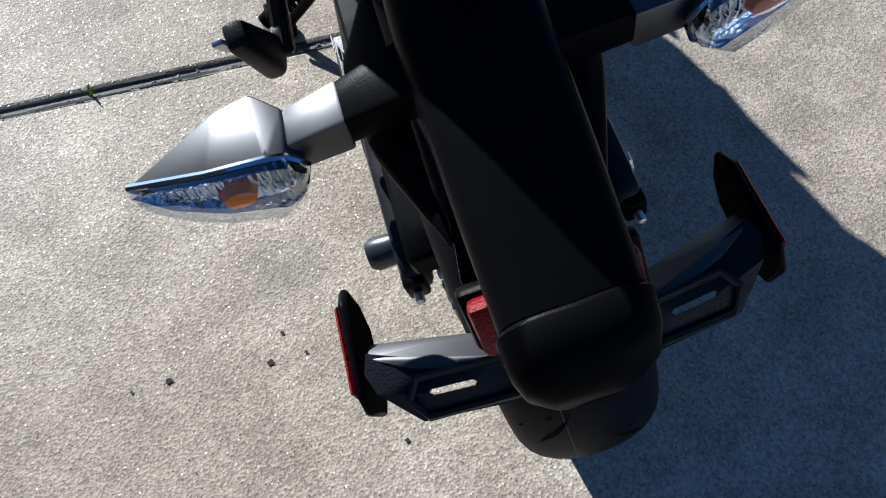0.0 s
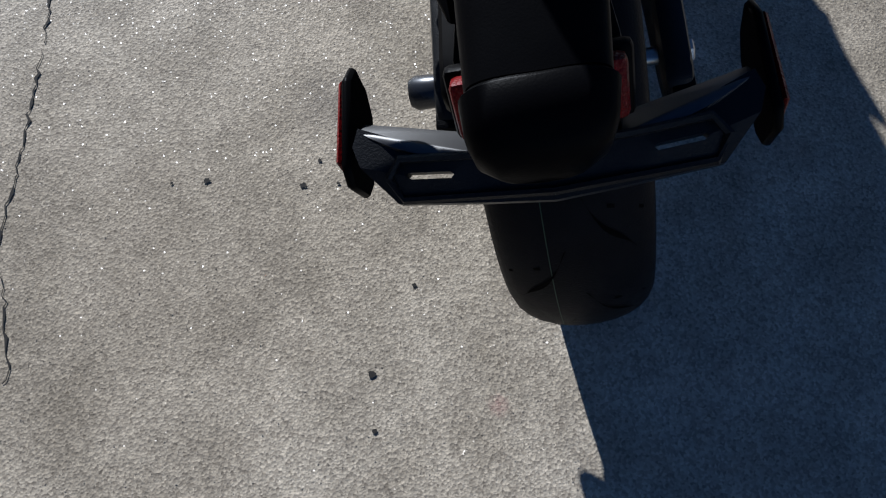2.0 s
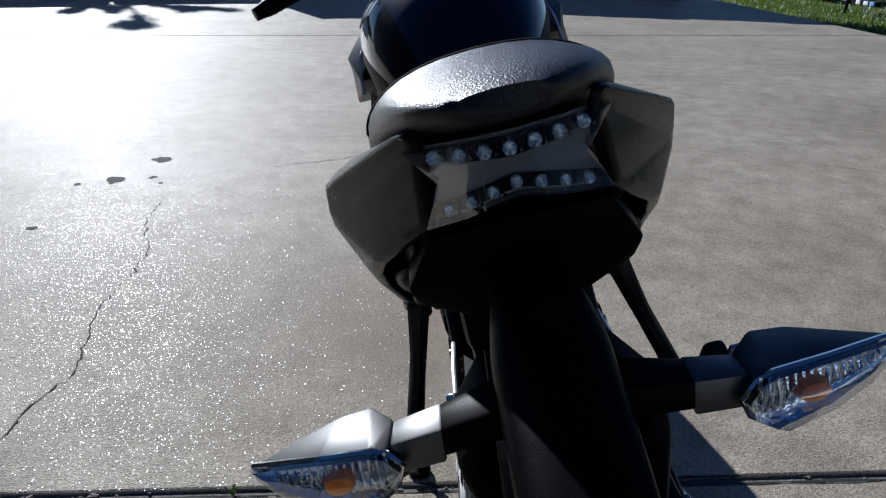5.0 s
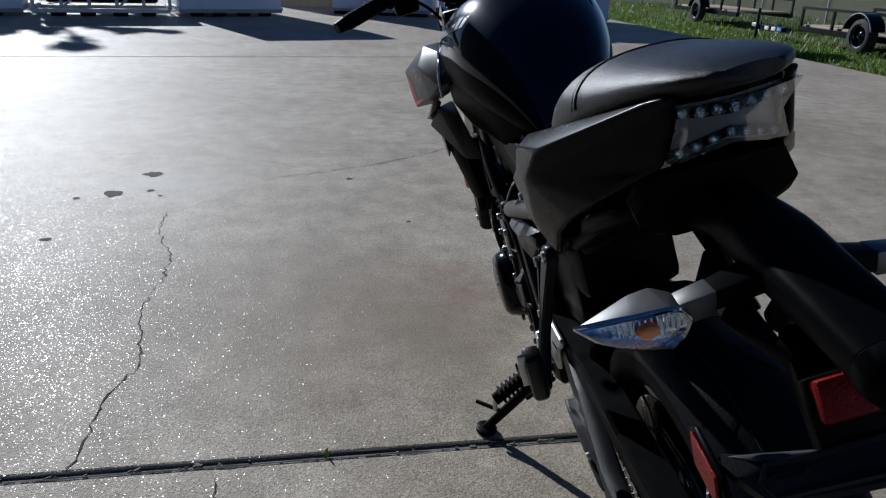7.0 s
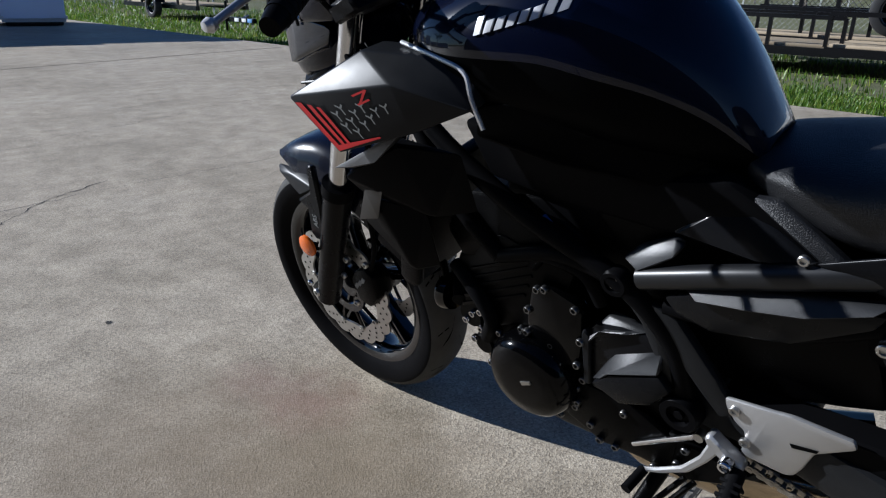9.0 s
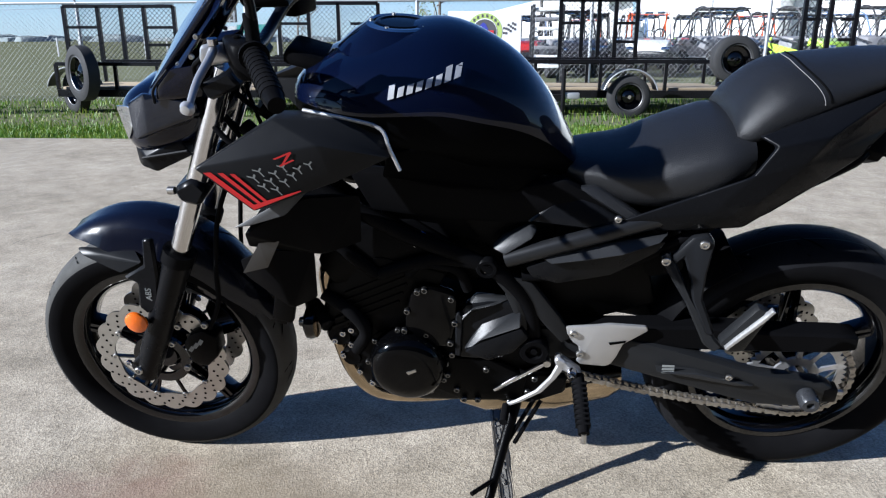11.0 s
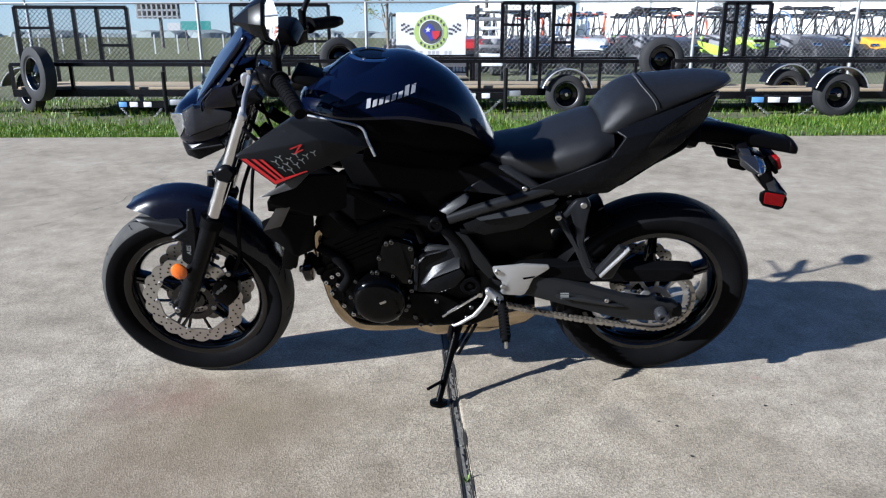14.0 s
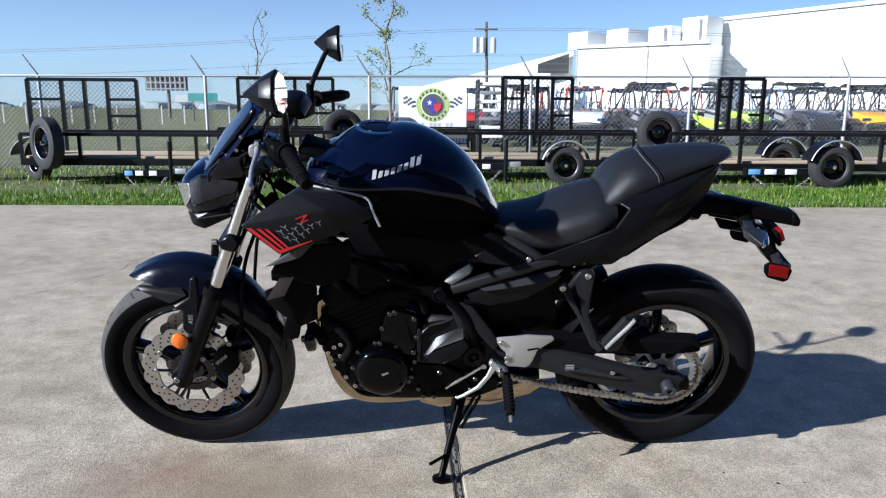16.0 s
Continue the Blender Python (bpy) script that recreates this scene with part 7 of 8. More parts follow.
def trailer(label, y0, y1, xf, xb, zr, zd, gate=None, wheels=(), spare=None, tongue=None, fenders=True):
    t = thing("utility_trailer", label, "trailer", "trailers parked on the grass")
    bm = bmesh.new()
    bar(bm, (xf, y0, zr), (xf, y1, zr), 0.026)
    part("top_rail", bm, M_TRAILER, t)
    bm = bmesh.new()
    bar(bm, (xb, y0, zr), (xb, y1, zr), 0.026)
    part("top_rail", bm, M_TRAILER, t)
    for x in (xf, xb):
        bm = bmesh.new()
        bar(bm, (x, y0, zd - 0.05), (x, y1, zd - 0.05), 0.05)
        part("side_beam", bm, M_TRAILER, t)
    n = max(3, int(abs(y1 - y0) / 0.85))
    for k in range(n + 1):
        y = y0 + (y1 - y0) * k / n
        for x in (xf, xb):
            bm = bmesh.new()
            bar(bm, (x, y, zd), (x, y, zr), 0.022)
            part("stake", bm, M_TRAILER, t)
    nb = 8
    for k in range(nb):
        x = xf + 0.06 + (xb - xf - 0.12) * (k + 0.5) / nb
        part("deck_board", box((x, (y0 + y1) / 2, zd + 0.015), ((xb - xf - 0.12) / nb - 0.008, abs(y1 - y0) - 0.05, 0.035), (0, 0, 0), 0.003), M_DECK, t)
    for x, y, z, R, *tw in wheels:
        trailer_wheel(t, (x, y, z), R, 0.18, *tw)
        if fenders:
            rings = []
            for a in np.linspace(radians(15), radians(165), 14):
                c, s_ = math.cos(a), math.sin(a)
                rr_ = R + 0.07
                rings.append([(x + dx, y + (rr_ + dr) * c, z + (rr_ + dr) * s_) for dx, dr in ((-0.13, 0), (0.13, 0), (0.13, 0.012), (-0.13, 0.012))])
            wfd = part("wheel_fender", loft(rings), M_TRAILER, t, "black rounded trailer fender")
            part("fender_edge", tube([(x - 0.132, y + (R + 0.076) * math.cos(a), z + (R + 0.076) * math.sin(a)) for a in np.linspace(radians(15), radians(165), 14)], 0.009, 6, None, 0), M_GALV, wfd)
    if gate:
        gx, ga, gb, gz0, gz1, cols = gate
        zm = (gz0 + gz1) / 2
        runs = [((gx, ga, gz1), (gx, gb, gz1), 0.028)] + [((gx, ga + (gb - ga) * f, gz0), (gx, ga + (gb - ga) * f, gz1), 0.028) for f in cols]
        runs += [((gx, ga, zm + 0.12), (gx, ga + (gb - ga) * 0.31, zm + 0.12), 0.022), ((gx, gb, zm + 0.12), (gx, gb + (ga - gb) * 0.28, zm + 0.12), 0.022), ((gx, gb, zm - 0.15), (gx, gb + (ga - gb) * 0.28, zm - 0.15), 0.022)]
        gp = part("ramp_gate", bar(bmesh.new(), (gx, ga, gz0), (gx, gb, gz0), 0.028), M_TRAILER, t, "black ramp gate with expanded mesh")
        for p_, q_, w_ in runs:
            part("gate_bar", bar(bmesh.new(), p_, q_, w_), M_TRAILER, gp)
        lo, hi = min(ga, gb), max(ga, gb)
        part("gate_mesh", mesh_panel(bmesh.new(), gx, lo, hi, gz0, gz1, 0.075, 0.0028), M_TRAILER, gp)
    if spare:
        x, y, z, R, turn = spare
        trailer_wheel(t, (x, y, z), R, 0.19, turn, "spare_wheel")
        bm = bmesh.new()
        bar(bm, (x + 0.12, y, zd), (x + 0.12, y, z), 0.02)
        part("spare_carrier", bm, M_TRAILER, t)
    if tongue:
        x, ya, yb, z = tongue
        bm = bmesh.new()
        bar(bm, (x, ya, z), (x, yb, z), 0.045)
        bar(bm, (x, (ya + yb) / 2, z), (xf + 0.1, (ya + yb) / 2 + 0.2, zd - 0.05), 0.03)
        part("tongue_beam", bm, M_TRAILER, t)
        for k, (f, m_) in enumerate(((0.12, M_BLUEPLATE), (0.34, M_REFWHITE), (0.62, M_REFWHITE))):
            y = ya + (yb - ya) * f
            part("tape_plate", box((x - 0.05, y, z), (0.006, abs(yb - ya) * 0.16, 0.07), (0, 0, 0), 0.001), m_, t)
        part("jack_post", tube([(x - 0.06, yb, turf(yb)), (x - 0.06, yb, zr - 0.08)], 0.03, 10, None, 0), M_TRAILER, t)
        bm = bmesh.new()
        n = 26
        for k in range(n):
            f = k / (n - 1)
            y = ya + (yb - ya) * (0.1 + 0.8 * f)
            zz = z - 0.06 - 0.20 * math.sin(math.pi * f)
            pts = [(x - 0.07 + (0.009 * math.cos(a) if k % 2 else 0), y + 0.018 * math.sin(a), zz + (0 if k % 2 else 0.009 * math.cos(a))) for a in np.linspace(0, 2 * math.pi, 8)]
            tube(pts, 0.004, 5, bm, 0)
        part("safety_chain", bm, M_GALV, t, "hanging galvanised safety chain")
        part("coupler", box((x - 0.02, yb - 0.12 * (1 if yb < ya else -1), z + 0.03), (0.09, 0.2, 0.08), (0, 0, 0), 0.01), M_GALV, t)
    part("marker_lamp", box((xf - 0.03, y1 - 0.4 * (1 if y1 > y0 else -1), zd - 0.04), (0.02, 0.09, 0.05), (0, 0, 0), 0.006), M_AMBER, t, "amber marker lamp")
    return t


trailer("black utility trailer with upright ramp gate and spare wheel", 2.34, 6.63, 8.8, 10.2, 0.63, 0.275, gate=(10.25, 7.21, 5.43, 0.59, 1.47, (0, 0.31, 0.52, 0.73, 1)), wheels=((9.4, 6.71, 0.19, 0.30, -38),), spare=(8.55, 6.12, 0.51, 0.38, -40), tongue=(8.5, 5.03, 4.33, 0.09))
trailer("black utility trailer with mesh ramp gate", -0.15, 4.05, 10.0, 11.0, 0.69, 0.33, gate=(10.6, 3.84, 2.22, 0.66, 1.53, (0, 0.3, 0.6, 1)), wheels=((10.0, 1.22, 0.25, 0.29),), spare=(9.3, 1.92, 0.72, 0.30, 15))
trailer("black utility trailer with round fenders and spare wheel", 2.46, -2.80, 8.55, 9.75, 0.69, 0.31, gate=(9.85, -0.63, -1.77, 0.64, 1.54, (0, 0.28, 0.5, 0.72, 1)), wheels=((8.05, -1.34, 0.26, 0.275),), spare=(8.2, -2.70, 0.73, 0.30, 0), tongue=(8.3, 0.21, -0.52, 0.225))
trailer("black tandem trailer with galvanised fender edges", -2.77, -7.80, 7.9, 9.0, 0.72, 0.31, gate=(9.1, -3.90, -4.60, 0.73, 1.52, (0, 0.25, 0.5, 1)), wheels=((7.45, -4.84, 0.30, 0.285), (8.65, -4.74, 0.30, 0.275)), tongue=(7.6, -3.72, -4.73, 0.225))
trailer("black utility trailer further along the fence", 12.8, 9.0, 8.3, 9.8, 0.50, 0.16, gate=(8.5, 9.2, 10.3, 0.50, 1.4, (0, 0.3, 0.6, 1)), wheels=((8.0, 10.6, 0.15, 0.29),), tongue=(8.1, 13.0, 13.9, 0.06))
trailer("black utility trailer with a wooden deck", 16.5, 20.0, 9.0, 10.4, 0.52, 0.20, gate=(9.1, 16.6, 17.7, 0.54, 1.5, (0, 0.3, 0.6, 1)), wheels=((8.8, 18.2, 0.15, 0.29),))

# ---- chain-link fence ----
FX = 11.3
fence = thing("chain_link_fence", "galvanised chain-link fence with barbed wire on slanted arms", "fence")


def rail_z(y):
    return 1.615 - 0.006 * max(-8.0, min(12.0, y))


ys = [-16.1 + 2.957 * k for k in range(18)]
for y in ys:
    z = rail_z(y)
    ps_ = part("fence_post", tube([(FX, y, turf(y) - 0.1), (FX, y, z)], 0.03, 10, None, 0), M_GALV, fence)
    part("barb_arm", tube([(FX, y, z), (FX - 0.05, y + 0.22, z + 0.36)], (0.02, 0.012), 8, None, 0), M_GALV, ps_)
for a, b in zip(ys, ys[1:]):
    part("top_rail", tube([(FX, a, rail_z(a)), (FX, b, rail_z(b))], 0.021, 8, None, 0), M_GALV, fence)
bm = bmesh.new()
for k in (0.33, 0.62, 0.95):
    for a, b in zip(ys, ys[1:]):
        tube([(FX - 0.05 * k, a + 0.22 * k, rail_z(a) + 0.36 * k), (FX - 0.05 * k, b + 0.22 * k, rail_z(b) + 0.36 * k)], 0.0025, 4, bm, 0)
part("barbed_wire", bm, M_GALV, fence)["kind"] = "stuff"
# diamond wire as one mesh
vsn, fcs = [], []
zb = GZ - 0.08
for s in (-1, 1):
    y = ys[0] - 1.7
    while y < ys[-1]:
        ya, yb = max(y, ys[0]), min(y + 1.6, ys[-1])
        if yb > ya:
            za, zc_ = (zb + (ya - y), zb + (yb - y)) if s > 0 else (zb + 1.6 - (ya - y), zb + 1.6 - (yb - y))
            top = min(rail_z(ya), rail_z(yb))
            sc_ = (top - zb) / 1.6
            za, zc_ = zb + (za - zb) * sc_, zb + (zc_ - zb) * sc_
            k = len(vsn)
            d = 0.0021
            for yy, zz in ((ya, za), (yb, zc_)):
                vsn += [(FX + 0.03 + s * 0.003 - d, yy, zz - d), (FX + 0.03 + s * 0.003 + d, yy, zz - d), (FX + 0.03 + s * 0.003, yy, zz + d)]
            fcs += [(k, k + 1, k + 4, k + 3), (k + 1, k + 2, k + 5, k + 4), (k + 2, k, k + 3, k + 5)]
        y += 0.085
me = bpy.data.meshes.new("diamond_wire")
me.from_pydata(vsn, [], fcs)
me.materials.append(M_WIRE)
dw = new("diamond_wire", me)
dw.parent = fence
dw["kind"] = "stuff"

# ---- sign board on the fence ----
M_BOARD = mat("white_board", (0.72, 0.72, 0.72), 0.5, var=0.05, scale=2)
M_LIME = mat("lime_print", (0.40, 0.52, 0.16), 0.5, var=0.1)
M_DARKP = mat("dark_print", (0.09, 0.09, 0.10), 0.5, var=0.1)
M_REDP = mat("red_print", (0.55, 0.04, 0.05), 0.5, var=0.1)
M_BLUEP = mat("blue_print", (0.05, 0.06, 0.35), 0.5, var=0.1)
SX = FX - 0.06
sign = thing("sign_board", "white sign board with a round green emblem on the fence", "sign")
part("board", plate([(1.11, 1.43), (-0.13, 1.43), (-0.13, 0.635), (1.11, 0.635)], SX, SX + 0.02, 0.003), M_BOARD, sign)


def flat(name, poly, m_, lift, parent=sign):
    bm = bmesh.new()
    bm.faces.new([bm.verts.new((SX - lift, y, z)) for y, z in poly])
    part(name, bm, m_, parent, "", 0)


def circ(cy_, cz_, r, n=36, a0=0, a1=2 * math.pi):
    return [(cy_ + r * math.cos(a), cz_ + r * math.sin(a)) for a in np.linspace(a0, a1, n, endpoint=False)]


CY, CZ = 0.49, 1.10
flat("emblem_ring", circ(CY, CZ, 0.30), M_LIME, 0.004)
flat("emblem_field", circ(CY, CZ, 0.215), M_BOARD, 0.008)
flat("emblem_field", circ(CY, CZ, 0.200), M_DARKP, 0.012)
flat("emblem_shape", [(CY + 0.15, CZ + 0.02), (CY + 0.03, CZ + 0.15), (CY - 0.02, CZ + 0.12), (CY - 0.06, CZ + 0.04), (CY - 0.05, CZ - 0.12), (CY + 0.0, CZ - 0.16), (CY + 0.05, CZ - 0.08)], M_BLUEP, 0.016)
flat("emblem_shape", [(CY - 0.02, CZ + 0.02), (CY - 0.16, CZ + 0.02), (CY - 0.15, CZ - 0.06), (CY - 0.08, CZ - 0.13), (CY - 0.03, CZ - 0.10)], M_REDP, 0.020)
flat("emblem_star", [(CY + 0.055 + r * math.sin(a), CZ + 0.04 + r * math.cos(a)) for a, r in [(k * math.pi / 5, 0.055 if k % 2 == 0 else 0.022) for k in range(10)]], M_BOARD, 0.024)
for k in range(15):
    a = math.pi * (0.16 + 0.68 * (k % 8) / 7) + (math.pi if k >= 8 else 0)
    c = (CY + 0.258 * math.cos(a), CZ + 0.258 * math.sin(a))
    flat("print_bar", [(c[0] + 0.016 * sx_, c[1] + 0.024 * sz_) for sx_, sz_ in ((-1, -1), (1, -1), (1, 1), (-1, 1))], M_DARKP, 0.008)
for s in (-1, 1):
    for i in range(6):
        for j in range(4):
            if (i + j) % 2 == 0:
                y = CY + s * (0.33 + 0.037 * i)
                z = CZ + 0.055 + 0.022 * i - 0.038 * j + 0.012 * math.sin(i)
                flat("flag_square", [(y - 0.018, z - 0.018), (y + 0.018, z - 0.018), (y + 0.018, z + 0.018), (y - 0.018, z + 0.018)], M_DARKP, 0.004)
M_GREYPR = mat("grey_print", (0.45, 0.45, 0.46), 0.5, var=0.05)
for k in range(10):
    if k not in (3, 7):
        y = 0.85 - 0.075 * k
        flat("print_bar", [(y, 0.70), (y - 0.05, 0.70), (y - 0.05, 0.78), (y, 0.78)], M_GREYPR, 0.004)
small = thing("small_sign", "small dark sign board with a green stripe low on the fence", "sign")
part("board", plate([(0.43, 0.62), (-0.17, 0.62), (-0.17, 0.25), (0.43, 0.25)], SX - 0.02, SX, 0.003), M_DARKP, small)
bm = bmesh.new()
for k in range(4):
    y = 0.10 - 0.06 * k
    bm.faces.new([bm.verts.new((SX - 0.024, yy, zz)) for yy, zz in ((y, 0.42), (y - 0.045, 0.42), (y - 0.045, 0.50), (y, 0.50))])
part("print_bar", bm, M_BOARD, small, "", 0)

# ---- off-road vehicles behind the fence ----
M_SHEET = mat("white_metal_sheet", (0.78, 0.78, 0.76), 0.5, var=0.05, scale=0.4)
def buggy(color, label, roof=True):
    t = thing("utility_vehicle", label, "utility vehicle", "vehicles parked behind the fence")
    mc = mat("buggy_paint", color, 0.35, coat=0.5, var=0.15, scale=2)
    mk = M_UTVDARK
    part("body", hull([(sx * x, y, z) for sx in (-1, 1) for x, y, z in ((0.40, 1.25, 0.62), (0.46, 1.10, 0.82), (0.56, 0.62, 0.94), (0.56, 0.55, 0.74), (0.4, 1.2, 0.56))], 0.03), mc, t, "coloured hood panel")
    part("grille", hull([(sx * x, y, z) for sx in (-1, 1) for x, y, z in ((0.44, 1.28, 0.40), (0.46, 1.24, 0.62), (0.60, 0.60, 0.72), (0.60, 0.5, 0.34))], 0.03), mk, t)
    part("rear_bed", hull([(sx * x, y, z) for sx in (-1, 1) for x, y, z in ((0.58, -0.45, 0.62), (0.60, -0.45, 0.86), (0.60, -1.15, 0.90), (0.56, -1.15, 0.66))], 0.03), mk, t)
    for sx in (-1, 1):
        part("side_panel", hull([(sx * 0.66, 0.50, 0.62), (sx * 0.66, 0.20, 0.44), (sx * 0.66, -0.50, 0.50), (sx * 0.66, -0.60, 0.84), (sx * 0.63, -0.55, 0.80), (sx * 0.63, 0.40, 0.56), (sx * 0.66, -0.2, 0.62)], 0.01), mc, t)
        for y0 in (0.85, -0.85):
            part("mudguard", hull([(sx * x, y0 + y, z) for x, y, z in ((0.48, -0.36, 0.60), (0.76, -0.36, 0.60), (0.48, 0.0, 0.76), (0.76, 0.0, 0.75), (0.48, 0.34, 0.62), (0.76, 0.34, 0.62), (0.76, 0, 0.70))], 0.02), mk, t)
        part("shock_spring", tube([(sx * 0.52, -0.75, 0.40), (sx * 0.46, -0.60, 0.95)], 0.035, 8, None, 0), mc, t)
        part("door_bar", tube([(sx * 0.66, 0.50, 0.80), (sx * 0.68, 0.0, 0.90), (sx * 0.66, -0.52, 1.00)], 0.02, 6), mk, t)
    part("steering_wheel", tube([(-0.3 + 0.16 * math.cos(a), 0.22, 1.05 + 0.16 * math.sin(a)) for a in np.linspace(0, 2 * math.pi, 13)], 0.015, 6, None, 0), mk, t)
    for k in range(3):
        part("light_bar", box((-0.3 + 0.3 * k, 0.24, 1.60), (0.2, 0.05, 0.06), (0, 0, 0), 0.015), M_FACET, t)
    part("sill", box((0, 0.05, 0.40), (1.25, 1.1, 0.16), (0, 0, 0), 0.04), M_UTVGREY, t)
    for sx in (-1, 1):
        part("seat", box((sx * 0.3, -0.12, 0.72), (0.46, 0.45, 0.5), (-8, 0, 0), 0.06), M_UTVGREY, t)
        for y0 in (0.85, -0.85):
            c = Vector((sx * 0.62, y0, 0.33))
            part("tyre", lathe([(-0.12, 0.16), (-0.14, 0.24), (-0.12, 0.32), (0, 0.335), (0.12, 0.32), (0.14, 0.24), (0.12, 0.16), (0.05, 0.10), (-0.05, 0.10)], c, 20, "x", closed=True), M_TRTYRE, t)
            part("rim", lathe([(-0.10, 0.0), (-0.10, 0.165), (0.10, 0.165), (0.10, 0.0)], c, 14, "x"), mk, t)
        part("cage_bar", tube([(sx * 0.60, 0.60, 0.95), (sx * 0.56, 0.20, 1.62), (sx * 0.56, -0.40, 1.64), (sx * 0.60, -0.55, 0.95)], 0.025, 8), mk if roof else mc, t)
        part("cage_brace", tube([(sx * 0.57, -0.40, 1.62), (sx * 0.60, -1.10, 0.96)], 0.022, 8, None, 0), mk if roof else mc, t)
        part("headlamp", box((sx * 0.42, 1.20, 0.72), (0.22, 0.06, 0.09), (15, 0, 0), 0.02), M_FACET, t)
    for y, z in ((0.20, 1.62), (-0.40, 1.64)):
        part("cage_cross", tube([(-0.56, y, z), (0.56, y, z)], 0.022, 8, None, 0), mk if roof else mc, t)
    if roof:
        part("roof", box((0, -0.10, 1.67), (1.18, 0.78, 0.04), (0, 0, 0), 0.02), mk, t)
    part("bumper", tube([(-0.42, 1.30, 0.42), (-0.40, 1.40, 0.62), (0.40, 1.40, 0.62), (0.42, 1.30, 0.42)], 0.022, 6), mk, t)
    return t


cols = [((0.38, 0.60, 0.05), "lime green off-road buggy with black roll cage", True), ((0.70, 0.10, 0.02), "orange-red off-road buggy with coloured cage", False), ((0.34, 0.35, 0.37), "grey utility vehicle with roof", True),
        ((0.03, 0.03, 0.035), "black utility vehicle with roof", True), ((0.40, 0.03, 0.03), "dark red utility vehicle with roof", True), ((0.12, 0.19, 0.34), "blue-grey utility vehicle with open cage", False),
        ((0.75, 0.75, 0.74), "white utility vehicle with open white cage", False), ((0.80, 0.36, 0.02), "yellow off-road buggy with black roll cage", True)]
protos = [buggy(*c) for c in cols]
spots = [(19.0, -1.9, 0.06, 3), (18.8, -4.0, -0.10, 6), (19.2, -6.1, 0.12, 3), (19.0, -8.2, 0.25, 0), (18.9, -10.3, 0.05, 3), (19.1, -12.4, -0.08, 7), (18.8, -14.6, 0.10, 3), (19.0, -16.8, 0.05, 1)]
rnd = random.Random(17)
for row, x in enumerate((22.6, 25.6, 28.8)):
    for k in range(11):
        spots.append((x + rnd.uniform(-0.2, 0.2), 1.0 - 0.4 * row - 1.98 * k + rnd.uniform(-0.08, 0.08), rnd.uniform(-0.07, 0.07), (3, 4, 3, 1, 3, 2, 5, 3, 3, 0, 3)[(k * (row + 1) + row * 4) % 11]))
used = set()
for x, y, r, k in spots:
    place_ = Matrix.Translation((x, y, turf(y))) @ Matrix.Rotation(math.pi / 2 + r * 2, 4, "Z") @ Matrix.Scale(1.02, 4)
    if k not in used:
        used.add(k)
        protos[k].matrix_world = place_
    else:
        copy_thing(protos[k], place_)

# rack of pale plates beside the sign
rk = thing("storage_rack", "dark steel rack stacked with pale plates behind the fence", "rack", m=Matrix.Translation((15.2, -0.95, turf(-0.95))))
for y in (-0.32, 0.32):
    for x in (-0.3, 0.3):
        part("post", bar(bmesh.new(), (x, y, 0), (x, y, 1.72), 0.03), M_UTVDARK, rk)
for k in range(7):
    part("plate", box((0, 0, 0.42 + 0.2 * k), (0.62, 0.56, 0.07), (0, 0, 4 * (k % 3) - 4), 0.015), M_UTVGREY if k % 3 == 2 else M_SHEET, rk)

# ---- unseen wall added behind the camera, to darken reflections and shadow fill ----
M_STUCCO = mat("grey_block_wall", (0.09, 0.088, 0.085), 0.8, var=0.15, scale=1.5, bump=0.5, bump_scale=20)
bm = bmesh.new()
box((-8.5, -9.0, 2.6), (1.2, 34.0, 5.4), (0, 0, 0), 0.03, bm)
tagged(link_mesh("wall_west", bm, M_STUCCO), "plain unseen wall added beside the lot to block low sky", "wall", kind="structure")

# ---- metal building ----
M_ROOFT = mat("grey_roof_trim", (0.45, 0.45, 0.45), 0.5, var=0.1)
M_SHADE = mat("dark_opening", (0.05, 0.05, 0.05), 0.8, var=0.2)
bld = thing("warehouse", "large white metal warehouse with lower wing and rooftop units", "building")


def wall_run(name, p0, p1, z1, depth, m_=M_SHEET, ribs=1.0):
    """A wall along the ground from p0 to p1, thick to the back, with standing ribs."""
    p0, p1 = Vector((*p0, 0)), Vector((*p1, 0))
    d = (p1 - p0).normalized()
    n_ = Vector((-d.y, d.x, 0))
    if n_.x < 0:
        n_ = -n_
    bm = bmesh.new()
    loft([[p0 + Vector((0, 0, GZ)), p0 + n_ * depth + Vector((0, 0, GZ)), p0 + n_ * depth + Vector((0, 0, z1)), p0 + Vector((0, 0, z1))], [p1 + Vector((0, 0, GZ)), p1 + n_ * depth + Vector((0, 0, GZ)), p1 + n_ * depth + Vector((0, 0, z1)), p1 + Vector((0, 0, z1))]], True, bm)
    w_ = part(name, bm, m_, bld)
    L_ = (p1 - p0).length
    k = 0.0
    while k < L_ and ribs:
        a = p0 + d * k - n_ * 0.03
        rb = bmesh.new()
        bar(rb, a + Vector((0, 0, GZ)), a + Vector((0, 0, z1 - 0.1)), 0.045)
        part("wall_rib", rb, M_ROOFT, w_)
        k += ribs
    rb = bmesh.new()
    bar(rb, p0 - n_ * 0.08 + Vector((0, 0, z1)), p1 - n_ * 0.08 + Vector((0, 0, z1)), 0.12)
    part("roof_trim", rb, M_ROOFT, w_)
    return w_


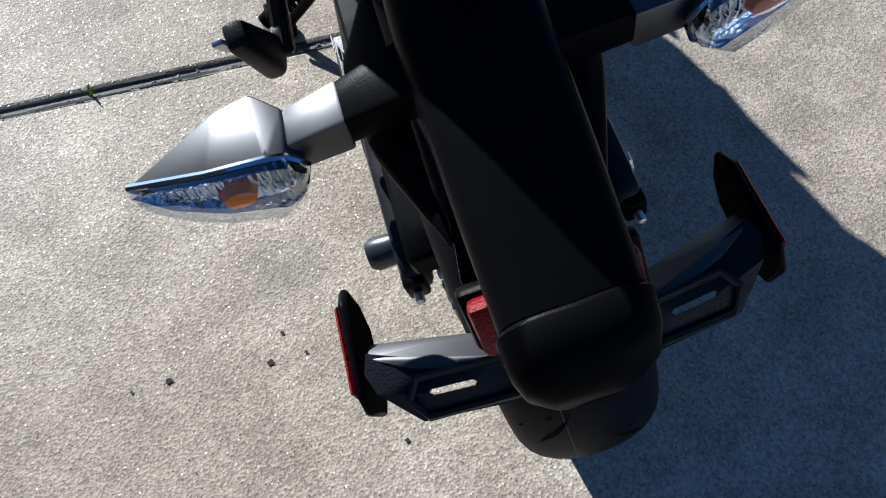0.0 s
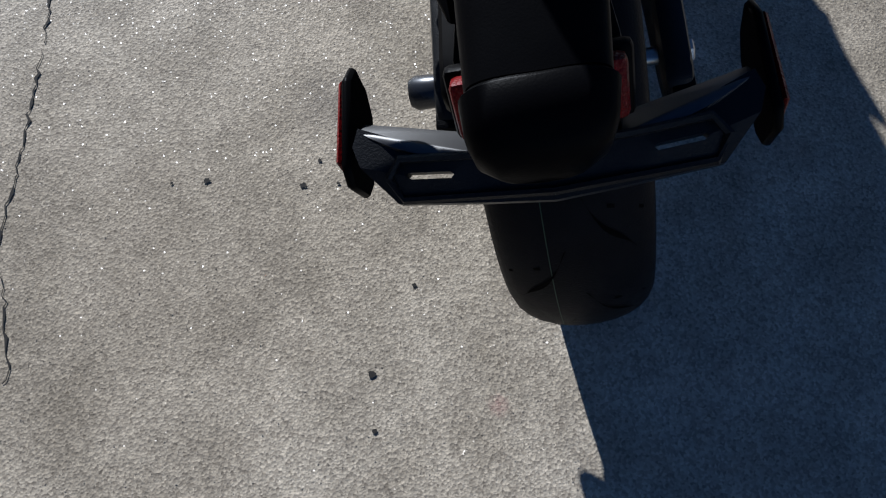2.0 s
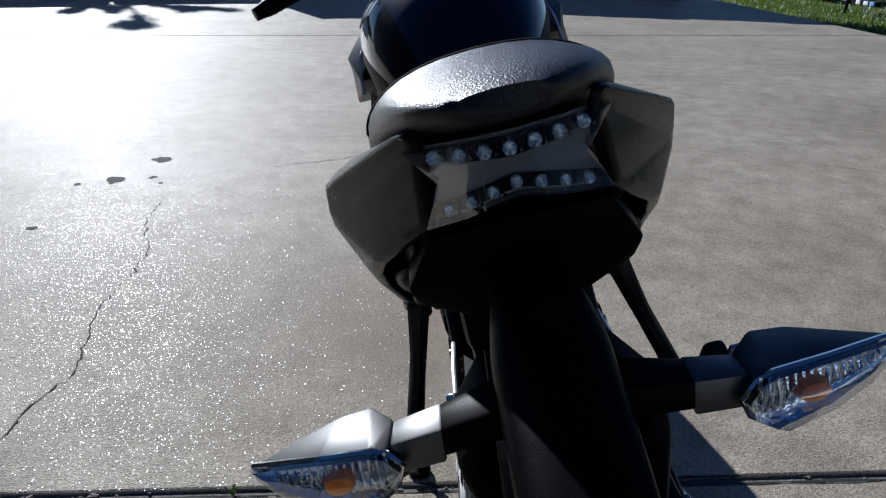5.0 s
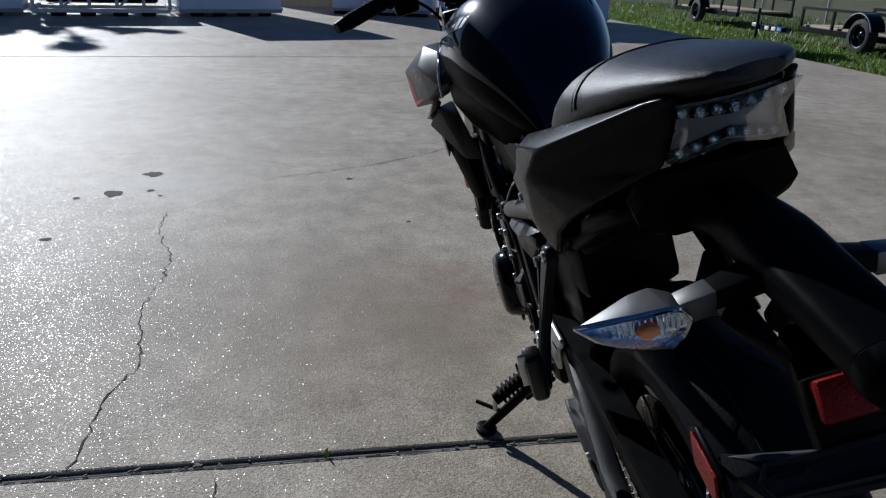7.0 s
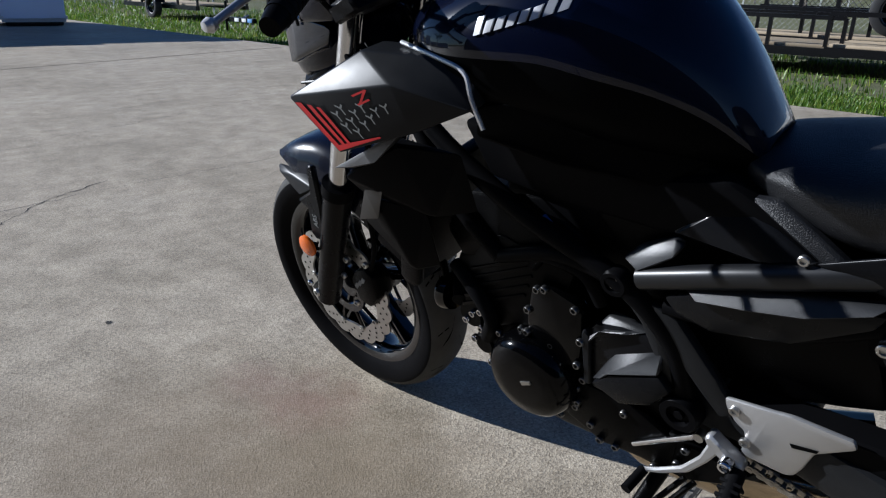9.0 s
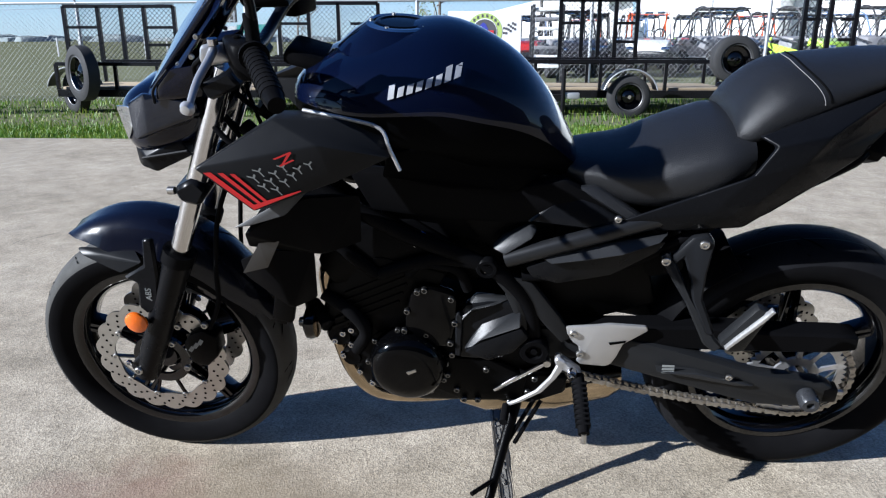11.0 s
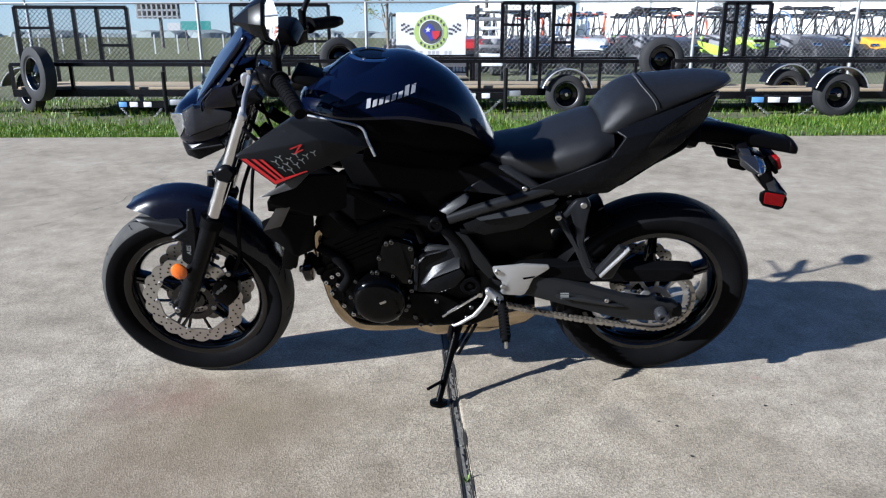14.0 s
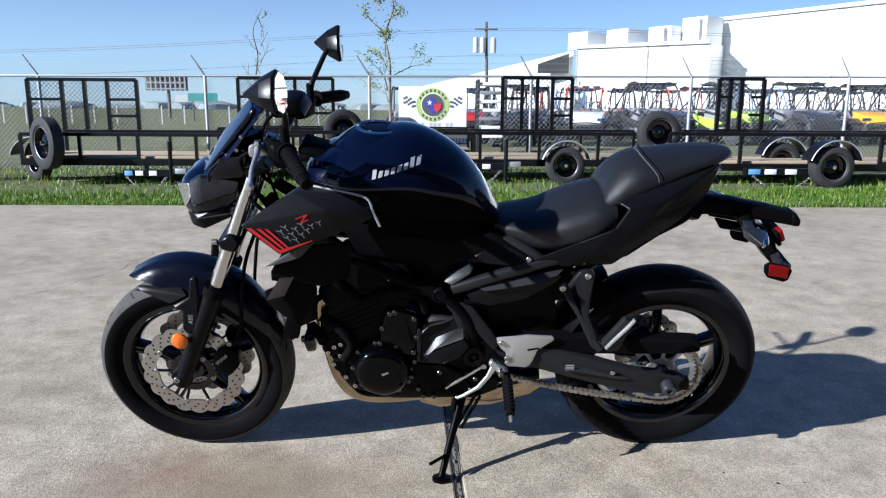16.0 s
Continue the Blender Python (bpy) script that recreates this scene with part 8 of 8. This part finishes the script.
wall_run("wall", (52.27, -20.75), (52.27 - 0.848 * 46, -20.75 - 0.530 * 46), 7.5, 30, ribs=9.2)
wall_run("wall", (53.67, -11.10), (48.10, -19.06), 5.6, 25, ribs=5.4)
bm = hull([(57.5, -3.5, GZ), (57.5, -3.5, 2.9), (55.6, -11.2, 5.5), (55.6, -11.2, GZ), (75, 2, GZ), (75, 2, 2.9), (74, -9, 5.5), (74, -9, GZ)], 0)
part("wing", bm, M_SHEET, bld)
part("opening", plate([(-10.8, 5.25), (-8.4, 4.45), (-8.4, 3.75), (-10.8, 3.75)], 55.2, 55.5, 0), M_SHADE, bld)
for x_, y_, w_, h_ in ((56.0, -12.6, 2.6, 1.3), (54.0, -15.2, 2.7, 1.35), (51.6, -17.4, 1.8, 1.35), (50.6, -19.6, 2.0, 1.9)):
    u = part("rooftop_unit", box((x_ + 0.6, y_, 5.6 + h_ / 2), (2.0, w_, h_), (0, 0, 35), 0.03), M_SHEET, bld, "white rooftop air unit")
    part("unit_grille", box((x_ - 0.45, y_ + 0.5, 5.6 + h_ / 2), (0.1, w_ * 0.28, h_ * 0.8), (0, 0, 35), 0.01), M_ROOFT, u)

# ---- far things ----
M_FARDARK = mat("weathered_dark_wood", (0.10, 0.09, 0.08), 0.9, var=0.3)
bb = thing("billboard", "back of a tall roadside billboard on one pole", "billboard")
part("panel", plate([(23.67, 3.56), (20.30, 3.56), (20.30, 2.30), (23.67, 2.30)], 60.0, 60.3, 0), M_FARDARK, bb)
bm = bmesh.new()
for k in range(9):
    y = 20.4 + 3.2 * k / 8
    bar(bm, (59.8, y, 2.25), (59.8, y, 3.6), 0.05)
for z in (2.45, 2.95, 3.45):
    bar(bm, (59.8, 20.3, z), (59.8, 23.67, z), 0.05)
part("back_frame", bm, M_GALV, bb)
part("pole", tube([(60.2, 21.9, GZ), (60.2, 21.9, 2.4)], 0.14, 10, None, 0), M_FARDARK, bb)
ff = thing("far_fence", "row of thin white posts across the far field", "fence")
for k in range(16):
    part("post", bar(bmesh.new(), (46, 6.0 + 1.45 * k, -0.14), (46, 6.0 + 1.45 * k, 1.05), 0.035), M_ROOFT, ff)
rsn = thing("road_sign", "distant green and blue roadside sign panels", "sign")
part("panel", plate([(17.1, 1.92), (15.07, 1.95), (15.07, 1.36), (17.1, 1.36)], 50.0, 50.1, 0), mat("sign_green", (0.03, 0.22, 0.20), 0.5, var=0.1), rsn)
part("panel", plate([(18.0, 1.82), (17.15, 1.82), (17.15, 1.32), (18.0, 1.32)], 50.0, 50.1, 0), M_ROOFT, rsn)
part("post", tube([(50.1, 16.8, GZ), (50.1, 16.8, 1.5)], 0.06, 8, None, 0), M_FARDARK, rsn)
up_ = thing("utility_pole", "wooden utility pole with transformer cans", "utility pole")
part("pole", tube([(50, -4.0, GZ), (50, -3.84, 6.95)], (0.13, 0.09), 10, None, 0), M_FARDARK, up_)
for y in (-3.12, -3.6, -4.35):
    part("transformer_can", lathe([(0, 0), (0, 0.2), (1.0, 0.2), (1.05, 0.1), (1.05, 0)], (49.8, y, 4.85), 12, "z"), M_ROOFT, up_)
part("cross_arm", box((49.9, -3.84, 6.45), (0.1, 1.6, 0.1), (0, 0, 0), 0.01), M_FARDARK, up_)
for z in (6.5, 6.35, 4.7):
    part("power_line", tube([(46, -50, z + 0.3), (48, -25, z - 0.4), (50, -3.85, z), (52, 30, z - 1.6), (56, 80, z - 2.2)], 0.012, 4, None, 8), M_FARDARK, up_)

M_BARK = mat("grey_bark", (0.16, 0.13, 0.10), 0.9, var=0.3, scale=20, bump=1.0, bump_scale=80)
M_LEAF = mat("sparse_leaf", (0.10, 0.13, 0.03), 0.6, var=0.4, scale=8)


def tree(label, root, height, seed, leaves, spread=0.9, thick=0.05, leaf=0.035):
    rnd = random.Random(seed)
    t = thing("tree", label, "tree")
    limbs, tips = bmesh.new(), []
    trunk = [Vector(root) + Vector((rnd.uniform(-0.05, 0.05) * k, rnd.uniform(-0.05, 0.05) * k, height * k / 6)) for k in range(7)]
    part("trunk", tube(trunk, (thick, thick * 0.2), 8), M_BARK, t)

    def grow(p, d, ln, r, depth):
        q = p + d * ln
        mid = p.lerp(q, 0.5) + Vector((rnd.uniform(-1, 1), rnd.uniform(-1, 1), rnd.uniform(-0.4, 1))) * ln * 0.07
        tube([p, mid, q], (r, r * 0.5), 5, limbs, 3)
        tips.append((mid, q))
        if depth:
            for _ in range(rnd.choice((2, 3, 3))):
                nd = (d + Vector((rnd.uniform(-0.9, 0.9), rnd.uniform(-0.9, 0.9), rnd.uniform(-0.2, 0.9)))).normalized()
                grow(p.lerp(q, rnd.uniform(0.4, 1.0)), nd, ln * rnd.uniform(0.5, 0.75), r * 0.5, depth - 1)

    for k in range(11):
        f = 0.28 + 0.065 * k
        p = trunk[0].lerp(trunk[-1], f)
        a = k * 2.4 + rnd.uniform(-0.4, 0.4)
        grow(p, Vector((math.cos(a), math.sin(a), rnd.uniform(0.5, 1.3))).normalized(), spread * (1.15 - f) * rnd.uniform(0.7, 1.2), thick * 0.35, 2)
    part("branches", limbs, M_BARK, t)
    lf = bmesh.new()
    for _ in range(leaves):
        a, b = rnd.choice(tips)
        c = a.lerp(b, rnd.random()) + Vector((rnd.gauss(0, 0.06), rnd.gauss(0, 0.06), rnd.gauss(0, 0.06)))
        u = Vector((rnd.gauss(0, 1), rnd.gauss(0, 1), rnd.gauss(0, 1))).normalized()
        v = u.orthogonal().normalized()
        sz = leaf * rnd.uniform(0.6, 1.4)
        lf.faces.new([lf.verts.new(c + u * sz), lf.verts.new(c + v * sz * 0.5), lf.verts.new(c - u * sz), lf.verts.new(c - v * sz * 0.5)])
    part("leaves", lf, M_LEAF, t, "", 0)
    return t


tree("slender young tree with sparse leaves behind the fence", (17, 1.5, GZ), 4.35, 11, 1100, 1.0, 0.05, 0.035)
tree("bare young tree behind the fence", (17.5, 5.1, GZ), 3.6, 21, 40, 0.8, 0.035)
tree("broad leafy tree beyond the crates", (-10.6, 23.8, GZ), 7.5, 31, 7000, 2.6, 0.16, 0.10)
# far tree line and low buildings at the horizon, one mesh of clumps
rnd = random.Random(4)
bm = bmesh.new()
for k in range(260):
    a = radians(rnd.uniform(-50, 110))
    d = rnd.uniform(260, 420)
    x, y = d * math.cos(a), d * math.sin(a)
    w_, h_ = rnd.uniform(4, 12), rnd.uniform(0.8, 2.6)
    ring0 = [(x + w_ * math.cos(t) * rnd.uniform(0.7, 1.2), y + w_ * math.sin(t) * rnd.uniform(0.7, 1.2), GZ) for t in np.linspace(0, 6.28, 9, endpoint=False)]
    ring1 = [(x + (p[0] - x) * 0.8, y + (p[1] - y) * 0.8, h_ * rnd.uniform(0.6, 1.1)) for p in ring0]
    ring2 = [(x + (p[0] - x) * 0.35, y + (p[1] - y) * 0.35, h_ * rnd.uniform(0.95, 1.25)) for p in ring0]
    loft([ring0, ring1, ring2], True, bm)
# distance haze is mixed into the foliage colour as pale blue-grey
tagged(link_mesh("far_trees", bm, mat("hazed_foliage", (0.17, 0.20, 0.20), 0.9, var=0.3, scale=0.3)), "low hazy tree line at the horizon", "trees", kind="stuff")

# ---- wrapped crates at the end of the lot ----
M_WRAP = mat("white_wrap", (0.62, 0.68, 0.84), 0.40, var=0.10, scale=1.2, bump=0.5, bump_scale=6)
M_CRATEFR = mat("white_steel_frame", (0.60, 0.60, 0.60), 0.5, var=0.1)


def crate(c, turn, w, h, d=1.2, wrapped=True, label="tall crate wrapped in white film on steel skids"):
    t = thing("wrapped_crate" if wrapped else "steel_crate", label, "crate", "crates at the end of the lot", Matrix.Translation(c) @ Matrix.Rotation(turn, 4, "Z"))
    fr = bmesh.new()
    for z in (0.10, 0.55 if not wrapped else 0.10):
        bar(fr, (-w / 2, -d / 2, z), (w / 2, -d / 2, z), 0.03)
        bar(fr, (-w / 2, d / 2, z), (w / 2, d / 2, z), 0.03)
    for x in (-w / 2, w / 2):
        bar(fr, (x, -d / 2, 0.14), (x, d / 2, 0.14), 0.03)
    part("skid_frame", fr, M_CRATEFR, t)
    for x in (-w * 0.33, -w * 0.12, w * 0.12, w * 0.33):
        part("skid_foot", box((x, -d / 2 + 0.05, 0.06), (0.26, 0.10, 0.12), (0, 0, 0), 0.03), M_TRAILER, t)
    z0 = 0.10
    if not wrapped:
        n = 5
        for k in range(n + 1):
            x = -w / 2 + w * k / n
            part("front_bar", bar(bmesh.new(), (x, -d / 2, 0.14), (x, -d / 2, 0.55), 0.03), M_CRATEFR, t)
            if k < n and k % 2:
                part("front_brace", bar(bmesh.new(), (x, -d / 2, 0.14), (x + w / n, -d / 2, 0.55), 0.02), M_CRATEFR, t)
        part("machine_inside", box((0, 0.1, 0.36), (w * 0.85, d * 0.6, 0.3), (0, 0, 0), 0.08), M_TRAILER, t)
        z0 = 0.60
    wr = bmesh.new()
    nx, nz = 12, 10
    rings = []
    for j in range(nz + 1):
        z = z0 + (h - z0) * j / nz
        ring = []
        for k in range(nx * 2):
            if k < nx:
                x, y = -w / 2 + w * k / (nx - 1), -d / 2
            else:
                x, y = w / 2 - w * (k - nx) / (nx - 1), d / 2
            wob = 0.02 * math.sin(7 * x + 3 * z) + 0.015 * math.sin(13 * z + x)
            ring.append((x, y + (wob if y < 0 else -wob), z))
        rings.append(ring)
    loft(rings, True, wr)
    body = part("film_wrap", wr, M_WRAP, t, "crinkled white film", 60)
    part("print_mark", box((0.1, -d / 2 - 0.03, 0.62 if wrapped else 0.9), (0.5, 0.004, 0.05), (0, 0, 0), 0), M_ROOFT, body)
    return t


for x0, y0, x1, y1, wr, high in ((-8.6, 12.6, -6.1, 13.35, True, 1.2), (-5.95, 13.4, -3.75, 14.0, False, 1.05), (-3.6, 14.05, -1.75, 14.65, True, 2.25), (-0.75, 15.9, 0.05, 15.65, True, 2.6), (0.15, 15.6, 1.35, 15.3, True, 2.6), (1.5, 15.25, 2.7, 14.9, True, 2.5), (2.8, 14.8, 3.8, 14.5, True, 2.5), (3.9, 14.4, 4.85, 14.1, True, 2.4)):
    ang = math.atan2(y1 - y0, x1 - x0)
    cx, cy_ = (x0 + x1) / 2 - 0.6 * math.sin(ang), (y0 + y1) / 2 + 0.6 * math.cos(ang)
    crate((cx, cy_, 0.0), ang, math.hypot(x1 - x0, y1 - y0), high, wrapped=wr, label="tall crate wrapped in white film on steel skids" if wr else "white steel crate with a machine inside, film-wrapped above")
wf = thing("wooden_fence", "weathered tan board fence panel", "fence")
for k in range(10):
    part("board", box((-2.2 + 0.16 * k, 18.5, 0.8), (0.16, 0.03, 1.9), (0, 0, 0), 0.005), M_DECK, wf)
